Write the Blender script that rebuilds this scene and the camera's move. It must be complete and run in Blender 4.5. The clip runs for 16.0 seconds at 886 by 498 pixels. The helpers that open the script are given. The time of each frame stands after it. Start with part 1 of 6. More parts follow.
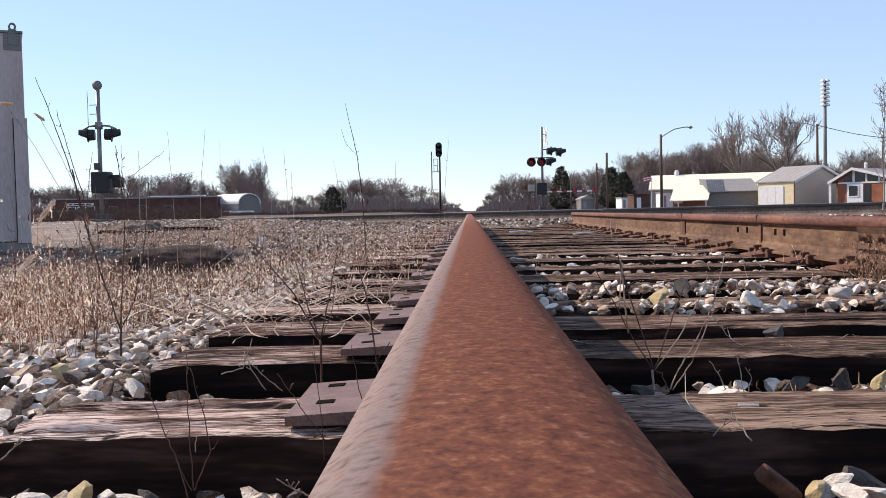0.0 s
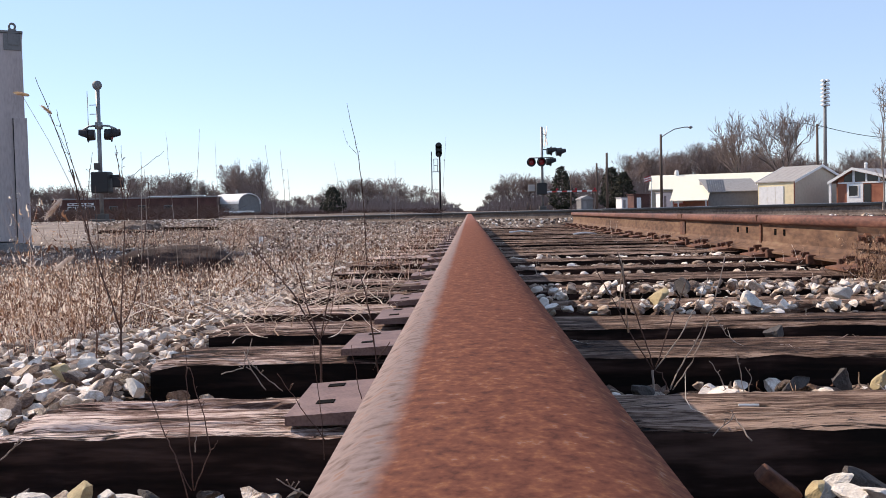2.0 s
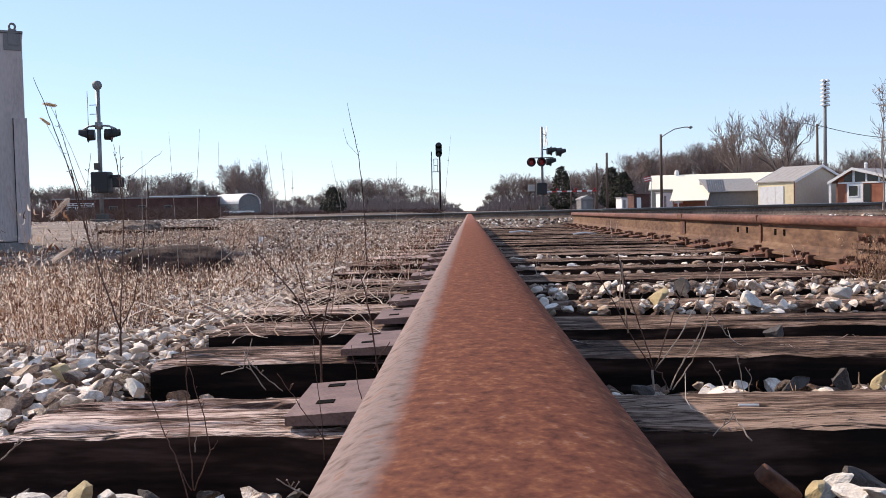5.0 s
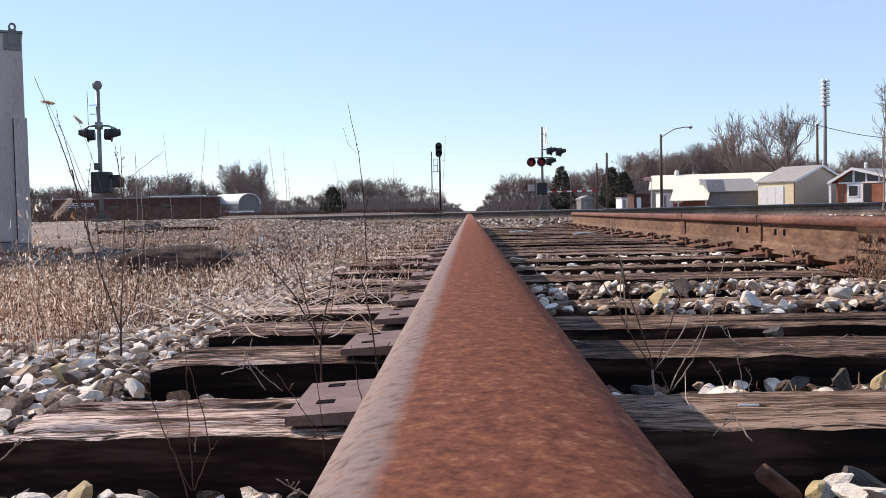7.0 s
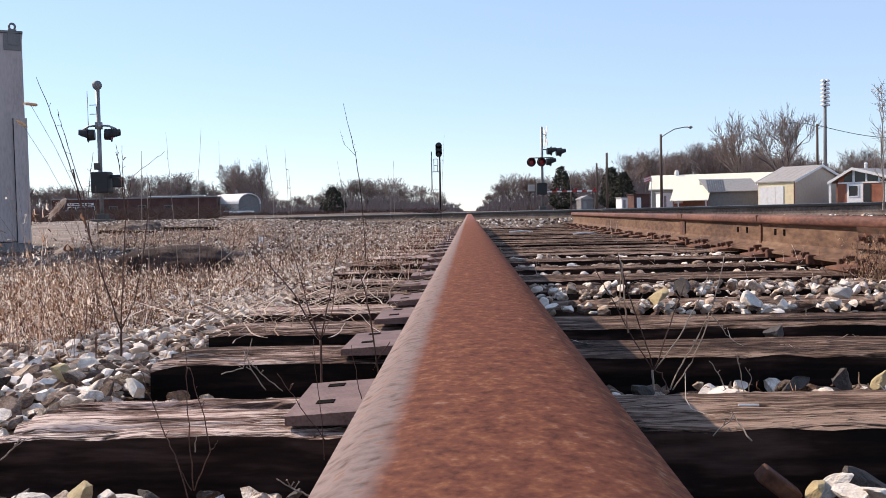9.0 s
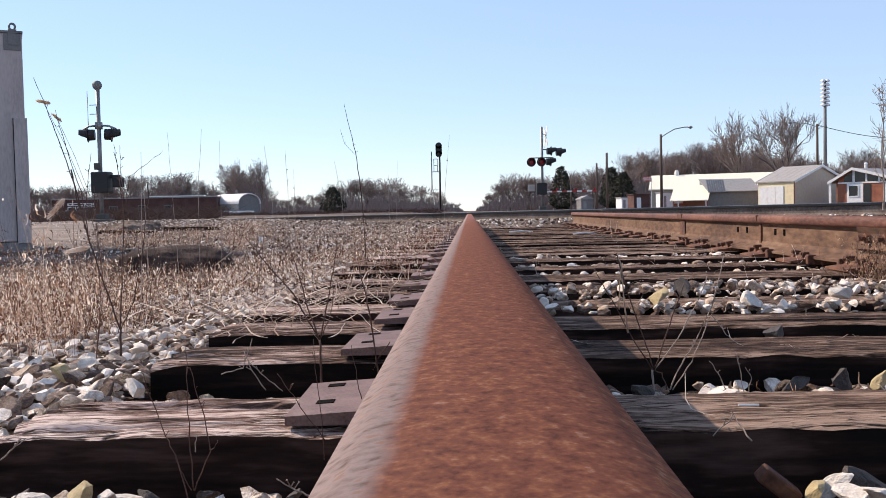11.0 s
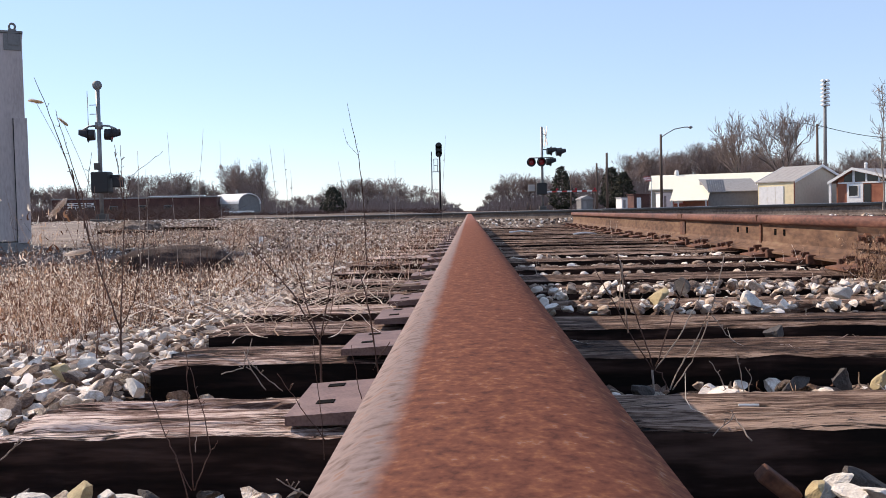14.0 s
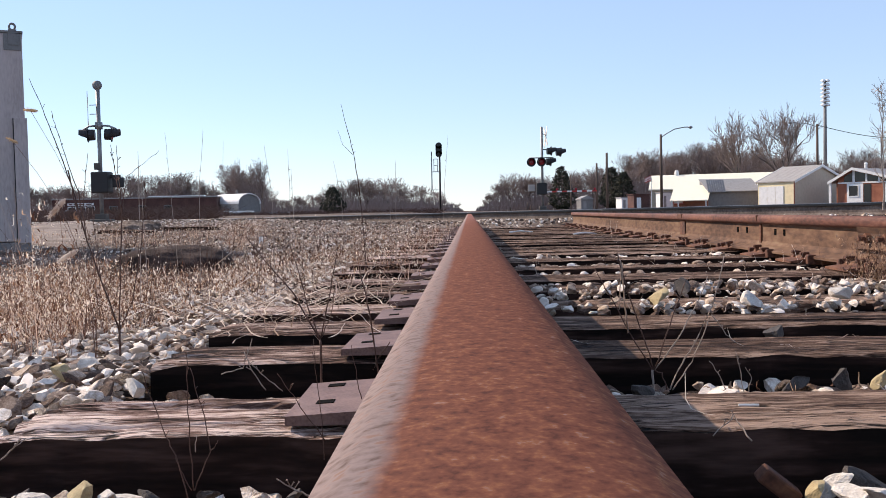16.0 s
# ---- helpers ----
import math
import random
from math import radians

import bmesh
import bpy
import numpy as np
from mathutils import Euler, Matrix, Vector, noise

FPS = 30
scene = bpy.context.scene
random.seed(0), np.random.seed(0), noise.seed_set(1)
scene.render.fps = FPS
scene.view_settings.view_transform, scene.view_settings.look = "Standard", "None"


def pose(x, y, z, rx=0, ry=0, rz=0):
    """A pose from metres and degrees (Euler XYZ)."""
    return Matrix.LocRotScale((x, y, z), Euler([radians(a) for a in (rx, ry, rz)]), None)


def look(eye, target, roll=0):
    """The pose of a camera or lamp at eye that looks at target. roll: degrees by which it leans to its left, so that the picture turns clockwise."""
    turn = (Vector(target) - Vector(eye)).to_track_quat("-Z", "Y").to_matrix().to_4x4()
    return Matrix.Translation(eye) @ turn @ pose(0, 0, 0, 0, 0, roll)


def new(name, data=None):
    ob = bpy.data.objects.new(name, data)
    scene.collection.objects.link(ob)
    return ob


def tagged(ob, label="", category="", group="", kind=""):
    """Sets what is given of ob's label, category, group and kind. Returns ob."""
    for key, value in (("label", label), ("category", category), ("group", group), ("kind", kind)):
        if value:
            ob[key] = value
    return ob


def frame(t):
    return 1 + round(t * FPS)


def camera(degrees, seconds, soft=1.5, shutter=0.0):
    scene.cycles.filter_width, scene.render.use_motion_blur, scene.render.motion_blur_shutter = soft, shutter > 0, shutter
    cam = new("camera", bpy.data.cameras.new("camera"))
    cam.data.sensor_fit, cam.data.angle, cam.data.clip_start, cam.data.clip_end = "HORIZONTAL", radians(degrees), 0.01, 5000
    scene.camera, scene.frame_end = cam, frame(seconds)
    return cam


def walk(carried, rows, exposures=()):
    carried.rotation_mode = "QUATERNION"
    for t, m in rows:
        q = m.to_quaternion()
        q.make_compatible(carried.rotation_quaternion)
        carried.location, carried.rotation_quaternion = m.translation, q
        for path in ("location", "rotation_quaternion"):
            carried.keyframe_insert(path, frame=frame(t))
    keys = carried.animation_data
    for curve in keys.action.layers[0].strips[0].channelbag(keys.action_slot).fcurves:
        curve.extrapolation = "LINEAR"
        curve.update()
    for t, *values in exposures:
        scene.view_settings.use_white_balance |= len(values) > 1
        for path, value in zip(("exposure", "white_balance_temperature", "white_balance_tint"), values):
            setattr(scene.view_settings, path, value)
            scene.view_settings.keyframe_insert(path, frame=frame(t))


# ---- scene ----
cam = camera(50.830, 16.0, soft=0.7)
EYE = (0.0, 0.0, 0.245)
VIEW = look(EYE, (-0.2877, 9.9878, -0.1563), -1.25)
walk(cam, [(0.0, VIEW), (16.0, VIEW)], exposures=[(0.0, 0.36, 6150, 15), (16.0, 0.36, 6150, 15)])

# ---- daylight: clear winter sky, sun ahead to the left ----
SUN_AZ, SUN_EL = radians(-60), radians(36)
world = bpy.data.worlds.new("clear_sky")
scene.world = world
world.use_nodes = True
wn = world.node_tree
sky = wn.nodes.new("ShaderNodeTexSky")
sky.sky_type = "NISHITA"
sky.sun_disc = False
sky.sun_elevation, sky.sun_rotation = SUN_EL, SUN_AZ
sky.air_density, sky.dust_density, sky.ozone_density = 1.0, 0.0, 2.4
haze = wn.nodes.new("ShaderNodeMix")
haze.data_type, haze.blend_type = "RGBA", "MIX"
haze.inputs[0].default_value = 0.4
haze.inputs[7].default_value = (5.15, 6.4, 8.2, 1)
wn.links.new(sky.outputs[0], haze.inputs[6])
wn.links.new(haze.outputs[2], wn.nodes["Background"].inputs[0])
wn.nodes["Background"].inputs[1].default_value = 0.11
lamp = bpy.data.lights.new("sun", "SUN")
lamp.energy, lamp.angle, lamp.color = 5.0, radians(0.53), (1.0, 0.825, 0.62)
sun = new("sun", lamp)
sun.matrix_world = look((math.sin(SUN_AZ) * math.cos(SUN_EL) * 60, math.cos(SUN_AZ) * math.cos(SUN_EL) * 60, math.sin(SUN_EL) * 60), (0, 0, 0))


# ---- materials ----
def mat(name, stops, scale=8.0, rough=0.85, metal=0.0, bump=0.3, stretch=(1, 1, 1), fine=60.0, coords="Object", per_object=0.0, per_island=0.0, thickness=0.01, spec=0.4):
    """Noise at two scales through a colour ramp, with relief; optional variation by object or by joined piece."""
    m = bpy.data.materials.new(name)
    m.use_nodes = True
    n, l = m.node_tree.nodes, m.node_tree.links
    b = n["Principled BSDF"]
    b.inputs["Roughness"].default_value, b.inputs["Metallic"].default_value = rough, metal
    b.inputs["Specular IOR Level"].default_value = spec
    tc, mp = n.new("ShaderNodeTexCoord"), n.new("ShaderNodeMapping")
    mp.inputs["Scale"].default_value = stretch
    l.new(tc.outputs[coords], mp.inputs[0])
    big, small = n.new("ShaderNodeTexNoise"), n.new("ShaderNodeTexNoise")
    big.inputs["Scale"].default_value, small.inputs["Scale"].default_value = scale, fine
    big.inputs["Detail"].default_value, small.inputs["Detail"].default_value = 5, 4
    for k in (big, small):
        l.new(mp.outputs[0], k.inputs["Vector"])
    mix = n.new("ShaderNodeMath")
    mix.operation = "MULTIPLY_ADD"
    mix.inputs[1].default_value = 0.45
    half = n.new("ShaderNodeMath")
    half.operation = "MULTIPLY"
    half.inputs[1].default_value = 0.55
    l.new(big.outputs["Fac"], half.inputs[0])
    l.new(small.outputs["Fac"], mix.inputs[0])
    l.new(half.outputs[0], mix.inputs[2])
    fac = mix.outputs[0]
    for amount, node, out in ((per_object, "ShaderNodeObjectInfo", "Random"), (per_island, "ShaderNodeNewGeometry", "Random Per Island")):
        if amount:
            r = n.new(node)
            s = n.new("ShaderNodeMath")
            s.operation = "MULTIPLY_ADD"
            s.inputs[1].default_value = amount
            l.new(r.outputs[out], s.inputs[0])
            o = n.new("ShaderNodeMath")
            o.operation = "SUBTRACT"
            o.inputs[1].default_value = amount / 2
            l.new(fac, o.inputs[0])
            l.new(o.outputs[0], s.inputs[2])
            fac = s.outputs[0]
    ramp = n.new("ShaderNodeValToRGB")
    e = ramp.color_ramp.elements
    while len(e) < len(stops):
        e.new(0.5)
    for k, (p, c) in zip(e, stops):
        k.position, k.color = p, (*c, 1)
    l.new(fac, ramp.inputs[0])
    l.new(ramp.outputs[0], b.inputs["Base Color"])
    bp = n.new("ShaderNodeBump")
    bp.inputs["Strength"].default_value, bp.inputs["Distance"].default_value = bump, thickness
    l.new(mix.outputs[0], bp.inputs["Height"])
    l.new(bp.outputs[0], b.inputs["Normal"])
    return m


def plain(name, a, rough=0.6, metal=0.0, dirt=0.25, **kw):
    """Paint or plastic with slight uneven dirt."""
    d = tuple(c * (1 - dirt) for c in a)
    return mat(name, [(0.35, d), (0.55, a)], rough=rough, metal=metal, **{**dict(bump=0.08, scale=3.0, fine=40.0), **kw})


RUST_TOP = mat("rusted_rail_head", [(0.34, (0.105, 0.035, 0.020)), (0.45, (0.175, 0.055, 0.030)), (0.53, (0.22, 0.074, 0.039)), (0.61, (0.295, 0.112, 0.050)), (0.67, (0.31, 0.17, 0.13)), (0.74, (0.48, 0.24, 0.11))], scale=290, fine=820, stretch=(0.75, 0.62, 1), rough=0.72, metal=0.0, bump=0.13, thickness=0.0006, spec=0.22)
RUST_SIDE = mat("worn_gauge_side", [(0.30, (0.13, 0.080, 0.066)), (0.42, (0.215, 0.148, 0.130)), (0.56, (0.27, 0.195, 0.175)), (0.68, (0.25, 0.145, 0.11))], scale=140, fine=700, rough=0.75, metal=0.0, bump=0.25, thickness=0.0006, spec=0.22)


def wheel_band(m, other, edge, soft):
    """Mixes in the wheel-worn colour on the left of a ragged line along the rail."""
    n, l = m.node_tree.nodes, m.node_tree.links
    b = n["Principled BSDF"]
    src = other.node_tree.nodes["Principled BSDF"].inputs["Base Color"].links[0].from_node
    tc, sep, nz, nz2 = n.new("ShaderNodeTexCoord"), n.new("ShaderNodeSeparateXYZ"), n.new("ShaderNodeTexNoise"), n.new("ShaderNodeTexNoise")
    l.new(tc.outputs["Object"], sep.inputs[0])
    nz.inputs["Scale"].default_value, nz.inputs["Detail"].default_value = 45, 4
    nz2.inputs["Scale"].default_value, nz2.inputs["Detail"].default_value = 240, 4
    l.new(tc.outputs["Object"], nz.inputs["Vector"])
    l.new(tc.outputs["Object"], nz2.inputs["Vector"])
    add, mr = n.new("ShaderNodeMath"), n.new("ShaderNodeMapRange")
    add.operation = "MULTIPLY_ADD"
    add.inputs[1].default_value = 0.005
    l.new(nz.outputs["Fac"], add.inputs[0])
    l.new(sep.outputs["X"], add.inputs[2])
    mr.inputs["From Min"].default_value, mr.inputs["From Max"].default_value = edge + soft + 0.0025, edge - soft + 0.0025
    l.new(add.outputs[0], mr.inputs["Value"])
    ramp = n.new("ShaderNodeValToRGB")
    e = ramp.color_ramp.elements
    for k in src.color_ramp.elements[2:]:
        e.new(0.5)
    for k, q in zip(e, src.color_ramp.elements):
        k.position, k.color = q.position, q.color
    l.new(nz2.outputs["Fac"], ramp.inputs[0])
    mix = n.new("ShaderNodeMix")
    mix.data_type = "RGBA"
    l.new(mr.outputs[0], mix.inputs[0])
    l.new(b.inputs["Base Color"].links[0].from_socket, mix.inputs[6])
    l.new(ramp.outputs[0], mix.inputs[7])
    l.new(mix.outputs[2], b.inputs["Base Color"])


wheel_band(RUST_TOP, RUST_SIDE, -0.0165, 0.0022)
RUST = mat("rust_brown_steel", [(0.38, (0.04, 0.018, 0.012)), (0.5, (0.11, 0.045, 0.026)), (0.62, (0.19, 0.085, 0.045))], scale=9, fine=80, rough=0.8, bump=0.3, thickness=0.002)
RUST_TAN = mat("pale_rusted_web", [(0.38, (0.060, 0.029, 0.017)), (0.47, (0.115, 0.060, 0.034)), (0.54, (0.155, 0.086, 0.049)), (0.64, (0.20, 0.125, 0.075))], scale=3, fine=30, stretch=(1, 0.4, 1.5), rough=0.85, bump=0.2, thickness=0.003)
MAIN_WEB = mat("dusty_grey_web", [(0.38, (0.075, 0.054, 0.044)), (0.5, (0.135, 0.105, 0.089)), (0.62, (0.20, 0.16, 0.135))], scale=3, fine=30, rough=0.85, bump=0.2, thickness=0.003)
SHINE = mat("polished_running_surface", [(0.35, (0.28, 0.26, 0.24)), (0.6, (0.42, 0.40, 0.38))], scale=6, fine=90, rough=0.35, metal=0.7, bump=0.05, thickness=0.001)
PLATE = mat("brown_steel_plate", [(0.38, (0.10, 0.055, 0.045)), (0.5, (0.16, 0.094, 0.079)), (0.64, (0.215, 0.135, 0.112))], scale=30, fine=260, rough=0.6, metal=0.0, bump=0.15, thickness=0.001, per_object=0.05)
BLACK = plain("dark_slot", (0.003, 0.0025, 0.002), rough=0.95, spec=0.05)
def timber(name):
    """Weathered softwood: fine fibre, broad grain bands, drying cracks, ends bleached silver-pink."""
    m = bpy.data.materials.new(name)
    m.use_nodes = True
    n, l = m.node_tree.nodes, m.node_tree.links
    b = n["Principled BSDF"]
    b.inputs["Roughness"].default_value, b.inputs["Specular IOR Level"].default_value = 0.88, 0.12
    tc, info = n.new("ShaderNodeTexCoord"), n.new("ShaderNodeObjectInfo")
    shift = n.new("ShaderNodeVectorMath")
    shift.operation = "MULTIPLY_ADD"
    shift.inputs[1].default_value = (7, 7, 7)
    l.new(info.outputs["Random"], shift.inputs[0])
    l.new(tc.outputs["Object"], shift.inputs[2])

    wander, bent = n.new("ShaderNodeTexNoise"), n.new("ShaderNodeVectorMath")
    wander.inputs["Scale"].default_value, wander.inputs["Detail"].default_value = 5.5, 3
    l.new(shift.outputs[0], wander.inputs["Vector"])
    bent.operation = "MULTIPLY_ADD"
    bent.inputs[1].default_value = (0.0, 0.05, 0.05)
    l.new(wander.outputs["Color"], bent.inputs[0])
    l.new(shift.outputs[0], bent.inputs[2])

    def fibre(along, scale, detail, twist=0.0):
        mp, nz = n.new("ShaderNodeMapping"), n.new("ShaderNodeTexNoise")
        mp.inputs["Scale"].default_value = (along, 1, 1)
        nz.inputs["Scale"].default_value, nz.inputs["Detail"].default_value, nz.inputs["Distortion"].default_value = scale, detail, twist
        nz.inputs["Roughness"].default_value = 0.62
        l.new(bent.outputs[0], mp.inputs[0])
        l.new(mp.outputs[0], nz.inputs["Vector"])
        return nz.outputs["Fac"]

    def calc(op, a, c, third=None):
        k = n.new("ShaderNodeMath")
        k.operation = op
        for q, v in zip(k.inputs, (a, c, third)):
            if v is None:
                continue
            if isinstance(v, (int, float)):
                q.default_value = v
            else:
                l.new(v, q)
        return k.outputs[0]

    def spread(v, lo, hi, to0=0.0, to1=1.0):
        k = n.new("ShaderNodeMapRange")
        for nm, q in (("From Min", lo), ("From Max", hi), ("To Min", to0), ("To Max", to1)):
            k.inputs[nm].default_value = q
        l.new(v, k.inputs["Value"])
        return k.outputs[0]

    def ramp(v, stops):
        k = n.new("ShaderNodeValToRGB")
        e = k.color_ramp.elements
        while len(e) < len(stops):
            e.new(0.5)
        for q, (p, c) in zip(e, stops):
            q.position, q.color = p, (*c, 1)
        l.new(v, k.inputs[0])
        return k.outputs[0]

    fine, bands, patch = fibre(0.09, 210, 6), fibre(0.10, 40, 7, 0.8), fibre(0.5, 9, 6, 0.5)
    tone = calc("ADD", calc("MULTIPLY", fine, 0.34), calc("MULTIPLY_ADD", bands, 0.36, calc("MULTIPLY", patch, 0.30)))
    tone = calc("ADD", tone, calc("MULTIPLY_ADD", info.outputs["Random"], 0.07, -0.035))
    brown = ramp(tone, [(0.41, (0.011, 0.006, 0.004)), (0.45, (0.066, 0.037, 0.025)), (0.50, (0.14, 0.086, 0.059)), (0.56, (0.36, 0.25, 0.187))])
    pale = ramp(tone, [(0.43, (0.013, 0.007, 0.005)), (0.465, (0.10, 0.056, 0.043)), (0.505, (0.28, 0.18, 0.146)), (0.55, (0.72, 0.57, 0.50))])
    sep = n.new("ShaderNodeSeparateXYZ")
    l.new(tc.outputs["Object"], sep.inputs[0])
    out = calc("ABSOLUTE", sep.outputs["X"], None)
    out = calc("MULTIPLY_ADD", calc("SUBTRACT", patch, 0.5), 1.2, out)
    worn = calc("MULTIPLY", spread(out, 0.72, 1.02), spread(info.outputs["Random"], 0.0, 1.0, 0.45, 1.0))
    mix = n.new("ShaderNodeMix")
    mix.data_type = "RGBA"
    l.new(worn, mix.inputs[0])
    l.new(brown, mix.inputs[6])
    l.new(pale, mix.inputs[7])
    # drying cracks, broken along their length
    split = calc("ABSOLUTE", calc("SUBTRACT", fibre(0.045, 24, 3, 0.4), 0.5), None)
    broken = spread(fibre(0.5, 9, 2), 0.47, 0.54, 0.05, 0.0)
    crack = spread(calc("ADD", split, broken), 0.004, 0.018, 0.06, 1.0)
    hair = calc("ABSOLUTE", calc("SUBTRACT", fibre(0.03, 70, 2, 0.3), 0.5), None)
    thin_break = spread(fibre(0.7, 6, 2), 0.45, 0.52, 0.06, 0.0)
    crack = calc("MULTIPLY", crack, spread(calc("ADD", hair, thin_break), 0.006, 0.022, 0.3, 1.0))
    mul = n.new("ShaderNodeMix")
    mul.data_type, mul.blend_type = "RGBA", "MULTIPLY"
    mul.inputs[0].default_value = 1.0
    l.new(mix.outputs[2], mul.inputs[6])
    l.new(crack, mul.inputs[7])
    l.new(mul.outputs[2], b.inputs["Base Color"])
    height = calc("MULTIPLY_ADD", crack, 0.8, calc("MULTIPLY_ADD", fine, 0.55, calc("MULTIPLY", bands, 0.9)))
    bp = n.new("ShaderNodeBump")
    bp.inputs["Strength"].default_value, bp.inputs["Distance"].default_value = 1.0, 0.011
    l.new(height, bp.inputs["Height"])
    l.new(bp.outputs[0], b.inputs["Normal"])
    return m


WOOD = timber("weathered_tie_top")
# tie sides: creosote brown taken near black, their shade put into the colour
WOOD_SIDE = mat("creosoted_tie_side_with_shade", [(0.42, (0.006, 0.004, 0.003)), (0.5, (0.022, 0.012, 0.0095)), (0.60, (0.075, 0.044, 0.035))], scale=10, fine=60, stretch=(0.1, 1, 1), rough=0.95, bump=0.8, thickness=0.008, per_object=0.05, spec=0.15)
STONE = mat("limestone_ballast", [(0.10, (0.038, 0.026, 0.021)), (0.28, (0.125, 0.080, 0.059)), (0.43, (0.25, 0.185, 0.148)), (0.56, (0.43, 0.33, 0.245)), (0.68, (0.60, 0.495, 0.40)), (0.80, (0.84, 0.755, 0.67))], scale=55, fine=300, rough=0.9, bump=0.9, thickness=0.006, per_island=0.75, per_object=0.4, spec=0.25)
STONE_ONE = mat("loose_limestone", [(0.10, (0.038, 0.026, 0.021)), (0.28, (0.125, 0.080, 0.059)), (0.43, (0.25, 0.185, 0.148)), (0.56, (0.43, 0.33, 0.245)), (0.68, (0.60, 0.495, 0.40)), (0.80, (0.84, 0.755, 0.67))], scale=1.3, fine=7, rough=0.9, bump=0.9, thickness=0.25, per_object=0.8, spec=0.25)
SOIL = mat("dirt_and_gravel", [(0.38, (0.032, 0.021, 0.016)), (0.46, (0.080, 0.055, 0.042)), (0.54, (0.14, 0.105, 0.083)), (0.64, (0.24, 0.195, 0.165))], scale=0.9, fine=16, rough=0.95, bump=0.9, thickness=0.03, spec=0.2)
GRAVEL_ROAD = mat("pale_gravel", [(0.38, (0.13, 0.105, 0.088)), (0.5, (0.21, 0.168, 0.142)), (0.64, (0.31, 0.255, 0.218))], scale=1.6, fine=26, rough=0.95, bump=0.8, thickness=0.03, spec=0.2)
STRAW = mat("dry_straw", [(0.20, (0.050, 0.022, 0.016)), (0.38, (0.14, 0.070, 0.048)), (0.58, (0.33, 0.20, 0.14)), (0.80, (0.66, 0.50, 0.40))], scale=5, fine=40, rough=0.75, bump=0.1, per_island=0.85, spec=0.25)
PALE_STRAW = mat("bleached_straw", [(0.22, (0.30, 0.20, 0.145)), (0.45, (0.56, 0.44, 0.35)), (0.68, (0.86, 0.77, 0.68))], scale=9, fine=40, rough=0.7, bump=0.1, per_island=0.6, spec=0.25)
STEM = mat("dark_weed_stem", [(0.3, (0.045, 0.022, 0.016)), (0.55, (0.10, 0.052, 0.038)), (0.72, (0.20, 0.12, 0.085))], scale=20, fine=120, rough=0.75, bump=0.2, thickness=0.001, per_object=0.15)
GREY_STEM = mat("grey_weed_stem", [(0.3, (0.20, 0.15, 0.12)), (0.6, (0.38, 0.31, 0.26))], scale=20, fine=120, rough=0.75, bump=0.2, thickness=0.001)
BARK = mat("winter_bark", [(0.36, (0.07, 0.053, 0.046)), (0.55, (0.14, 0.11, 0.095)), (0.68, (0.21, 0.17, 0.15))], scale=1.5, fine=12, rough=0.9, bump=0.5, thickness=0.05, per_object=0.15)
TWIG = mat("winter_twigs", [(0.3, (0.135, 0.10, 0.088)), (0.6, (0.245, 0.19, 0.17)), (0.75, (0.34, 0.275, 0.25))], scale=0.5, fine=6, rough=0.9, bump=0.1, per_object=0.25, per_island=0.2)
CEDAR = mat("dark_cedar_needles", [(0.3, (0.018, 0.022, 0.014)), (0.6, (0.045, 0.045, 0.028)), (0.75, (0.08, 0.065, 0.04))], scale=2, fine=20, rough=0.85, bump=0.2, per_island=0.3)
STEEL = mat("galvanised_steel", [(0.35, (0.16, 0.16, 0.165)), (0.6, (0.30, 0.30, 0.30))], scale=4, fine=50, rough=0.55, metal=0.5, bump=0.05)
DARK = plain("black_painted_metal", (0.022, 0.021, 0.022), rough=0.55)
GREY = plain("grey_painted_metal", (0.20, 0.19, 0.185), rough=0.6)
CABINET = mat("pale_grey_cabinet_paint", [(0.38, (0.38, 0.315, 0.30)), (0.5, (0.46, 0.385, 0.365)), (0.62, (0.51, 0.43, 0.41))], scale=1.6, fine=25, stretch=(2, 2, 0.5), rough=0.55, bump=0.04)
LIGHT_ROOF = plain("pale_roof_metal", (0.36, 0.335, 0.31), dirt=0.2)
DUSTY = plain("dull_brown_grey_metal", (0.085, 0.076, 0.068), rough=0.7)
WHITE = plain("white_paint", (0.80, 0.79, 0.77), dirt=0.15)
CREAM = plain("cream_siding", (0.78, 0.66, 0.42), dirt=0.12)
CREAM_ROOF = plain("cream_roof_metal", (0.90, 0.84, 0.66), dirt=0.06, rough=0.45)
TAN = plain("tan_siding", (0.52, 0.44, 0.34), dirt=0.15)
GREY_ROOF = plain("grey_roof_metal", (0.30, 0.28, 0.27), dirt=0.25)
BRICK = mat("red_brick", [(0.38, (0.22, 0.075, 0.045)), (0.6, (0.38, 0.15, 0.085))], scale=1.2, fine=18, rough=0.9, bump=0.3)
BRICK_DARK = mat("dark_red_brick", [(0.38, (0.065, 0.032, 0.027)), (0.6, (0.125, 0.058, 0.047))], scale=0.8, fine=10, rough=0.9, bump=0.3)
WOODPOLE = mat("utility_pole_wood", [(0.3, (0.05, 0.036, 0.028)), (0.6, (0.14, 0.10, 0.08))], scale=3, fine=25, stretch=(1, 1, 0.1), rough=0.9, bump=0.4)
RED = plain("red_paint", (0.45, 0.035, 0.03), rough=0.5)
RED_LENS = plain("red_lens", (0.30, 0.02, 0.03), rough=0.15, dirt=0.4)
GLASS = plain("dark_window_glass", (0.02, 0.022, 0.025), rough=0.08)
SEED = mat("foxtail_bristles", [(0.3, (0.46, 0.30, 0.16)), (0.6, (0.66, 0.49, 0.30)), (0.75, (0.80, 0.68, 0.52))], scale=60, fine=300, rough=0.7, bump=0.2, per_island=0.3)


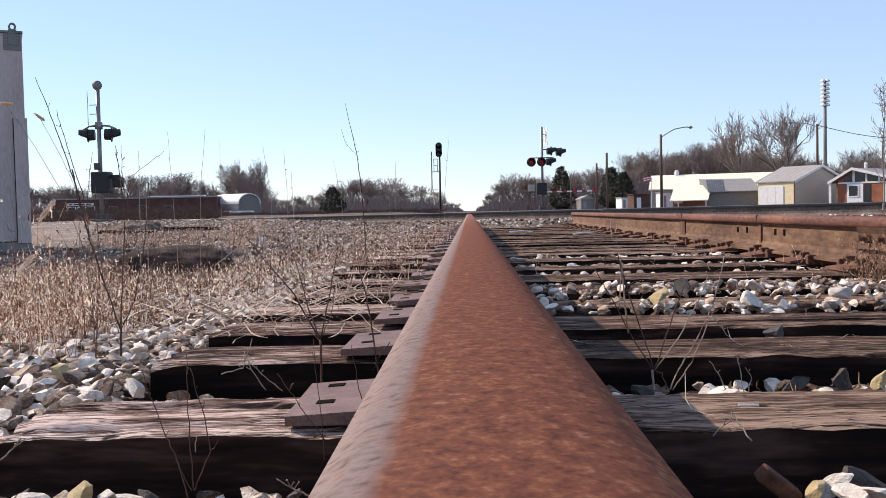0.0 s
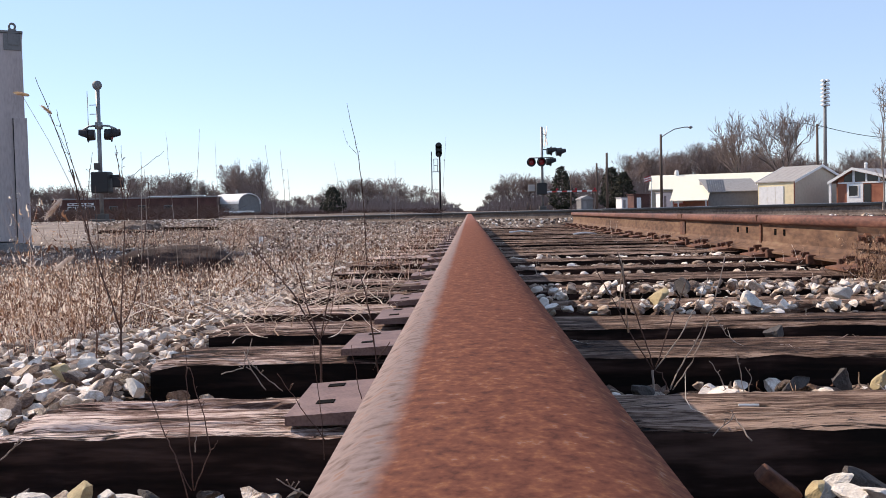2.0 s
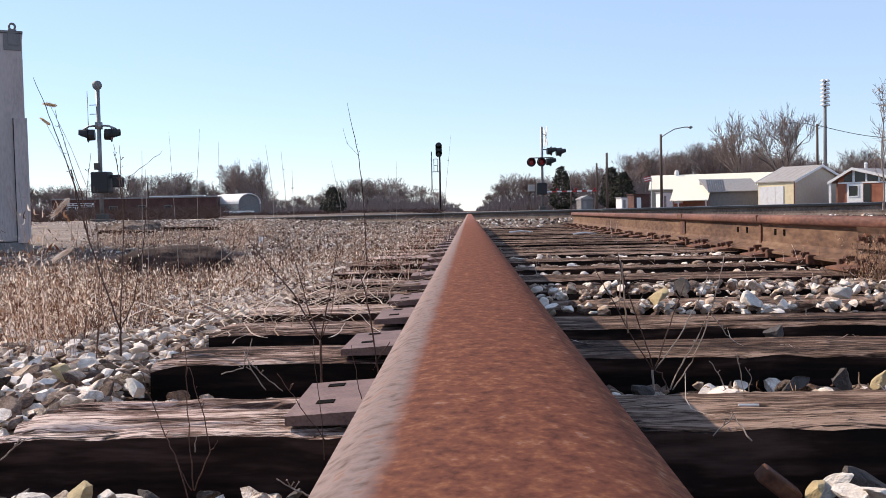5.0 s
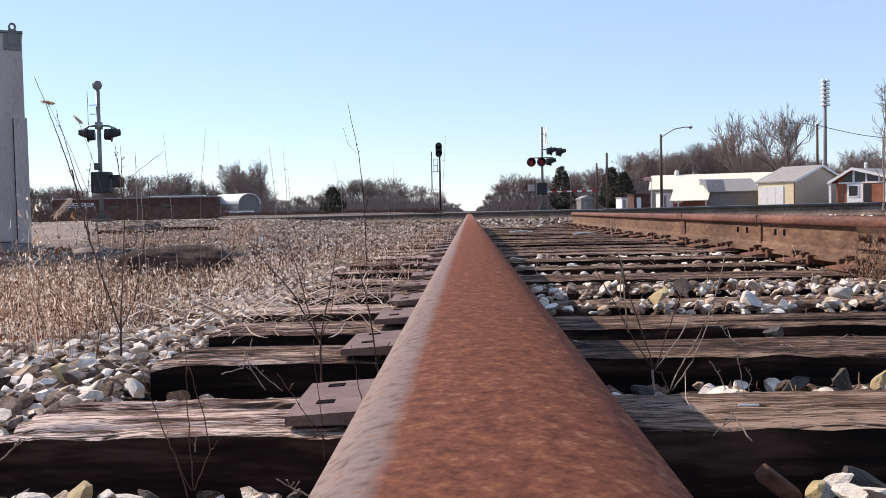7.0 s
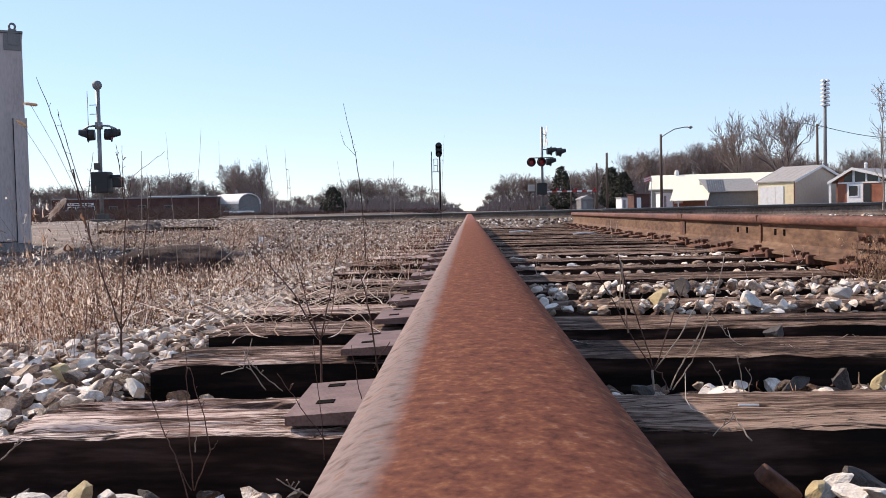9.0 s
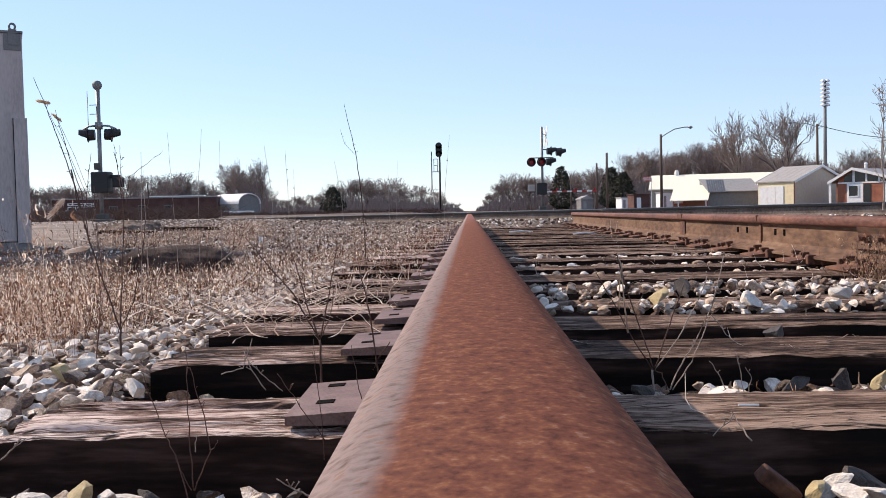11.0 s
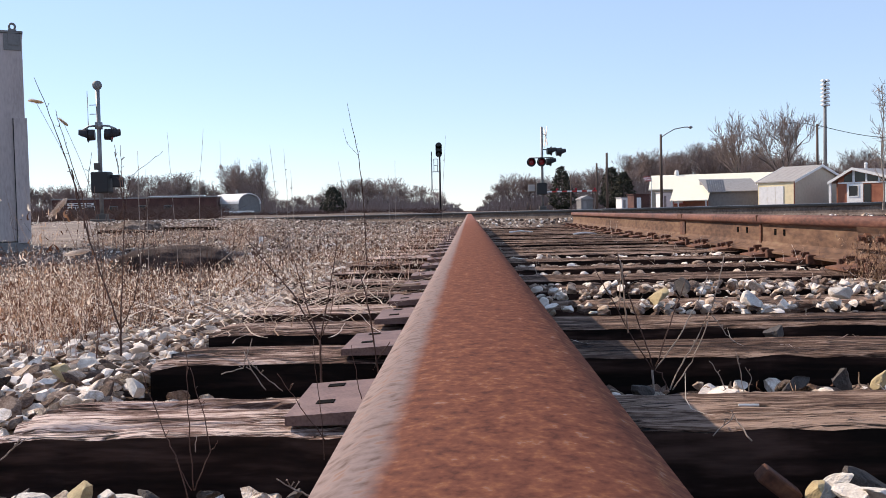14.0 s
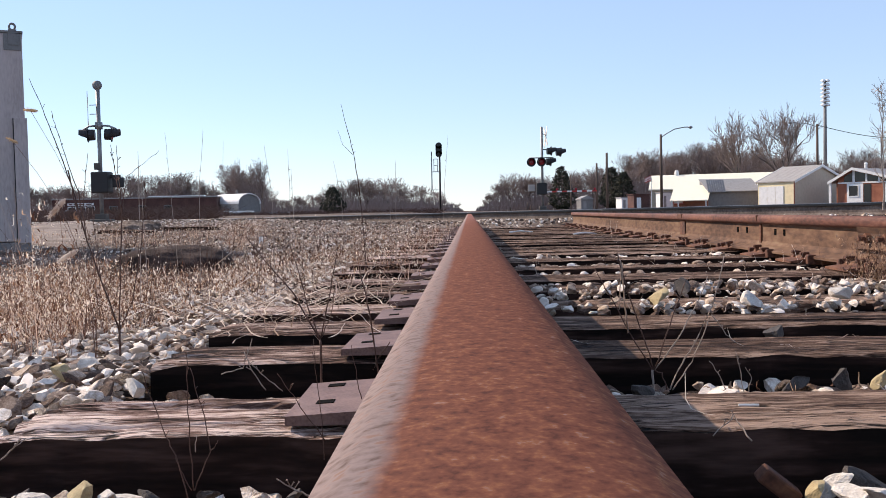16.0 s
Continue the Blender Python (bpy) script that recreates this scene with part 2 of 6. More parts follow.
def thin(m, share=0.4):
    """Lets light through thin dry leaves."""
    n, l = m.node_tree.nodes, m.node_tree.links
    b = n["Principled BSDF"]
    tr, mx = n.new("ShaderNodeBsdfTranslucent"), n.new("ShaderNodeMixShader")
    mx.inputs[0].default_value = share
    l.new(b.inputs["Base Color"].links[0].from_socket, tr.inputs["Color"])
    l.new(b.outputs[0], mx.inputs[1])
    l.new(tr.outputs[0], mx.inputs[2])
    l.new(mx.outputs[0], n["Material Output"].inputs["Surface"])


for k in (STRAW, PALE_STRAW, SEED):
    thin(k)


# ---- mesh helpers ----
def box(bm, a, b, bevel=0.0, m=None):
    """A box between two corners."""
    vs = [bm.verts.new((x, y, z)) for x in (a[0], b[0]) for y in (a[1], b[1]) for z in (a[2], b[2])]
    fs = [bm.faces.new([vs[i] for i in q]) for q in ((0, 1, 3, 2), (4, 6, 7, 5), (0, 4, 5, 1), (2, 3, 7, 6), (0, 2, 6, 4), (1, 5, 7, 3))]
    if m is not None:
        for v in vs:
            v.co = m @ v.co
    if bevel:
        bmesh.ops.bevel(bm, geom=list({e for f in fs for e in f.edges}), offset=bevel, segments=2, affect="EDGES", profile=0.5)
    return bm


def tube(bm, pts, radii, n=6):
    """A tapered tube along points."""
    pts = [Vector(p) for p in pts]
    rings = []
    for i, p in enumerate(pts):
        d = (pts[min(i + 1, len(pts) - 1)] - pts[max(i - 1, 0)]).normalized()
        s = d.cross(Vector((0, 0, 1)) if abs(d.z) < 0.9 else Vector((1, 0, 0))).normalized()
        u = s.cross(d)
        r = radii[i] if hasattr(radii, "__len__") else radii
        rings.append([bm.verts.new(p + (s * math.cos(a) + u * math.sin(a)) * r) for a in (2 * math.pi * k / n for k in range(n))])
    for a, b in zip(rings, rings[1:]):
        for k in range(n):
            bm.faces.new((a[k], a[(k + 1) % n], b[(k + 1) % n], b[k]))
    bm.faces.new(rings[0][::-1])
    bm.faces.new(rings[-1])
    return bm


def lathe(bm, prof, n=16, m=Matrix()):
    """A body of revolution round z from (radius, height) pairs."""
    rings = [[bm.verts.new(m @ Vector((r * math.cos(2 * math.pi * k / n), r * math.sin(2 * math.pi * k / n), z))) for k in range(n)] for r, z in prof]
    for a, b in zip(rings, rings[1:]):
        for k in range(n):
            bm.faces.new((a[k], a[(k + 1) % n], b[(k + 1) % n], b[k]))
    bm.faces.new(rings[0][::-1])
    bm.faces.new(rings[-1])
    return bm


def sweep(bm, prof, p0, p1):
    """A closed profile (x, z) extruded from p0 to p1 in plan."""
    p0, p1 = Vector(p0), Vector(p1)
    d = (p1 - p0).normalized()
    s = Vector((d.y, -d.x, 0)).normalized()
    a = [bm.verts.new(p0 + s * x + Vector((0, 0, z))) for x, z in prof]
    b = [bm.verts.new(p1 + s * x + Vector((0, 0, z))) for x, z in prof]
    k = len(prof)
    fs = [bm.faces.new((a[i], a[(i + 1) % k], b[(i + 1) % k], b[i])) for i in range(k)]
    bm.faces.new(a[::-1])
    bm.faces.new(b)
    return fs


def mesh_of(name, bm, material, smooth=False):
    bmesh.ops.recalc_face_normals(bm, faces=bm.faces)
    me = bpy.data.meshes.new(name)
    bm.to_mesh(me)
    bm.free()
    for k in material if isinstance(material, (list, tuple)) else [material]:
        me.materials.append(k)
    if smooth:
        me.polygons.foreach_set("use_smooth", [True] * len(me.polygons))
    return me


def part(name, bm, material, parent=None, label="", smooth=False, at=None):
    ob = new(name, mesh_of(name, bm, material, smooth))
    if parent is not None:
        ob.parent = parent
    if at is not None:
        ob.matrix_basis = at
    return tagged(ob, label)


def solid(name, bm, material, label, category, group="", kind="", smooth=False, at=None):
    """A thing that is one mesh."""
    return tagged(part(name, bm, material, None, "", smooth, at), label, category, group, kind)


def thing(name, at, label, category, group=""):
    ob = new(name)
    ob.empty_display_size = 0.1
    ob.matrix_basis = at
    return tagged(ob, label, category, group)


def fresh():
    return bmesh.new()


# ---- plan ----
RAIL_X, GAUGE = 0.004, 1.51
MAIN_A, MAIN_B = Vector((-7.0, 26.7, 0)), Vector((5.51, 12.5, 0))
MAIN_D = (MAIN_B - MAIN_A).normalized()
MAIN_N = Vector((MAIN_D.y, -MAIN_D.x, 0))
if MAIN_N.y < 0:
    MAIN_N = -MAIN_N


def main_off(x, y):
    """Distance beyond the near rail of the main line; negative on the camera's side."""
    return (Vector((x, y, 0)) - MAIN_A).dot(MAIN_N)


def main_rise(u):
    """Rise of the main line along its way from MAIN_A."""
    return -0.02 + 0.068 * u / 18.93


def ease(a, b, v):
    v = min(1, max(0, (v - a) / (b - a)))
    return v * v * (3 - 2 * v)


def ground_z(x, y):
    s = main_off(x, y)
    z = -0.115
    z += -0.05 * ease(-0.9, -2.2, x) * (1 - ease(6, 14, y))
    z += (0.13 + max(-0.02, min(0.05, main_rise((Vector((x, y, 0)) - MAIN_A).dot(MAIN_D))))) * ease(-2.6, -0.4, s)
    far = ease(10, 27, y) * ease(-1.5, -5.0, x)
    z = max(z, z * (1 - far) + 0.13 * far)
    z += 0.20 * ease(3.5, 14, s) * 0.6
    r = math.hypot(x, y)
    z += 0.022 * noise.noise(Vector((x * 0.9, y * 0.9, 0))) * (0.4 + ease(1, 6, r))
    z += 0.05 * noise.noise(Vector((x * 0.22, y * 0.22, 4))) * ease(4, 12, r) * (1 - ease(-1.5, 0, s) * (1 - ease(3, 5, s)))
    if -0.6 < x < 2.2 and y < 15:
        z = min(z, -0.11)
    return z


def build_ground():
    def steps(lim):
        out, v, d = [], 0.0, 0.12
        while v < lim:
            out.append(v)
            d = max(0.12, v * 0.045)
            v += d
        return out + [lim]
    xs = [-v for v in steps(3500)[1:]][::-1] + steps(3500)
    ys = [-v for v in steps(400)[1:]][::-1] + steps(4500)
    vs = [(x, y, ground_z(x, y)) for y in ys for x in xs]
    w = len(xs)
    fs = [(j * w + i, j * w + i + 1, (j + 1) * w + i + 1, (j + 1) * w + i) for j in range(len(ys) - 1) for i in range(w - 1)]
    me = bpy.data.meshes.new("ground")
    me.from_pydata(vs, [], fs)
    me.materials.append(SOIL)
    me.polygons.foreach_set("use_smooth", [True] * len(me.polygons))
    tagged(new("ground", me), "brown dirt and gravel ground with dry litter", "ground", kind="structure")


build_ground()

# ---- rails ----
# half profile of a flat-bottomed rail, foot at z = 0
HALF = [(0.071, 0.0), (0.071, 0.010), (0.048, 0.018), (0.018, 0.030), (0.009, 0.048), (0.0085, 0.120), (0.013, 0.134), (0.034, 0.142), (0.0375, 0.147), (0.0378, 0.163), (0.0365, 0.1705), (0.0335, 0.1760), (0.027, 0.1797), (0.0205, 0.18095), (0.014, 0.1818)]
FOOT = 0.019
RUST_HEAD = mat("dark_red_rusted_head", [(0.36, (0.055, 0.021, 0.015)), (0.5, (0.125, 0.047, 0.031)), (0.63, (0.20, 0.085, 0.053))], scale=9, fine=80, stretch=(1, 0.3, 1), rough=0.75, bump=0.3, thickness=0.002)


def rail(p0, p1, head, web, label, z=FOOT, top=None):
    """Head, web and foot of one rail, each closed; top: the material of the running surface."""
    t = thing("rail", Matrix(), label, "rail", "track rails")
    p0, p1 = ((p[0], p[1], z + (p[2] if len(p) > 2 else 0)) for p in (p0, p1))
    for name, half, m in (("foot", HALF[:4], web), ("web", HALF[3:7], web), ("head", HALF[6:], head)):
        bm = fresh()
        fs = sweep(bm, half + [(-x, q) for x, q in half[::-1]], p0, p1)
        n = len(half)
        for i, f in enumerate(fs):
            f.smooth = name == "head" and 1 < i < 2 * n - 3
            f.material_index = 1 if top and name == "head" and n - 4 <= i <= n + 2 else 0
        part(name, bm, [m, top] if top else m, t)
    return t


rail((RAIL_X, -3.2), (RAIL_X, 14.6), RUST_TOP, RUST, "rust-brown steel rail with a worn grey edge")
RAIL2 = RAIL_X + GAUGE
rail((RAIL2, -3.2), (RAIL2, 13.6), RUST_HEAD, RUST_TAN, "rusty steel rail spiked to weathered ties", FOOT - 0.008)
# ---- main line that crosses ahead ----
for off in (0.0, 1.51):
    a, b = MAIN_A - MAIN_D * 60 + MAIN_N * off, MAIN_B + MAIN_D * 14 + MAIN_N * off
    a.z, b.z = main_rise(-60), main_rise(33)
    rail(a, b, DUSTY, MAIN_WEB, "main line steel rail with a polished top", FOOT, SHINE)


# ---- ties ----
def tie_mesh(k, length=2.59, width=0.235, depth=0.17):
    """A worn sawn timber, its long axis along x; top at z = 0, split and hollowed along the grain."""
    rng = random.Random(100 + k)
    nx, ny = 110, 44
    vs, fs = [], []
    for j in range(ny + 1):
        v = j / ny
        for i in range(nx + 1):
            u = i / nx
            x, y = (u - 0.5) * length, (v - 0.5) * width
            wav = y + 0.022 * noise.noise(Vector((x * 3.1, y * 6, k))) + 0.008 * noise.noise(Vector((x * 9, y * 12, k + 5)))
            grain = noise.noise(Vector((x * 1.3, wav * 42, k * 7.3))) * 0.0022 + noise.noise(Vector((x * 3, wav * 95, k * 3.1))) * 0.0011
            crack = max(0.0, noise.noise(Vector((x * 0.8, wav * 26, k * 5.7 + 40))) - 0.30) * 0.075
            e = min(v, 1 - v) * width
            worn = -0.008 * math.exp(-e / 0.012) * (0.6 + 0.25 * noise.noise(Vector((x * 3, v * 2, k))) + 0.5 * noise.noise(Vector((x * 16, v * 2, k + 3))))
            e2 = min(u, 1 - u) * length
            worn -= 0.003 * math.exp(-e2 / 0.015)
            y += 0.0035 * noise.noise(Vector((x * 2.5, 3 * v, k * 2.2))) + 0.008 * noise.noise(Vector((x * 15, 2 * v, k * 4.2))) * (1 if e < 0.02 else 0.3)
            worn -= 0.003 * max(0.0, noise.noise(Vector((x * 7, v * 3, k * 9.1)))) * math.exp(-e / 0.03)
            vs.append((x + 0.012 * noise.noise(Vector((y * 30, u * 9, k))) * (1 if e2 < 0.05 else 0), y, grain - crack + worn - 0.004))
    w = nx + 1
    fs = [(j * w + i, j * w + i + 1, (j + 1) * w + i + 1, (j + 1) * w + i) for j in range(ny) for i in range(nx)]
    rim = [i for i in range(w)] + [j * w + nx for j in range(1, ny + 1)] + [ny * w + i for i in range(nx - 1, -1, -1)] + [j * w for j in range(ny - 1, 0, -1)]
    lows = []
    for r in rim:
        x, y, z = vs[r]
        lows.append(len(vs))
        vs.append((x + 0.004 * noise.noise(Vector((x * 9, y * 9, k))), y * 1.02, -depth))
    n = len(rim)
    fs += [(rim[i], lows[i], lows[(i + 1) % n], rim[(i + 1) % n]) for i in range(n)]
    fs.append(lows[::-1])
    me = bpy.data.meshes.new("railway_tie")
    me.from_pydata(vs, [], fs)
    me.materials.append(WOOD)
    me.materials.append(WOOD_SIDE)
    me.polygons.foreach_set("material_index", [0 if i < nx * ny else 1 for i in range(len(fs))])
    return me


TIE_Y = [0.42, 1.16, 1.69, 2.115, 2.53, 3.03, 3.52, 4.10, 4.65, 5.27]
while TIE_Y[-1] < 13.4:
    TIE_Y.append(TIE_Y[-1] + 0.53)
TIE_Y += [-0.12, -0.65, -1.2, -1.72, -2.25, -2.8]
tie_meshes = [tie_mesh(k) for k in range(6)]
ties = []
rt = random.Random(5)
for k, y in enumerate(TIE_Y):
    ob = new("railway_tie", tie_meshes[k % 6])
    ob.matrix_basis = pose(RAIL_X + GAUGE / 2 - 0.035 + rt.uniform(-0.025, 0.02), y, rt.uniform(-0.008, 0.0), rt.uniform(-1, 1), 0, (180 if k % 4 > 1 else 0) + rt.uniform(-0.7, 0.5))
    tagged(ob, "weathered split wooden railway tie bedded in ballast", "railway tie", "ties under the track")
    ties.append(ob)


def plate_mesh(material):
    bm = fresh()
    # base with a slope up to the rail seat on either side
    prof = [(-0.222, 0.0), (0.15, 0.0), (0.15, 0.009), (0.085, 0.017), (0.074, 0.026), (0.068, 0.0185), (-0.068, 0.0185), (-0.074, 0.026), (-0.085, 0.019), (-0.222, 0.011)]
    sweep(bm, prof, (0, -0.105, 0), (0, 0.105, 0))
    return mesh_of("tie_plate", bm, material)


def slot_mesh():
    bm = fresh()
    box(bm, (-0.011, -0.010, -0.003), (0.011, 0.010, 0.0005))
    return mesh_of("spike_hole", bm, BLACK)


def spike_mesh():
    bm = fresh()
    box(bm, (-0.008, -0.008, -0.05), (0.008, 0.008, 0.012))
    box(bm, (-0.016, -0.013, 0.010), (0.022, 0.013, 0.024), 0.004)
    return mesh_of("track_spike", bm, RUST)


plate_me, rusty_plate_me, slot_me, spike_me = plate_mesh(PLATE), plate_mesh(RUST), slot_mesh(), spike_mesh()
for k, y in enumerate(TIE_Y):
    for x in (RAIL_X, RAIL2):
        p = new("tie_plate", plate_me if x == RAIL_X else rusty_plate_me)
        p.matrix_basis = (pose(x + rt.uniform(-0.006, 0.006), y + rt.uniform(-0.02, 0.02), 0.001 if x == RAIL_X else -0.007, 0, 0, rt.uniform(-1.5, 1.5) + (0 if x == RAIL_X else 180)))
        tagged(p, "flat brown steel tie plate under the rail" if x == RAIL_X else "rust-red steel tie plate under the rail", "tie plate", "tie plates")
        for sx, sy in ((-0.184, -0.035), (-0.184, 0.075), (0.112, 0.05), (0.112, -0.055)):
            s = new("spike_hole", slot_me)
            s.parent = p
            s.matrix_basis = pose(sx, sy, 0.0131 if sx > 0 else 0.0136, 0, 7 if sx > 0 else -3.8, 0)
        for sx, sy in ((-0.076, 0.06), (0.076, -0.06)) if x == RAIL_X else ((-0.078, 0.06), (-0.079, -0.055), (0.078, 0.0)):
            s = new("track_spike", spike_me)
            s.matrix_basis = pose(p.location.x + sx, p.location.y + sy, 0.012 + rt.uniform(-0.004, 0.010), 0, rt.uniform(-9, 9), 0 if sx < 0 else 180)
            tagged(s, "rusty square-headed track spike", "track spike", "track spikes")

def anchor_mesh():
    bm = fresh()
    box(bm, (-0.092, -0.016, -0.028), (-0.058, 0.016, 0.012), 0.004)
    box(bm, (-0.075, -0.012, -0.030), (0.075, 0.012, -0.012), 0.003)
    return mesh_of("rail_anchor", bm, RUST)


anchor_me = anchor_mesh()
for y in TIE_Y:
    for side in (-0.135, 0.135):
        if rt.random() < 0.75:
            ob = new("rail_anchor", anchor_me)
            ob.matrix_basis = pose(RAIL2, y + side + rt.uniform(-0.015, 0.015), FOOT - 0.002, rt.uniform(-8, 8), 0, rt.uniform(-6, 6))
            tagged(ob, "rusty spring anchor clipped to the rail foot", "rail anchor", "rail anchors")

# main line ties
rm = random.Random(8)
tie_short = tie_mesh(9, depth=0.2)
u = -42.0
ang = math.degrees(math.atan2(MAIN_N.y, MAIN_N.x))
while u < 26:
    p = MAIN_A + MAIN_D * u + MAIN_N * 0.755
    ob = new("railway_tie", tie_short)
    ob.matrix_basis = pose(p.x, p.y, main_rise(u) - 0.004, 0, 0, ang + rm.uniform(-0.6, 0.6))
    tagged(ob, "main line wooden railway tie in grey ballast", "railway tie", "main line ties")
    u += 0.52


# ---- ballast ----
def stone_shapes(count, seed):
    """Angular broken stones: hulls of random points, unit size."""
    rng = random.Random(seed)
    out = []
    for _ in range(count):
        bm = fresh()
        sq = (rng.uniform(0.75, 1.25), rng.uniform(0.6, 1.0), rng.uniform(0.45, 0.75))
        for _ in range(15):
            v = Vector((rng.gauss(0, 1), rng.gauss(0, 1), rng.gauss(0, 1))).normalized() * rng.uniform(0.8, 1.0)
            bm.verts.new((v.x * sq[0], v.y * sq[1], v.z * sq[2]))
        r = bmesh.ops.convex_hull(bm, input=bm.verts)
        bmesh.ops.delete(bm, geom=[g for g in set(r["geom_interior"] + r["geom_unused"]) if isinstance(g, bmesh.types.BMVert)], context="VERTS")
        bm.verts.index_update()
        out.append((np.array([v.co[:] for v in bm.verts]), [tuple(v.index for v in f.verts) for f in bm.faces]))
        bm.free()
    return out


def worn_shapes(count, seed, fine=2):
    """Rounded chunks with broken flat faces: a ball cut by planes and roughened."""
    rng = random.Random(seed)
    out = []
    for _ in range(count):
        bm = fresh()
        bmesh.ops.create_icosphere(bm, subdivisions=fine, radius=1.0)
        cuts = []
        for _ in range(rng.randint(8, 12)):
            cuts.append((Vector((rng.gauss(0, 1), rng.gauss(0, 1), rng.gauss(0, 1))).normalized(), rng.uniform(0.34, 0.74)))
        sq = (rng.uniform(0.95, 1.45), rng.uniform(0.75, 1.1), rng.uniform(0.5, 0.8))
        o = rng.uniform(0, 50)
        for v in bm.verts:
            p = v.co.copy()
            for n, d in cuts:
                q = p.dot(n)
                if q > d:
                    p -= n * (q - d)
            p *= 1 + 0.07 * noise.noise(p * 2.3 + Vector((o, 0, 0))) + 0.09 * noise.noise(p * 6 + Vector((0, o, 0)))
            v.co = (p.x * sq[0], p.y * sq[1], p.z * sq[2])
        bm.verts.index_update()
        out.append((np.array([v.co[:] for v in bm.verts]) * 1.45, [tuple(v.index for v in f.verts) for f in bm.faces]))
        bm.free()
    return out


SHAPES = worn_shapes(36, 3)
FAR_SHAPES = stone_shapes(20, 4)


def scatter(name, spots, label, shapes, material=STONE):
    """Many stones in one mesh: spots are (x, y, z, size, seed)."""
    vs, fs, o = [], [], 0
    for x, y, z, size, seed in spots:
        rng = random.Random(seed)
        v, f = shapes[rng.randrange(len(shapes))]
        m = np.array((Euler((rng.uniform(-0.6, 0.6), rng.uniform(-0.6, 0.6), rng.uniform(0, 6.3))).to_matrix()))
        if x < -0.5:
            lie = np.array(Euler((rng.uniform(-0.7, 0.7), rng.uniform(-0.7, 0.7), rng.uniform(0, 6.3))).to_matrix())
            vs.append((v * (1.1, 0.9, 0.72)) @ lie.T * size + (x, y, z))
        else:
            vs.append(v @ m.T * size + (x, y, z))
        fs += [tuple(i + o for i in q) for q in f]
        o += len(v)
    me = bpy.data.meshes.new(name)
    me.from_pydata(np.concatenate(vs).tolist(), [], fs)
    me.materials.append(material)
    return tagged(new(name, me), label, "ballast", kind="stuff")


def on_tie(x, y, margin=0.0):
    return -0.56 < x < 2.08 and any(abs(y - t) < 0.125 + margin for t in TIE_Y)


def bed_height(x, y):
    """Level of the stones' centres between and beside the ties."""
    n = noise.noise(Vector((x * 1.7, y * 1.7, 9)))
    if 0.8 < y < 1.03 and x < -0.25:
        return -0.081 + 0.012 * n
    if y < 1.05 and 0.05 < x < 0.55 and y > 0.3:
        return -0.115
    if -0.56 < x < 2.08:
        if x < -0.1:
            return -0.075 + 0.02 * n
        if 2.2 < y < 2.95:
            return -0.008 + 0.02 * n
        if 2.95 < y < 5.5:
            return -0.04 + 0.02 * n
        return -0.075 + 0.03 * n
    if x <= -0.56:
        return -0.045 - 0.06 * ease(-0.6, -1.6, x) + 0.025 * n
    return -0.05 + 0.03 * n


rb = random.Random(21)
spots = []
for _ in range(6000):
    x, y = rb.uniform(-1.7, 2.6), rb.uniform(-3.1, 0.3)
    if on_tie(x, y, 0.012) or abs(x - RAIL_X) < 0.085 or abs(x - RAIL2) < 0.085 or x < -1.35 + 0.4 * noise.noise(Vector((y * 1.3, 5, 0))) or x > 2.4 + 0.4 * noise.noise(Vector((y * 1.3, 8, 0))):
        continue
    spots.append((x, y, bed_height(x, y) + rb.uniform(-0.015, 0.012), rb.uniform(0.009, 0.022), rb.random()))
for _ in range(24000):
    y = 0.3 + 5.2 * rb.random() ** 1.2
    x = rb.uniform(-1.7, 2.6) if y < 3.0 else rb.uniform(-1.3, 2.4)
    if x < -1.4 + 0.4 * noise.noise(Vector((y * 1.3, 5, 0))) or x > 2.4 + 0.4 * noise.noise(Vector((y * 1.3, 8, 0))):
        continue
    pile = 2.2 < y < 3.0 and x > 0.1
    if on_tie(x, y, 0.012) and not (pile and rb.random() < 0.28):
        continue
    if abs(x - RAIL_X) < 0.085 or abs(x - RAIL2) < 0.085:
        continue
    size = (0.72 if pile else 1.0) * rb.uniform(0.0085, 0.019) * (1.45 if rb.random() < 0.14 else 1)
    if pile and rb.random() < 0.45 - 0.4 * ease(0.2, 1.0, x):
        continue
    if x < -0.5:
        size *= 0.84
    z = bed_height(x, y) + rb.uniform(-0.015, 0.012)
    if on_tie(x, y, 0.012):
        z = max(z, 0.004)
        size *= 0.8
    spots.append((x, y, z, size, rb.random()))
for _ in range(6500):
    x, y = rb.uniform(-1.65, -0.57), rb.uniform(0.7, 3.0)
    if x > -1.45 + 0.3 * noise.noise(Vector((y * 1.3, 5, 0))):
        spots.append((x, y, bed_height(x, y) + rb.uniform(-0.022, 0.014), rb.uniform(0.007, 0.0155), rb.random()))
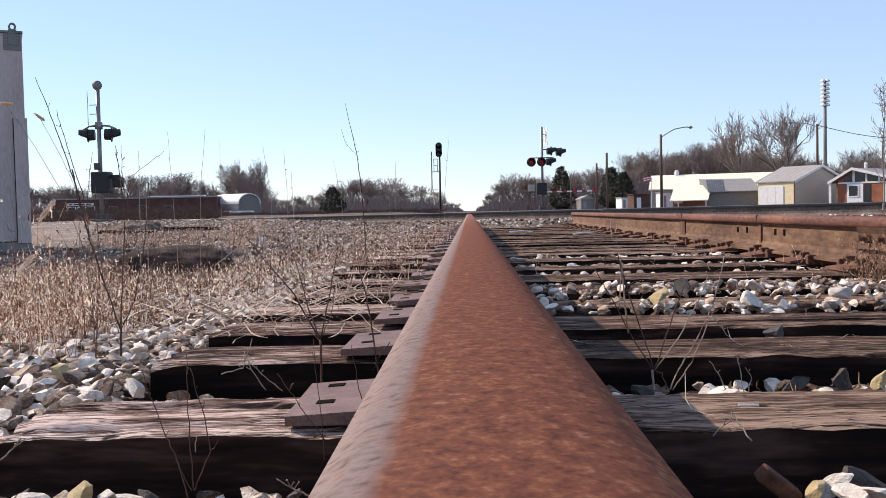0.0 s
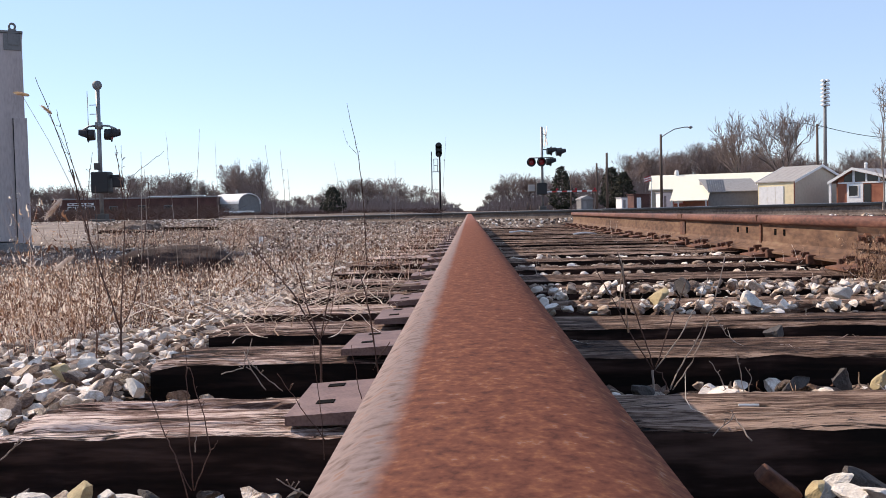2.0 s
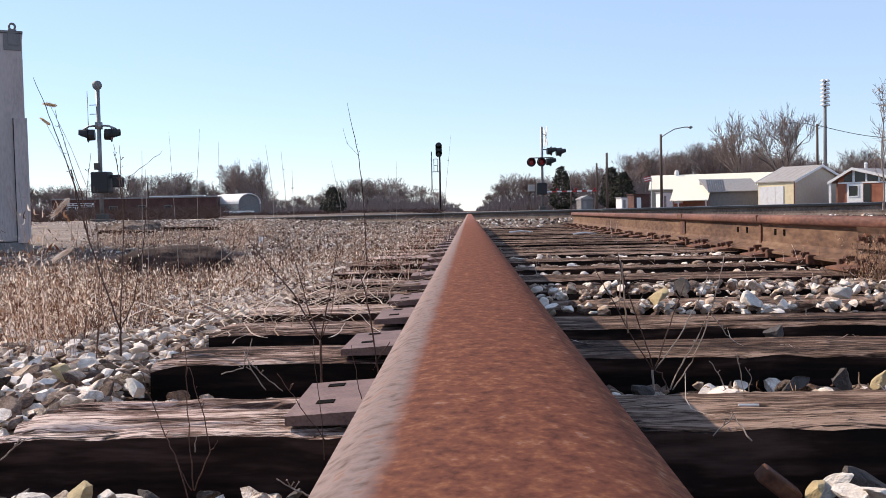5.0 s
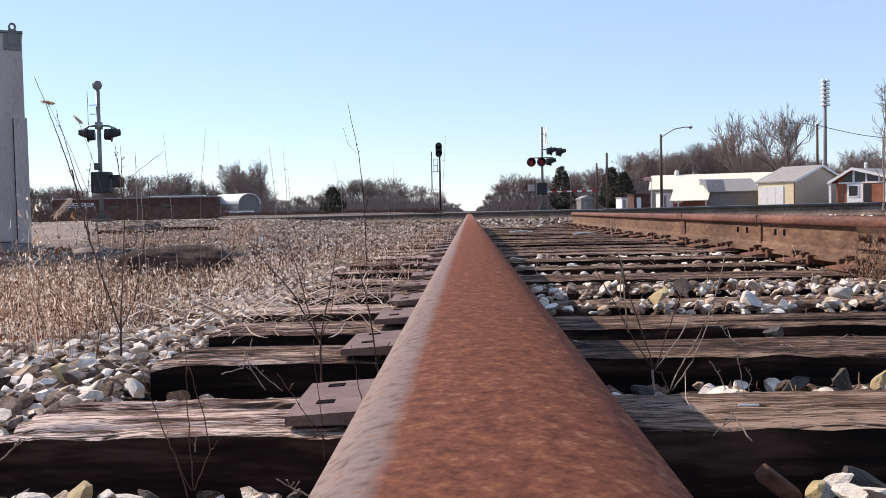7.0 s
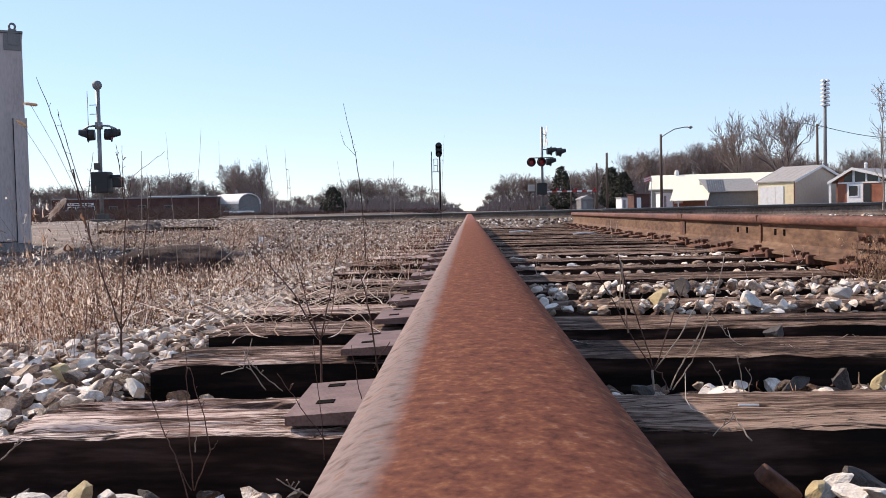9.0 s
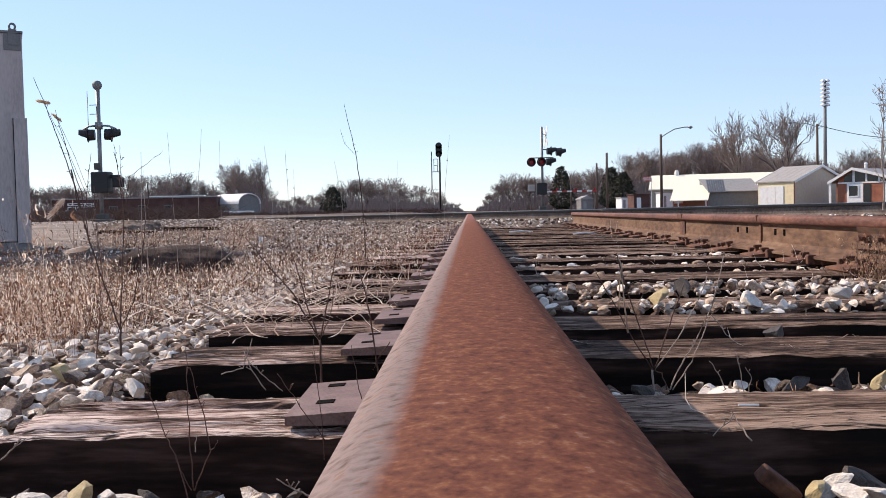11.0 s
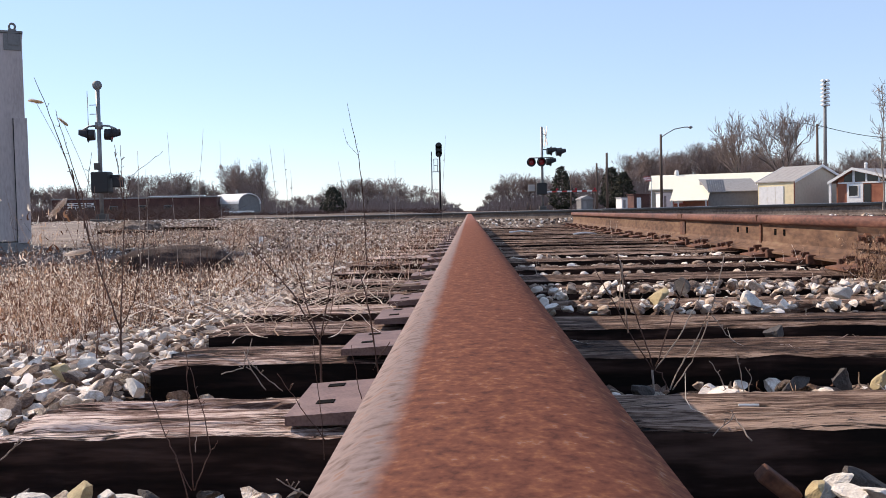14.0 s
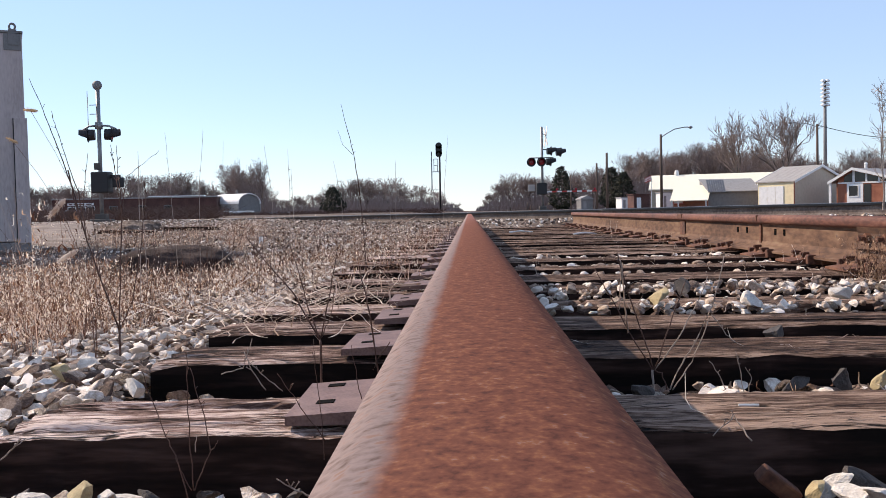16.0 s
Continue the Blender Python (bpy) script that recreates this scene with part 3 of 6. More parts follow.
# the larger stones of the nearest stretch lie loose, each by itself
loose = [q for q in spots if 0.3 < q[1] < 3.0 and q[3] > 0.0165 and q[2] > -0.09][:280]
spots = [q for q in spots if q not in loose]
scatter("ballast", spots, "mixed white, grey and tan broken stone ballast", SHAPES)
STONE_MESHES = []
for v, f in worn_shapes(30, 6, 3):
    me = bpy.data.meshes.new("stone")
    me.from_pydata(v.tolist(), [], f)
    me.materials.append(STONE_ONE)
    STONE_MESHES.append(me)
for k, (x, y, z, size, seed) in enumerate(loose):
    rng = random.Random(seed)
    ob = new("stone", STONE_MESHES[rng.randrange(len(STONE_MESHES))])
    ob.matrix_basis = Matrix.LocRotScale((x, y, z + 0.003), Euler((rng.uniform(-0.4, 0.4), rng.uniform(-0.4, 0.4), rng.uniform(0, 6.3))), (size * 1.1, size * 0.9, size * 0.72) if x < -0.5 else (size, size, size))
    tagged(ob, "angular broken ballast stone beside the ties", "stone", "loose stones")
spots = []
for _ in range(9000):
    y = 5 + 9 * rb.random()
    x = rb.uniform(-4.5, 3.2)
    if on_tie(x, y, 0.01) or abs(x - RAIL_X) < 0.08 or main_off(x, y) > -0.15:
        continue
    if x < -0.7 and rb.random() < (0.5 if x > -1.6 else (0.35 if x > -0.24 * y and y > 7 else 0.93)):
        continue
    spots.append((x, y, (bed_height(x, y) if -0.6 < x < 2.1 else ground_z(x, y) + 0.01) + rb.uniform(-0.012, 0.012), rb.uniform(0.018, 0.038), rb.random()))
for _ in range(13000):
    s = rb.uniform(-4.6, 1.8)
    p = MAIN_A + MAIN_D * rb.uniform(-10, 22) + MAIN_N * s
    if -0.6 < p.x < 2.1 and s < -1.2 and p.y < 13.5:
        continue
    spots.append((p.x, p.y, ground_z(p.x, p.y) + rb.uniform(-0.01, 0.025), rb.uniform(0.022, 0.045), rb.random()))
for _ in range(1300):
    y = rb.uniform(10.5, 22)
    x = rb.uniform(-0.52 * y, -0.2 * y)
    spots.append((x, y, ground_z(x, y) + 0.012, rb.uniform(0.01, 0.04), rb.random()))
scatter("ballast", spots, "grey and white stone ballast of the main line", FAR_SHAPES)


# ---- far woods, poles and buildings ----
def tree_mesh(seed, height, spread=1.0, levels=4):
    """A broad bare crown: short bole, crooked spreading limbs, side branches and short twigs."""
    rng = random.Random(seed)
    tr, cr = fresh(), fresh()
    reach = [0.30, 0.30, 0.20, 0.115, 0.065]

    def grow(p, d, r, step):
        length = height * reach[step] * rng.uniform(0.75, 1.2)
        n = 4 if step < 3 else 2
        pts, rad, dirs = [p], [r], [d]
        q, e = p.copy(), d.copy()
        for i in range(n):
            kink = (0.08, 0.34, 0.46, 0.5, 0.5)[step]
            e = (e + Vector((rng.uniform(-1, 1), rng.uniform(-1, 1), rng.uniform(-0.7, 1.0))) * kink).normalized()
            q = q + e * (length / n)
            pts.append(q.copy())
            dirs.append(e.copy())
            rad.append(r * (1 - 0.5 * (i + 1) / n))
        tube(tr if step < 2 else cr, pts, rad, 7 if step < 2 else 3)
        if step == levels:
            return
        k = (rng.choice((6, 7)), 6, 6, 6)[step]
        for i in range(k):
            f = 1.0 if i == 0 else rng.uniform(0.55 if step == 0 else 0.25, 1.0)
            j = min(int(f * n), n - 1)
            base = pts[j].lerp(pts[j + 1], f * n - j)
            a = 2 * math.pi * (i + rng.random() * 0.7) / k
            out = Vector((math.cos(a) * spread, math.sin(a) * spread, rng.uniform(0.05, 0.95)))
            nd = (dirs[j + 1] * rng.uniform(0.8, 1.2) + out * rng.uniform(0.45, 0.9)).normalized()
            grow(base, nd, max(rad[j] * rng.uniform(0.42, 0.62), height * 0.0017), step + 1)

    grow(Vector((0, 0, 0)), Vector((0, 0, 1)), height * 0.024, 0)
    top = max(v.co.z for v in cr.verts)
    for b in (tr, cr):
        for v in b.verts:
            v.co *= height / top
    return mesh_of("trunk", tr, BARK), mesh_of("crown", cr, TWIG)


TREES = [tree_mesh(s, 10.0, sp) for s, sp in ((1, 0.75), (2, 0.65), (3, 0.85), (4, 0.7), (5, 0.9), (6, 0.6))]


def tree(p, height, kind, turn=0.0, wide=1.0, label="bare winter tree with fine grey-brown twigs"):
    t = thing("tree", Matrix.Translation(p) @ Matrix.Rotation(turn, 4, "Z") @ Matrix.Diagonal((height / 10 * wide, height / 10 * wide, height / 10, 1)), label, "tree", "bare trees")
    for nm, me in zip(("trunk", "crown"), TREES[kind]):
        new(nm, me).parent = t
    return t


def profile(table, v):
    for (a, p), (b, q) in zip(table, table[1:]):
        if a <= v <= b:
            return p + (q - p) * (v - a) / (b - a)
    return table[0][1] if v < table[0][0] else table[-1][1]


# crown line as a slope over the horizon, by bearing (x over y) from the line's axis
RIGHT_WOODS = [(0.005, 0.004), (0.015, 0.016), (0.03, 0.033), (0.045, 0.043), (0.06, 0.044), (0.10, 0.048), (0.13, 0.044), (0.165, 0.066), (0.22, 0.069), (0.26, 0.073), (0.285, 0.070), (0.35, 0.066), (0.37, 0.056), (0.385, 0.050), (0.41, 0.064), (0.45, 0.060), (0.7, 0.065)]
LEFT_WOODS = [(-0.75, 0.035), (-0.47, 0.033), (-0.44, 0.036), (-0.35, 0.042), (-0.30, 0.045), (-0.27, 0.034), (-0.245, 0.056), (-0.22, 0.044), (-0.205, 0.022), (-0.17, 0.022), (-0.145, 0.032), (-0.11, 0.036), (-0.085, 0.037), (-0.065, 0.026), (-0.045, 0.027), (-0.02, 0.018), (-0.006, 0.004)]
rf = random.Random(77)
for k in range(78):
    b = 0.012 + 0.50 * (k + rf.random()) / 78
    y = rf.uniform(150, 215)
    tree((b * y, y, 0.1), profile(RIGHT_WOODS, b) * y * rf.uniform(0.70, 0.98), k % 6, rf.uniform(0, 6.3), rf.uniform(0.9, 1.3))
for k in range(72):
    b = -0.49 + 0.48 * (k + rf.random()) / 72
    y = rf.uniform(180, 250)
    tree((b * y, y, 0.1), profile(LEFT_WOODS, b) * y * rf.uniform(0.60, 1.2), k % 6, rf.uniform(0, 6.3), rf.uniform(0.9, 1.4))
# large spreading trees behind the warehouse, two slim ones in the west
TREES += [tree_mesh(41, 10.0, 0.8), tree_mesh(47, 10.0, 0.8)]
for b, y, h, kd, w, lab in ((0.287, 138, 14.4, 6, 0.8, "large bare tree with a rounded crown"), (0.336, 136, 15.4, 7, 0.85, "large bare spreading tree above the warehouse"), (-0.250, 172, 11.2, 6, 0.5, "slim bare tree behind the arched hut"), (-0.222, 172, 11.6, 7, 0.5, "slim bare tree behind the arched hut")):
    tree((b * y, y, 0.1), h, kd, b * 20, w, lab)


def thicket(name, table, y0, y1, b0, b1, count, part_of, label, seed, lean=0.35, material=TWIG):
    """Undergrowth at the edge of the woods: upright twigs in one mesh."""
    rng = random.Random(seed)
    vs, fs = [], []
    for _ in range(count):
        b, y = rng.uniform(b0, b1), rng.uniform(y0, y1)
        h = profile(table, b) * y * part_of * (0.35 + 0.65 * rng.random() ** 1.5)
        x, r, z0 = b * y, rng.uniform(0.03, 0.07), h * rng.uniform(0, 0.5)
        dx, dy = rng.uniform(-lean, lean) * (h - z0), rng.uniform(-0.3, 0.3)
        o = len(vs)
        vs += [(x - r, y, z0), (x + r, y, z0), (x, y + r, z0), (x + dx, y + dy, h)]
        fs += [(o, o + 1, o + 3), (o + 1, o + 2, o + 3), (o + 2, o, o + 3)]
    me = bpy.data.meshes.new(name)
    me.from_pydata(vs, [], fs)
    me.materials.append(material)
    tagged(new(name, me), label, "undergrowth", kind="stuff")


thicket("undergrowth", RIGHT_WOODS, 150, 200, 0.008, 0.52, 16000, 0.60, "grey-brown leafless brush below the woods", 11)
thicket("undergrowth", LEFT_WOODS, 170, 230, -0.50, -0.006, 17000, 0.72, "grey-brown leafless brush along the fields", 12)

thicket("brush_pile", [(-1, 0.020), (1, 0.020)], 38, 70, -0.47, -0.27, 3000, 1.0, "brown tangled brush by the road", 13, 2.5, STEM)
thicket("brush_pile", [(-1, 0.009), (1, 0.009)], 60, 90, -0.30, -0.03, 2600, 1.0, "low brown weeds beyond the main line", 14, 2.5, STEM)


def cedar(p, height, wide):
    t = thing("evergreen_tree", Matrix.Translation(p), "dark green conical cedar tree", "evergreen tree", "cedars")
    rng = random.Random(int(p[0] * 10))
    bm = fresh()
    tube(bm, [(0, 0, 0), (0, 0, height * 0.9)], [0.14, 0.03])
    part("trunk", bm, BARK, t)
    vs, fs = [], []
    for _ in range(1500):
        h = rng.random() ** 1.3
        r = wide * (1 - h) ** 0.45 * min(1, 0.45 + h * 4) * rng.uniform(0.55, 1.08) * (0.85 + 0.3 * noise.noise(Vector((h * 6, rng.random(), 2))))
        a = rng.uniform(0, 6.3)
        c = Vector((r * math.cos(a), r * math.sin(a), 0.15 + h * height))
        o = len(vs)
        s = rng.uniform(0.12, 0.28)
        for _ in range(4):
            vs.append(tuple(c + Vector((rng.uniform(-1, 1), rng.uniform(-1, 1), rng.uniform(-0.6, 1.2))) * s))
        fs += [(o, o + 1, o + 2), (o, o + 2, o + 3), (o + 1, o + 2, o + 3)]
    me = bpy.data.meshes.new("crown")
    me.from_pydata(vs, [], fs)
    me.materials.append(CEDAR)
    new("crown", me).parent = t


cedar((12.855, 130.000, 0.099), 5.7, 2.15)
cedar((19.503, 128.000, 0.105), 5.4, 2.2)
cedar((20.784, 126.000, 0.073), 4.7, 2.0)
cedar((-23.346, 160.000, 0.337), 4.2, 2.7)


# ---- signals and poles ----
def upright(p):
    return Matrix.Translation((p[0], p[1], 0.1))


def lamp_head(parent, at):
    """A crossing flasher: round black background, housing, visor and red lens, facing -y of its pose."""
    bm = fresh()
    face = at @ pose(0, 0, 0, 90, 0, 0)
    lathe(bm, [(0.22, -0.012), (0.22, 0.012)], 24, face)
    lathe(bm, [(0.16, -0.20), (0.17, -0.02)], 16, face)
    h = part("lamp_head", bm, DARK, parent, "black flasher lamp head with visor")
    bm = fresh()
    n = 14
    rings = []
    for y, r, cut in ((0.0, 0.165, 1.0), (-0.24, 0.175, 0.72)):
        rings.append([[bm.verts.new(at @ Vector((q * math.sin(a), y, q * math.cos(a)))) for a in ((-1 + 2 * k / n) * 2.2 * cut for k in range(n + 1))] for q in (r, r - 0.01)])
    for i in range(n):
        for q in (0, 1):
            bm.faces.new((rings[0][q][i], rings[0][q][i + 1], rings[1][q][i + 1], rings[1][q][i]))
        bm.faces.new((rings[1][0][i], rings[1][0][i + 1], rings[1][1][i + 1], rings[1][1][i]))
    part("visor", bm, DARK, h)
    bm = fresh()
    lathe(bm, [(0.15, 0.015), (0.13, 0.03), (0.07, 0.045), (0.01, 0.05)], 16, face)
    part("lens", bm, RED_LENS, h, "red glass lens", smooth=True)


def crossing_signal(p, height, label):
    t = thing("crossing_signal", upright(p), label, "crossing signal", "level crossing signals")
    bm = fresh()
    tube(bm, [(0, 0, 0.2), (0, 0, height)], 0.06, 12)
    part("mast", bm, STEEL, t, smooth=True)
    bm = fresh()
    box(bm, (-0.28, -0.28, -0.2), (0.28, 0.28, 0.14), 0.03)
    box(bm, (-0.16, -0.16, 0.14), (0.16, 0.16, 0.30), 0.02)
    part("base", bm, DUSTY, t)
    return t


s = crossing_signal((-11.009, 27.700, 0.175), 4.05, "galvanised crossing signal mast with paired flashers and bell")
bm = fresh()
lathe(bm, [(0.02, -0.07), (0.13, -0.05), (0.145, 0.0), (0.13, 0.05), (0.03, 0.08)], 20, pose(0, -0.02, 4.13, 90, 0, 0))
part("bell", bm, GREY, s, "round grey bell", smooth=True)
bm = fresh()
tube(bm, [(-0.50, 0, 2.80), (-0.3, 0, 2.92), (0, 0, 2.94), (0.3, 0, 2.92), (0.52, 0, 2.82)], 0.03, 8)
lathe(bm, [(0.11, -0.10), (0.11, 0.10)], 12, pose(0, 0, 2.93))
part("crossarm", bm, STEEL, s, smooth=True)
lamp_head(s, pose(-0.34, 0.0, 2.66, 2, 0, -76))
lamp_head(s, pose(0.38, 0.0, 2.66, 2, 0, 103))
bm = fresh()
box(bm, (-0.22, -0.24, 0.92), (0.30, 0.22, 1.55), 0.04)
part("gate_mechanism", bm, DARK, s, "dark box of the barrier machine")
bm = fresh()
box(bm, (0.36, -0.06, 1.08), (0.70, 0.06, 1.38), 0.03)
box(bm, (0.25, -0.03, 1.36), (0.60, 0.03, 1.46), 0.01)
part("counterweight", bm, DARK, s)
bm = fresh()
box(bm, (-0.17, -0.08, 1.62), (0.02, 0.06, 1.82), 0.015)
part("junction_box", bm, DUSTY, s)
bm = fresh()
for z in (3.28, 3.55):
    tube(bm, [(0, 0, z), (-0.26, 0, z)], 0.012, 6)
part("bracket", bm, STEEL, s)
bm = fresh()
for lean in (-0.10, 0.10):
    box(bm, (-0.30, -0.6, -0.11), (-0.285, 0.6, 0.11), 0, pose(0, 0, 3.42, 0, 0, 21.7) @ pose(0, 0, 0, 45 if lean > 0 else -45, 0, 0))
part("crossbuck", bm, WHITE, s, "white crossbuck blades edge-on")

s = crossing_signal((3.553, 45.000, 0.051), 4.1, "crossing signal mast with flashers and lowered striped gate")
bm = fresh()
tube(bm, [(-0.62, 0, 2.62), (0.55, 0, 2.62)], 0.028, 8)
tube(bm, [(0, 0, 3.0), (0.95, 0.0, 3.06)], 0.028, 8)
part("crossarm", bm, STEEL, s, smooth=True)
lamp_head(s, pose(-0.52, -0.05, 2.42, 0, 0, 4))
lamp_head(s, pose(-0.04, -0.16, 2.42, 0, 0, 4))
lamp_head(s, pose(0.40, 0.0, 2.42, 0, 0, 100))
lamp_head(s, pose(0.44, 0.0, 2.93, 0, 0, 100))
lamp_head(s, pose(0.88, 0.0, 2.86, 0, 0, 100))
bm = fresh()
box(bm, (-0.28, -0.22, 0.85), (0.20, 0.22, 1.42), 0.04)
part("gate_mechanism", bm, DARK, s)
bm = fresh()
box(bm, (-0.70, -0.1, 1.02), (-0.36, 0.1, 1.34), 0.03)
part("equipment_box", bm, LIGHT_ROOF, s, "small white equipment box")
for k in range(10):
    bm = fresh()
    box(bm, (0.2 + k * 0.24, -0.02, 0.95), (0.2 + k * 0.24 + 0.24, 0.02, 1.02))
    part("gate_stripe", bm, RED if k % 2 else WHITE, s)
for x in (0.7, 1.6, 2.5):
    bm = fresh()
    lathe(bm, [(0.05, 0), (0.06, 0.05), (0.03, 0.11)], 10, pose(x, 0, 1.03))
    part("gate_lamp", bm, RED_LENS, s)
bm = fresh()
tube(bm, [(0, 0, 3.72), (0.18, 0, 3.72)], 0.015, 6)
part("bracket", bm, STEEL, s)
bm = fresh()
for q in (45, -45):
    box(bm, (0.18, -0.6, -0.11), (0.195, 0.6, 0.11), 0, pose(0, 0, 3.62, 0, 0, 6) @ pose(0, 0, 0, q, 0, 0))
part("crossbuck", bm, WHITE, s, "white crossbuck blades edge-on")

# railway block signal beyond the crossing
s = thing("railway_signal", upright((-2.673, 88.000, 0.181)), "black railway colour-light signal with ladder on a mast", "railway signal")
bm = fresh()
tube(bm, [(0, 0, 0), (0, 0, 5.6)], 0.09, 10)
part("mast", bm, DARK, s, smooth=True)
bm = fresh()
lathe(bm, [(0.30, -0.03), (0.30, 0.03)], 20, pose(-0.06, -0.1, 6.35, 90, 0, 0))
lathe(bm, [(0.30, -0.03), (0.30, 0.03)], 20, pose(-0.06, -0.1, 5.55, 90, 0, 0))
box(bm, (-0.36, -0.13, 5.55), (0.24, -0.07, 6.35))
for z in (6.35, 5.95, 5.55):
    lathe(bm, [(0.12, 0.0), (0.13, 0.25)], 12, pose(-0.06, -0.13, z, 90, 0, 0))
part("signal_head", bm, DARK, s, "black oval signal head")
bm = fresh()
for x in (-0.78, -0.74):
    tube(bm, [(x, 0, 2.2), (x, 0, 5.8)], 0.035, 6)
tube(bm, [(-0.78, 0, 3.9), (-0.05, 0, 3.9)], 0.04, 6)
tube(bm, [(-0.78, 0, 2.2), (-0.05, 0, 2.2)], 0.03, 6)
tube(bm, [(-0.55, 0, 3.9), (-0.55, 0, 5.1)], 0.03, 6)
tube(bm, [(-0.55, 0, 5.1), (-0.2, 0, 5.1)], 0.03, 6)
tube(bm, [(-0.55, 0, 4.5), (-0.2, 0, 4.5)], 0.03, 6)
tube(bm, [(-0.22, 0, 3.9), (-0.22, 0, 5.1)], 0.03, 6)
part("ladder", bm, STEEL, s, "thin grey ladder cage")


def pole(p, height, r, label, arm=None):
    t = thing("utility_pole", upright(p), label, "utility pole", "roadside poles")
    bm = fresh()
    tube(bm, [(0, 0, -0.2), (0, 0, height)], [r, r * 0.75], 10)
    part("shaft", bm, WOODPOLE, t, smooth=True)
    if arm:
        bm = fresh()
        tube(bm, [(0, 0, height - 0.35), *arm], 0.055, 8)
        part("lamp_arm", bm, STEEL, t, smooth=True)
        bm = fresh()
        x, y, z = arm[-1]
        lathe(bm, [(0.08, 0.12), (0.26, 0.0), (0.22, -0.12), (0.05, -0.2)], 12, pose(x, y, z))
        part("lamp", bm, STEEL, t, smooth=True)
    return t


pole((21.535, 105.000, 0.262), 8.2, 0.17, "wooden street light pole with a curved bracket arm", [(0.6, 0, 8.25), (1.5, 0, 8.75), (2.6, 0, 8.95), (3.3, 0, 8.95)])
pole((16.234, 110.000, 0.269), 6.6, 0.17, "dark wooden utility pole")
pole((15.320, 112.000, 0.296), 5.5, 0.14, "short dark wooden utility pole")
pole((7.639, 70.000, 0.235), 2.7, 0.06, "thin grey post by the crossing")
pole((25.263, 130.000, 0.297), 4.2, 0.12, "thin brown wooden post")
pole((39.893, 108.000, 0.261), 9.2, 0.17, "wooden utility pole with a lamp bracket", [(-0.5, 0, 9.05), (-1.2, 0, 9.3), (-3.0, 0, 9.45)])
pole((44.495, 118.000, 0.242), 7.4, 0.10, "thin grey wooden post")

t = thing("floodlight_mast", upright((42.300, 112.000, 0.375)), "tall sports field mast with stacked white floodlights", "floodlight mast")
bm = fresh()
tube(bm, [(0, 0, -0.2), (0, 0, 14.6)], [0.24, 0.16], 12)
part("shaft", bm, GREY, t, smooth=True)
for k in range(7):
    for x in (-0.26, 0.26):
        bm = fresh()
        lathe(bm, [(0.10, -0.18), (0.30, 0.0), (0.30, 0.05), (0.06, 0.18)], 12, pose(x, -0.15, 11.75 + k * 0.47, 28, 12 if x > 0 else -12, 0))
        part("floodlight", bm, WHITE, t, "white floodlight shade")
    bm = fresh()
    box(bm, (-0.42, -0.05, 11.66 + k * 0.47), (0.42, 0.05, 11.72 + k * 0.47))
    part("crossarm", bm, RED if k % 2 else GREY, t)

bm = fresh()
a, b = Vector((39.943, 108.000, 9.147)), Vector((52.207, 108.000, 7.312))
pts = [a.lerp(b, k / 14) - Vector((0, 0, 0.5 * math.sin(math.pi * k / 14))) for k in range(15)]
tube(bm, pts, 0.035, 4)
solid("overhead_cable", bm, DARK, "black overhead cable sagging from the pole", "cable")


# ---- buildings ----
def house(p, turn, label, category="building"):
    return thing("building", Matrix.Translation((p[0], p[1], 0.1)) @ Matrix.Rotation(radians(turn), 4, "Z"), label, category, "town buildings")


def walls(parent, w, d, h, material, gable=0.0, along="x", label=""):
    """Outer walls with thickness, the front at y = 0 and x centred; gable: the ridge's rise."""
    t = 0.2
    for nm, a, b in (("front_wall", (-w / 2, 0, 0), (w / 2, t, h)), ("back_wall", (-w / 2, d - t, 0), (w / 2, d, h)), ("side_wall", (-w / 2, t, 0), (-w / 2 + t, d - t, h)), ("side_wall", (w / 2 - t, t, 0), (w / 2, d - t, h))):
        bm = fresh()
        box(bm, a, b)
        if gable and ((along == "y" and nm in ("front_wall", "back_wall"))):
            y0, y1 = a[1], b[1]
            q = [bm.verts.new(v) for v in ((-w / 2, y0, h), (w / 2, y0, h), (0, y0, h + gable), (-w / 2, y1, h), (w / 2, y1, h), (0, y1, h + gable))]
            for f in ((0, 1, 2), (5, 4, 3), (0, 2, 5, 3), (1, 4, 5, 2)):
                bm.faces.new([q[i] for i in f])
        if gable and along == "x" and nm == "side_wall":
            x0, x1 = a[0], b[0]
            q = [bm.verts.new(v) for v in ((x0, 0, h), (x0, d, h), (x0, d / 2, h + gable), (x1, 0, h), (x1, d, h), (x1, d / 2, h + gable))]
            for f in ((0, 1, 2), (5, 4, 3), (0, 2, 5, 3), (1, 4, 5, 2)):
                bm.faces.new([q[i] for i in f])
        part(nm, bm, material, parent, label)


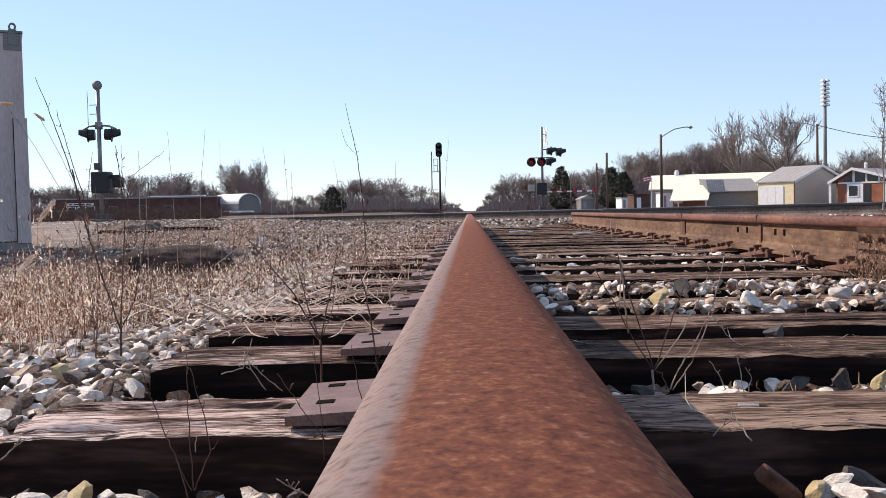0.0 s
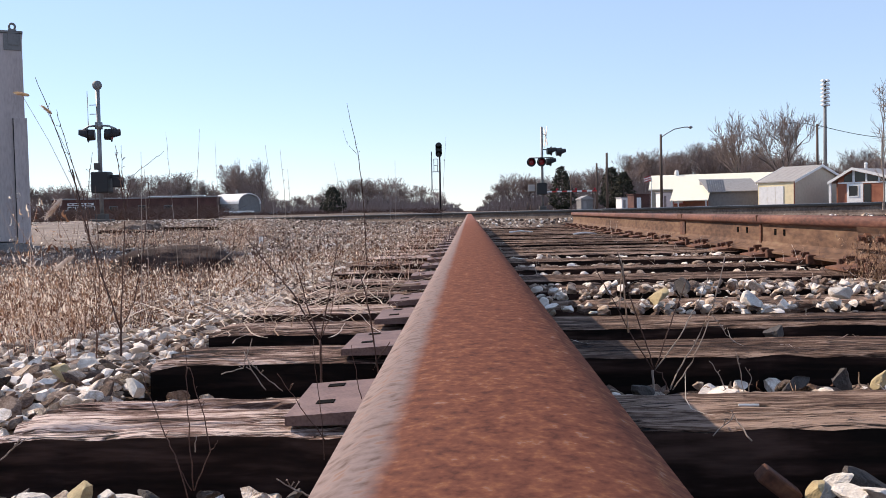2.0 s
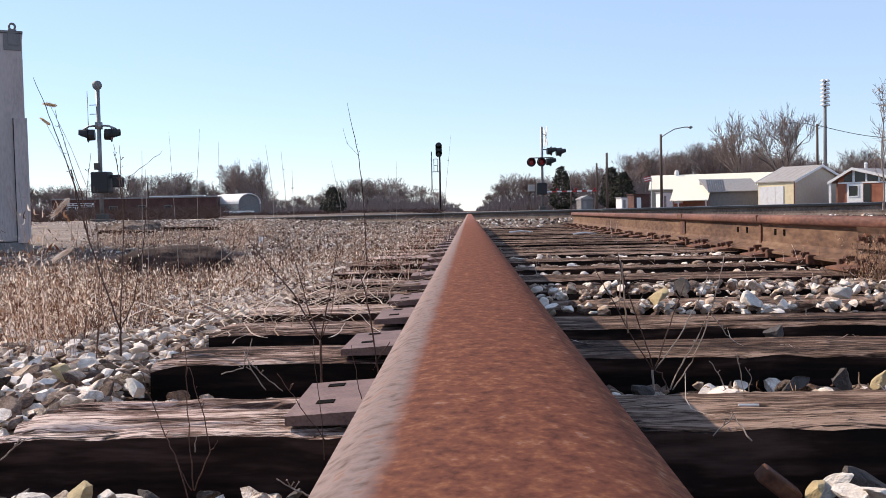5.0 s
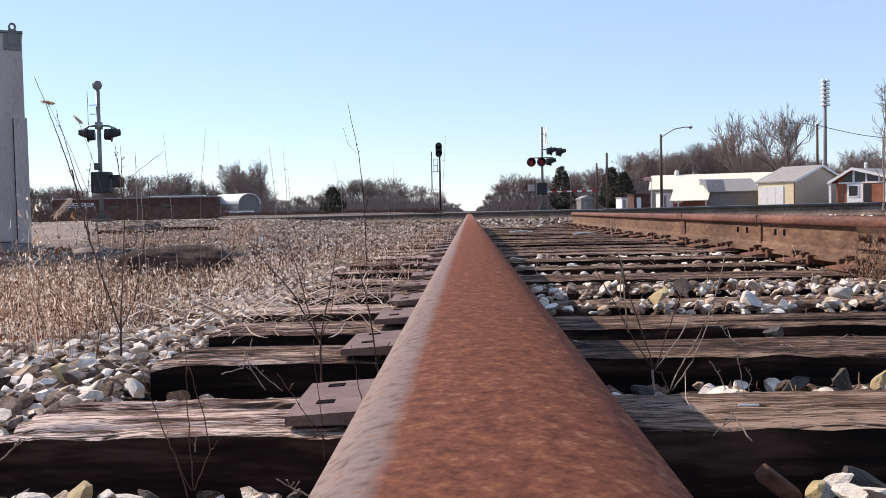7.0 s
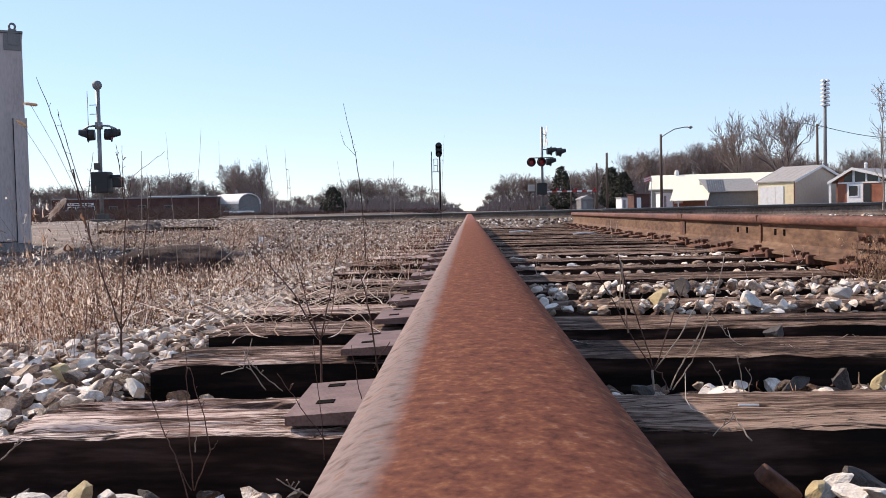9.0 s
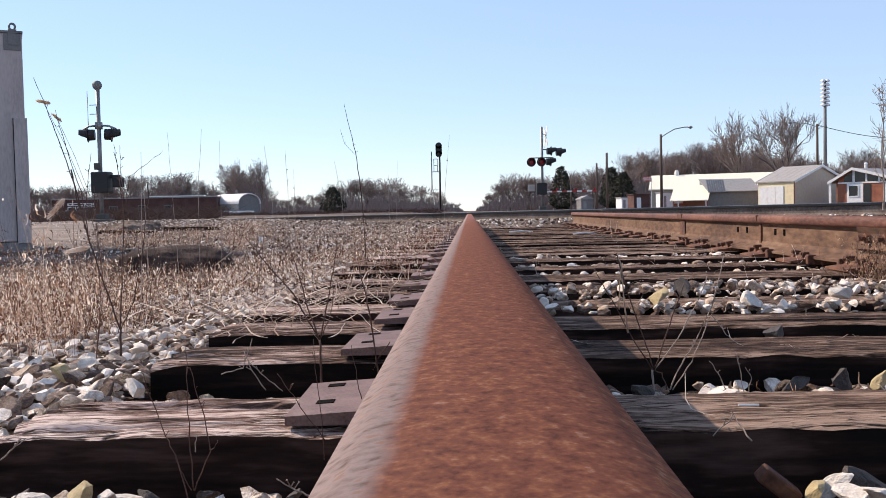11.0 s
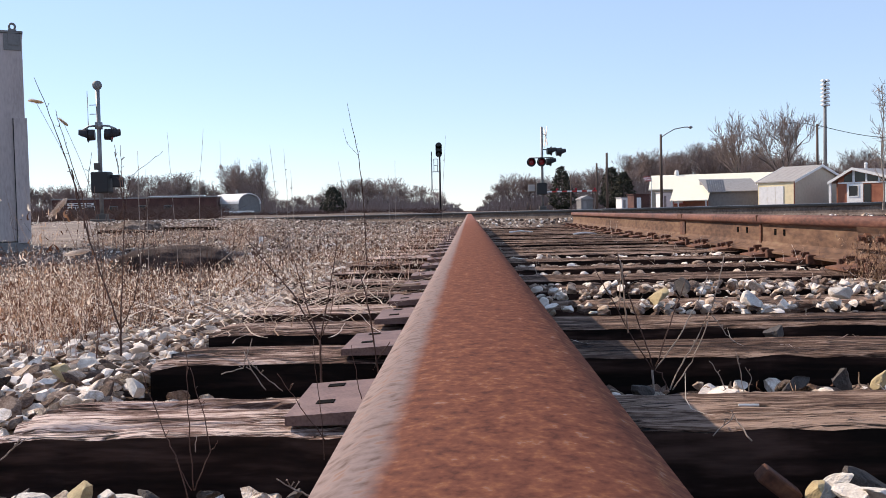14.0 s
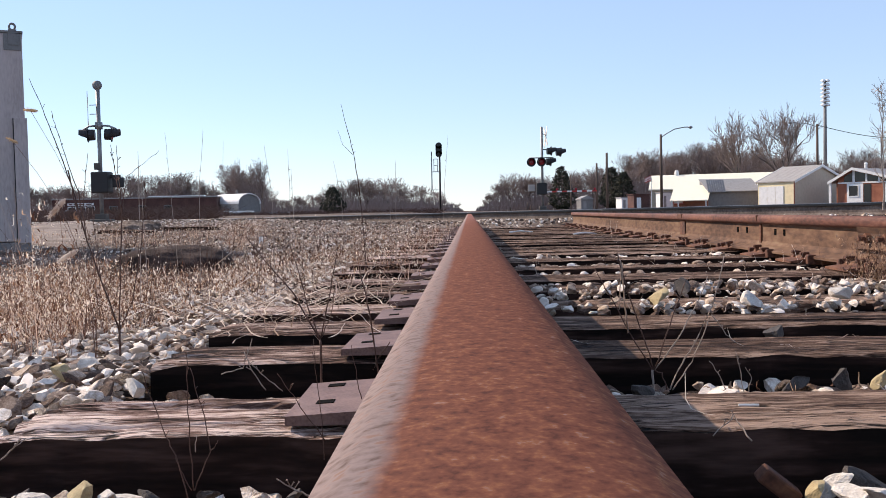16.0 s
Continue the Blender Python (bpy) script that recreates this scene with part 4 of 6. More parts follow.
def roof(parent, w, d, h, gable, material, along="x", over=0.3, thick=0.14, fascia=None):
    """Two sloping slabs, with standing seams."""
    for side in (-1, 1):
        bm = fresh()
        run = (d if along == "x" else w) / 2
        length = (w if along == "x" else d) + 2 * over
        slope = gable / run
        e = run + over
        def slab(bm, a, b, low, high):
            pts = [(0, gable + high), (e, gable - e * slope + high), (e, gable - e * slope + low), (0, gable + low)]
            vs = [[bm.verts.new((u, side * v, h + z) if along == "x" else (side * v, u, h + z)) for v, z in pts] for u in (a, b)]
            for i in range(4):
                bm.faces.new((vs[0][i], vs[0][(i + 1) % 4], vs[1][(i + 1) % 4], vs[1][i]))
            bm.faces.new(vs[0][::-1])
            bm.faces.new(vs[1])
            return bm

        s = part("roof_slope", slab(bm, -length / 2, length / 2, 0, thick), material, parent, "", False, Matrix.Translation((0, d / 2, 0)))
        if side == -1 or along == "y":
            me = mesh_of("roof_seam", slab(fresh(), -0.018, 0.018, thick + 0.002, thick + 0.016), material)
            for k in range(1, int(length / 0.75)):
                q = new("roof_seam", me)
                q.parent = s
                u = -length / 2 + k * 0.75
                q.matrix_basis = pose(u, 0, 0) if along == "x" else pose(0, u, 0)
        if fascia:
            for u in (-length / 2 - 0.04, length / 2):
                bm = slab(fresh(), u, u + 0.04, -0.14, thick + 0.05)
                part("fascia", bm, fascia, parent, "", False, Matrix.Translation((0, d / 2, 0)))


def panel(parent, name, x0, x1, z0, z1, material, y=-0.03, frame_mat=None, label=""):
    """A door or window on the front: pane set in a frame."""
    bm = fresh()
    box(bm, (x0, y, z0), (x1, y + 0.05, z1))
    p = part(name, bm, material, parent, label)
    if frame_mat:
        for a, b in (((x0 - 0.09, z0 - 0.09), (x0, z1 + 0.09)), ((x1, z0 - 0.09), (x1 + 0.09, z1 + 0.09)), ((x0, z1), (x1, z1 + 0.09)), ((x0, z0 - 0.09), (x1, z0))):
            bm = fresh()
            box(bm, (a[0], y - 0.03, a[1]), (b[0], y + 0.05, b[1]))
            part("frame", bm, frame_mat, p)
    return p


# long hall with a cream metal roof
h = house((34.139, 125.000, -0.071), -16, "long low hall with a cream metal roof")
walls(h, 19.5, 9, 2.5, TAN, 1.9)
roof(h, 19.5, 9, 2.5, 1.9, CREAM_ROOF)
bm = fresh()
lathe(bm, [(0.3, 0), (0.3, 0.5), (0.16, 0.8)], 10, pose(-6.6, 4.5, 4.4))
part("roof_vent", bm, WHITE, h)
# brick shop with a cream porch roof
h = house((26.383, 112.000, 0.188), -22, "brick shop front under a cream porch roof")
walls(h, 4.0, 5, 1.15, BRICK, 0)
bm = fresh()
box(bm, (-2.2, -1.4, 0), (2.2, 2.4, 0.1), 0, pose(0, 0, 1.42) @ pose(0, 0, 0, 29, 0, 0))
part("porch_roof", bm, CREAM_ROOF, h)
for x in (-2.05, -1.3, 1.9):
    bm = fresh()
    box(bm, (x, -1.25, 0), (x + 0.12, -1.13, 0.9))
    part("porch_post", bm, WHITE, h)
panel(h, "sign", -1.9, -0.9, 0.5, 1.0, WHITE, -0.05, RED, "small white sign with a red border")
# grey annex
h = house((31.592, 112.000, 0.208), 6, "grey metal annex with a lean-to roof")
walls(h, 6.4, 4, 1.75, GREY, 0)
bm = fresh()
box(bm, (-3.3, -0.35, 0.0), (3.3, 3.3, 0.1), 0, pose(0, 0, 1.9) @ pose(0, 0, 0, 25, 0, 0))
part("lean_roof", bm, LIGHT_ROOF, h, "pale metal lean-to roof")
for x in (-3.2, 3.0):
    bm = fresh()
    a, b = ([bm.verts.new((x + d, y, z)) for y, z in ((0, 1.75), (2.9, 1.75), (2.9, 3.2), (0, 1.88))] for d in (0, 0.2))
    bm.faces.new(a)
    bm.faces.new(b[::-1])
    for i in range(4):
        bm.faces.new((a[i], b[i], b[(i + 1) % 4], a[(i + 1) % 4]))
    part("gable_wall", bm, GREY, h)
# hip end of the shop's porch roof, its shade painted as dark grey sheets
bm = fresh()
for k in range(8):
    box(bm, (-3.35 + k * 0.27, -1.7, 0), (-3.35 + k * 0.27 + 0.22, 0.0, 0.05), 0, pose(0, 0.35, 3.2) @ pose(0, 0, 0, 62, 0, 0))
part("awning", bm, GREY_ROOF, h, "dark corrugated porch roof end with its shade in the colour")
# cream warehouse, a corner towards the line
h = house((35.886, 104.000, 0.067), 38, "cream metal warehouse with white sliding doors")
h.matrix_basis = h.matrix_basis @ Matrix.Translation((5.2, 0, 0))
# tan gable, cream left side: shade and sunlight put into the wall colours
walls(h, 10.4, 4.6, 2.65, TAN, 1.75, "y")
roof(h, 10.4, 4.6, 2.65, 1.75, LIGHT_ROOF, "y", 0.2, 0.12, WHITE)
bm = fresh()
box(bm, (-5.26, 0.0, 0.0), (-5.21, 4.6, 2.62))
part("siding", bm, CREAM, h, "cream metal siding in its sunlit tone")
for y in (1.3, 2.35, 3.4):
    bm = fresh()
    box(bm, (-5.32, y, 0.0), (-5.27, y + 1.0, 2.15))
    part("door", bm, WHITE, h, "white sliding door")
bm = fresh()
box(bm, (-5.34, -0.05, 0.0), (-5.16, 0.0, 2.65))
part("corner_trim", bm, BRICK, h)
# brick house with a glazed gable
h = house((40.74, 100.000, 0.029), -48, "orange brick house with white trim and glazed gable", "house")
SALT = [(-2.65, 2.25), (0.0, 3.70), (5.1, 2.35)]


def under_roof(x):
    return profile(SALT, x)


def across(name, x0, x1, y0, y1, z0, material, label="", drop=0.02, z1=None):
    """An upright slab under the uneven roof; its top follows the slope unless z1 is given."""
    bm = fresh()
    xs = sorted({x0, x1} | ({0.0} if x0 < 0 < x1 else set()))
    rim = [(x0, z0)] + [(x, z1 if z1 is not None else under_roof(x) - drop) for x in xs] + [(x1, z0)]
    a, b = ([bm.verts.new((x, y, z)) for x, z in rim] for y in (y0, y1))
    bm.faces.new(a)
    bm.faces.new(b[::-1])
    for i in range(len(rim)):
        k = (i + 1) % len(rim)
        bm.faces.new((a[i], b[i], b[k], a[k]))
    return part(name, bm, material, h, label)


across("front_wall", -1.75, 4.7, 0.0, 0.2, 0.0, BRICK)
across("back_wall", -2.2, 4.7, 8.8, 9.0, 0.0, BRICK)
across("side_wall", -2.2, -2.0, 0.6, 8.8, 0.0, BRICK)
across("side_wall", 4.5, 4.7, 0.2, 8.8, 0.0, BRICK)
for (xa, za), (xb, zb) in zip(SALT, SALT[1:]):
    for nm, y0, y1, lo, hi, m in (("roof_slope", -0.45, 9.4, 0.0, 0.12, GREY_ROOF), ("fascia", -0.50, -0.455, -0.12, 0.17, WHITE)):
        bm = fresh()
        a, b = ([bm.verts.new(q) for q in ((xa, y, za + lo), (xb, y, zb + lo), (xb, y, zb + hi), (xa, y, za + hi))] for y in (y0, y1))
        bm.faces.new(a)
        bm.faces.new(b[::-1])
        for i in range(4):
            bm.faces.new((a[i], b[i], b[(i + 1) % 4], a[(i + 1) % 4]))
        part(nm, bm, m, h)
across("porch_post", -2.55, -2.30, -0.42, -0.22, 0.0, WHITE, "white porch post")
across("beam", -1.75, 4.7, -0.05, -0.004, 2.16, WHITE, "white beam", z1=2.32)
for x0, x1 in ((-1.05, -0.12), (0.12, 1.25), (1.45, 2.6), (2.8, 3.9)):
    across("gable_window", x0, x1, -0.03, -0.004, 2.36, GLASS, "dark gable glazing", 0.22)
for x0, x1 in ((-0.12, 0.12), (1.25, 1.45), (2.6, 2.8)):
    across("mullion", x0, x1, -0.06, -0.004, 2.33, WHITE, "", 0.1)
panel(h, "panel", -0.75, 1.0, 0.0, 2.15, WHITE, -0.03, None, "white painted panel")
panel(h, "panel", 3.3, 4.7, 0.0, 2.15, WHITE, -0.03, None, "white painted panel")
panel(h, "window", -0.5, 0.45, 0.85, 1.9, GLASS, -0.06, WHITE)
panel(h, "door", 1.1, 1.8, 0.0, 2.05, GLASS, -0.04)
bm = fresh()
lathe(bm, [(0.16, 0), (0.16, 0.5), (0.22, 0.55), (0.1, 0.75)], 10, pose(0.1, 2.5, 3.7))
part("roof_vent", bm, WHITE, h)
# red shed, white shed, grey shed
for p, w, hh, m, lab in (((20.255, 110.000, 0.181), 1.9, 1.6, BRICK_DARK, "small red shed with a flat roof"), ((19.415, 116.000, 0.220), 1.1, 1.35, WHITE, "small white shed with a grey roof"), ((15.115, 120.000, 0.183), 1.5, 1.3, GREY, "small grey gabled shed behind the crossing gate"), ((24.836, 118.000, 0.250), 1.1, 1.9, WHITE, "narrow white kiosk beside the hall")):
    h = house(p, 8, lab, "shed")
    walls(h, w, 2.4, hh, m)
    bm = fresh()
    box(bm, (-w / 2 - 0.12, -0.15, hh), (w / 2 + 0.12, 2.5, hh + 0.1))
    if m is GREY:
        gable = [[bm.verts.new(v) for v in ((-w / 2 - 0.1, y, hh + 0.1), (w / 2 + 0.1, y, hh + 0.1), (0, y, hh + 0.5))] for y in (-0.12, 2.48)]
        bm.faces.new(gable[0])
        bm.faces.new(gable[1][::-1])
        for i in range(3):
            bm.faces.new((gable[0][i], gable[1][i], gable[1][(i + 1) % 3], gable[0][(i + 1) % 3]))
    part("roof", bm, GREY_ROOF if m is not BRICK_DARK else BRICK_DARK, h)
    panel(h, "door", -w * 0.32, -w * 0.05, 0, hh * 0.8, WHITE if m is BRICK_DARK else GREY_ROOF)
# western brick store and arched hut
h = house((-48.720, 135.000, 0.128), 6, "long dark brick store with a flat roof")
walls(h, 23.5, 10, 3.0, BRICK_DARK)
bm = fresh()
box(bm, (-11.9, -0.15, 3.0), (11.9, 10.2, 3.18))
part("roof", bm, GREY_ROOF, h)
bm = fresh()
box(bm, (2.0, -0.25, 3.18), (10.0, 1.0, 3.32))
part("roof_edge", bm, WHITE, h, "pale roof edge")
for x in (-9.5, -8.1, -6.8, -3.6, 0.5, 4.2):
    panel(h, "window", x, x + 1.0, 1.0, 1.9, GLASS, -0.03, WHITE if x < -6 else GREY)
panel(h, "sign", -9.6, -5.9, 2.15, 2.5, WHITE, -0.05)
for k, (x0, x1) in enumerate(((-9.4, -8.9), (-8.7, -8.0), (-7.8, -7.2), (-7.0, -6.2))):
    panel(h, "sign_bar", x0, x1, 2.24, 2.42, BRICK_DARK, -0.11)
h = thing("quonset_hut", Matrix.Translation((-35.1, 140.000, 0.093)) @ Matrix.Rotation(radians(-34), 4, "Z"), "white arched corrugated metal hut", "hut", "town buildings")
arc = [(-2.25, 0.0), (-2.25, 1.95)] + [(-math.cos(math.pi * k / 16) * 2.25, math.sin(math.pi * k / 16) * 1.5 + 2.0) for k in range(1, 16)] + [(2.25, 1.95), (2.25, 0.0)]


def hut_band(name, picks, x0, x1, material, label=""):
    """A stretch of the vault with its thickness."""
    bm = fresh()
    rows = [[bm.verts.new((x, arc[k][0] * q, arc[k][1] * (1 if k in (0, len(arc) - 1) else q))) for k in picks] for x in (x0, x1) for q in (1, 0.97)]
    for k in range(len(picks) - 1):
        for a, b in ((0, 2), (3, 1), (1, 0), (2, 3)):
            bm.faces.new((rows[a][k], rows[a][k + 1], rows[b][k + 1], rows[b][k]))
    part(name, bm, material, h, label)


hut_band("side_wall", [0, 1], -2.9, 2.9, LIGHT_ROOF, "pale grey metal side wall")
hut_band("side_wall", [len(arc) - 2, len(arc) - 1], -2.9, 2.9, LIGHT_ROOF, "pale grey metal side wall")
for k in range(8):
    hut_band("roof_sheet", list(range(1, len(arc) - 1)), -2.96 + k * 0.74, -2.96 + k * 0.74 + 0.735, WHITE)
for x in (-2.75, 2.6):
    bm = fresh()
    vs = [[bm.verts.new((x + d, a * 0.965, b * (1 if b == 0 else 0.965))) for a, b in arc] for d in (0, 0.12)]
    bm.faces.new(vs[0])
    bm.faces.new(vs[1][::-1])
    part("end_wall", bm, GREY, h)
bm = fresh()
lathe(bm, [(0.14, 0), (0.14, 0.35), (0.2, 0.4), (0.08, 0.55)], 10, pose(0.2, 0, 3.45))
part("roof_vent", bm, GREY, h)
for p, w, hh, m, lab in (((-28.519, 110.000, 0.043), 5.2, 0.55, WHITE, "pale flat trailer parked by the road"), ((-24.573, 112.000, -0.057), 5.5, 0.35, GREY, "low grey loading deck trailer"), ((-41.636, 95.000, 0.205), 3.2, 0.9, GREY_ROOF, "dark flatbed trailer parked")):
    h = thing("trailer", Matrix.Translation((p[0], p[1], 0.1)), lab, "trailer", "parked trailers")
    bm = fresh()
    box(bm, (-w / 2, 0, hh), (w / 2, 2, hh + 0.2), 0.03)
    part("deck", bm, m, h)
    for x in (-w * 0.33, w * 0.3):
        bm = fresh()
        lathe(bm, [(hh * 0.5, 0), (hh * 0.5, 0.25)], 14, pose(x, 0.1, hh * 0.5, 90, 0, 0))
        part("wheel", bm, DARK, h)

# flag on its pole
t = thing("flagpole", upright((19.044, 98.000, 0.284)), "thin white metal flagpole", "flagpole")
bm = fresh()
tube(bm, [(0, 0, 0), (0, 0, 3.3)], [0.05, 0.035], 8)
part("shaft", bm, WHITE, t)

# ---- instrument cabinet beside the line ----
t = thing("signal_cabinet", Matrix.Translation((-5.257, 11.000, -0.061)) @ Matrix.Rotation(radians(27), 4, "Z"), "pale grey metal signal equipment cabinet with lifting eye", "equipment cabinet")
H = 2.52
bm = fresh()
box(bm, (-2.4, 0, 0.06), (0, 1.5, H), 0.012)
part("body", bm, CABINET, t)
bm = fresh()
box(bm, (-2.42, -0.012, H), (0.012, 1.52, H + 0.03), 0.006)
part("roof_cap", bm, GREY, t)
bm = fresh()
box(bm, (-0.20, -0.010, H - 0.20), (-0.012, -0.001, H - 0.004), 0.002)
box(bm, (-0.15, -0.018, H - 0.14), (-0.04, -0.010, H - 0.004), 0.002)
part("lifting_plate", bm, GREY, t, "grey bolted lifting plate")
bm = fresh()
ring = [(-0.10 + 0.032 * math.cos(a), 0.0, H + 0.075 + 0.038 * math.sin(a)) for a in (2 * math.pi * k / 16 for k in range(17))]
tube(bm, ring, 0.013, 8)
box(bm, (-0.145, -0.012, H + 0.0), (-0.055, 0.012, H + 0.045))
part("lifting_eye", bm, GREY, t, "grey steel lifting eye")
bm = fresh()
box(bm, (-0.125, -0.05, 0.04), (0.022, -0.002, 1.52), 0.006)
part("corner_post", bm, CABINET, t, "proud lower corner post")
bm = fresh()
box(bm, (-0.135, -0.03, 0.04), (-0.126, -0.002, 1.52))
part("seam", bm, DARK, t)
bm = fresh()
box(bm, (-2.45, -0.04, -0.25), (0.02, 1.55, 0.05), 0.01)
part("footing", bm, GREY, t)
# pale gravel track towards the crossing
bm = fresh()
rows = 26
for k in range(rows + 1):
    y = 10.2 + k * 0.75
    xa, xb = -5.4 - 0.46 * (y - 10), -4.0 - 0.37 * (y - 10)
    for q in range(9):
        x = xa + (xb - xa) * q / 8 + 0.15 * noise.noise(Vector((y, q, 0)))
        bm.verts.new((x, y, ground_z(x, y) + 0.03 - 0.12 * max(0.0, 1 - min(q, 8 - q) / 2.0, 1 - k / 3.0, 1 - (rows - k) / 3.0)))
bm.verts.ensure_lookup_table()
for k in range(rows):
    for q in range(8):
        i = k * 9 + q
        bm.faces.new([bm.verts[j] for j in (i, i + 1, i + 10, i + 9)])
solid("gravel_track", bm, GRAVEL_ROAD, "pale compacted gravel track", "gravel track", kind="structure", smooth=True)


# rubble mound and discarded timbers short of the crossing signal
bm = fresh()
bmesh.ops.create_icosphere(bm, subdivisions=5, radius=1.0)
for v in bm.verts:
    k = 1 + 0.16 * noise.noise(v.co * 2.2) + 0.08 * noise.noise(v.co * 7)
    v.co = (v.co.x * 0.62 * k, v.co.y * 0.5 * k, v.co.z * 0.22 * k)
solid("rubble_mound", bm, SOIL, "low grey-brown mound of dirt and rubble", "mound", smooth=True, at=Matrix.Translation((-6.5, 18, ground_z(-6.5, 18) - 0.02)))
for x, y, turn, ln in ((-6.35, 17.2, -8, 1.1), (-5.45, 17.8, 12, 0.8), (-5.0, 17.3, -20, 0.6)):
    ob = new("discarded_tie", tie_mesh(int(ln * 20), ln))
    ob.matrix_basis = pose(x, y, ground_z(x, y) + 0.07, 0, 1.5, turn)
    tagged(ob, "broken dark wooden tie dumped on the dirt", "discarded tie", "discarded ties")


# dark heap of bare earth in the grass
DARK_EARTH = mat("dark_bare_earth", [(0.38, (0.022, 0.014, 0.012)), (0.5, (0.048, 0.031, 0.026)), (0.62, (0.085, 0.058, 0.048))], scale=9, fine=70, rough=0.95, bump=0.8, thickness=0.015, spec=0.15)
bm = fresh()
bmesh.ops.create_icosphere(bm, subdivisions=5, radius=1.0)
for v in bm.verts:
    k = 1 + 0.14 * noise.noise(v.co * 1.7 + Vector((3, 0, 0))) + 0.05 * noise.noise(v.co * 6)
    v.co = (v.co.x * 0.50 * k, v.co.y * 0.42 * k, math.copysign(abs(v.co.z) ** 0.7, v.co.z) * 0.20 * k)
solid("dirt_mound", bm, DARK_EARTH, "low rounded mound of dark brown earth in grass", "mound", smooth=True, at=Matrix.Translation((-2.27, 7.0, ground_z(-2.27, 7.0) - 0.01)))


# ---- dry vegetation ----
def blades(name, spots, material, label, category="dry grass", obj=True, wild=0.6):
    """Curved tapering leaves in one mesh: spots are (x, y, z, length, azimuth, lean, bend, width)."""
    vs, fs = [], []
    for x, y, z, length, az, lean, bend, w in spots:
        o = len(vs)
        p = Vector((x, y, z))
        side = Vector((-math.sin(az + 0.9), math.cos(az + 0.9), 0)) * w
        n = 5
        a = lean
        kink = random.Random(int((x * 7919 + y * 104729) * 1000))
        for k in range(n + 1):
            q = side * (1 - 0.75 * k / n)
            vs += [tuple(p - q), tuple(p + q)]
            d = Vector((math.cos(az) * math.sin(a), math.sin(az) * math.sin(a), math.cos(a)))
            p = p + d * (length / n)
            a += bend / n + kink.uniform(-wild, wild)
            az += kink.uniform(-0.6, 0.6)
        fs += [(o + 2 * k, o + 2 * k + 1, o + 2 * k + 3, o + 2 * k + 2) for k in range(n)]
    me = bpy.data.meshes.new(name)
    me.from_pydata(vs, [], fs)
    me.materials.append(material)
    if not obj:
        return me
    return tagged(new(name, me), label, category, kind="stuff")


rg = random.Random(31)


def near_floor(x, y):
    if x > -0.56 and y < 14:
        return -0.005 if on_tie(x, y, -0.02) else bed_height(x, y)
    return ground_z(x, y) + 0.01


def spot(x, y, l0, l1, lean, bend, w0, w1):
    return (x, y, near_floor(x, y) - 0.005, rg.uniform(l0, l1), rg.uniform(0, 6.3), rg.uniform(0, lean), rg.uniform(-0.2, bend), rg.uniform(w0, w1))


def clumpy(x, y, f, bias):
    return noise.noise(Vector((x * f, y * f, 17))) > rg.uniform(-0.5, 0.5) + bias


dense, weeds, field, stalks = [], [], [], []
while len(dense) < 11000:
    x, y = rg.uniform(-3.6, -0.62), 1.95 + 2.4 * rg.random() ** 1.2
    if y < 2.0 + 1.5 * ease(-1.15, -0.6, x) or not clumpy(x, y, 3.4, 0.12):
        continue
    tall = 0.86 + 0.6 * noise.noise(Vector((x * 2.1, y * 2.1, 61))) + 0.4 * ease(-0.34, -0.46, x / y)
    dense.append(spot(x, y, 0.05 * tall, 0.21 * tall, 1.5, 3.2, 0.0004, 0.0012))
while len(weeds) < 3000:
    x, y = rg.uniform(-1.5, -0.10), rg.uniform(2.3, 8.0)
    if x > -0.75 + 0.5 * ease(2.4, 5.0, y) and rg.random() < 0.75 or not clumpy(x, y, 2.6, 0.1):
        continue
    weeds.append(spot(x, y, 0.04, 0.15, 1.5, 3.0, 0.0007, 0.0020))
while len(field) < 6500:
    y = 4.5 + 13 * rg.random() ** 1.5
    x = rg.uniform(-0.52 * y, -0.25)
    if not clumpy(x, y, 0.9, 0.2) or main_off(x, y) > -0.5:
        continue
    field.append(spot(x, y, 0.03, 0.11, 1.3, 2.2, 0.0012, 0.0030))
while len(field) < 8000:
    y = rg.uniform(8, 22)
    x = rg.uniform(-0.27 * y, 0.0)
    if clumpy(x, y, 0.7, 0.1) and main_off(x, y) < -0.3:
        field.append(spot(x, y, 0.05, 0.18, 0.6, 1.0, 0.0014, 0.0034))
while len(stalks) < 800:
    y = 2.2 + 9 * rg.random() ** 1.6
    x = rg.uniform(-0.5 * y, -0.3)
    if rg.random() > 0.25 and not clumpy(x, y, 1.4, 0.0) or x > -0.8 and y < 3.0:
        continue
    stalks.append(spot(x, y, 0.08, 0.22, 0.9, 0.6, 0.0006, 0.0013))
blades("dry_grass", dense, STRAW, "dense tangled tan winter grass beside the track")
blades("dry_weeds", weeds, STRAW, "thin dry weeds among the tie ends")
while len(field) < 9500:
    y = rg.uniform(11.5, 21)
    x = rg.uniform(-0.40 * y, -0.22 * y)
    if clumpy(x, y, 0.6, 0.05):
        field.append(spot(x, y, 0.05, 0.2, 0.9, 1.5, 0.0018, 0.0044))
blades("field_grass", field, STRAW, "sparse dry grass on stony ground")
blades("weed_stalks", stalks, STEM, "thin dark upright weed stalks")
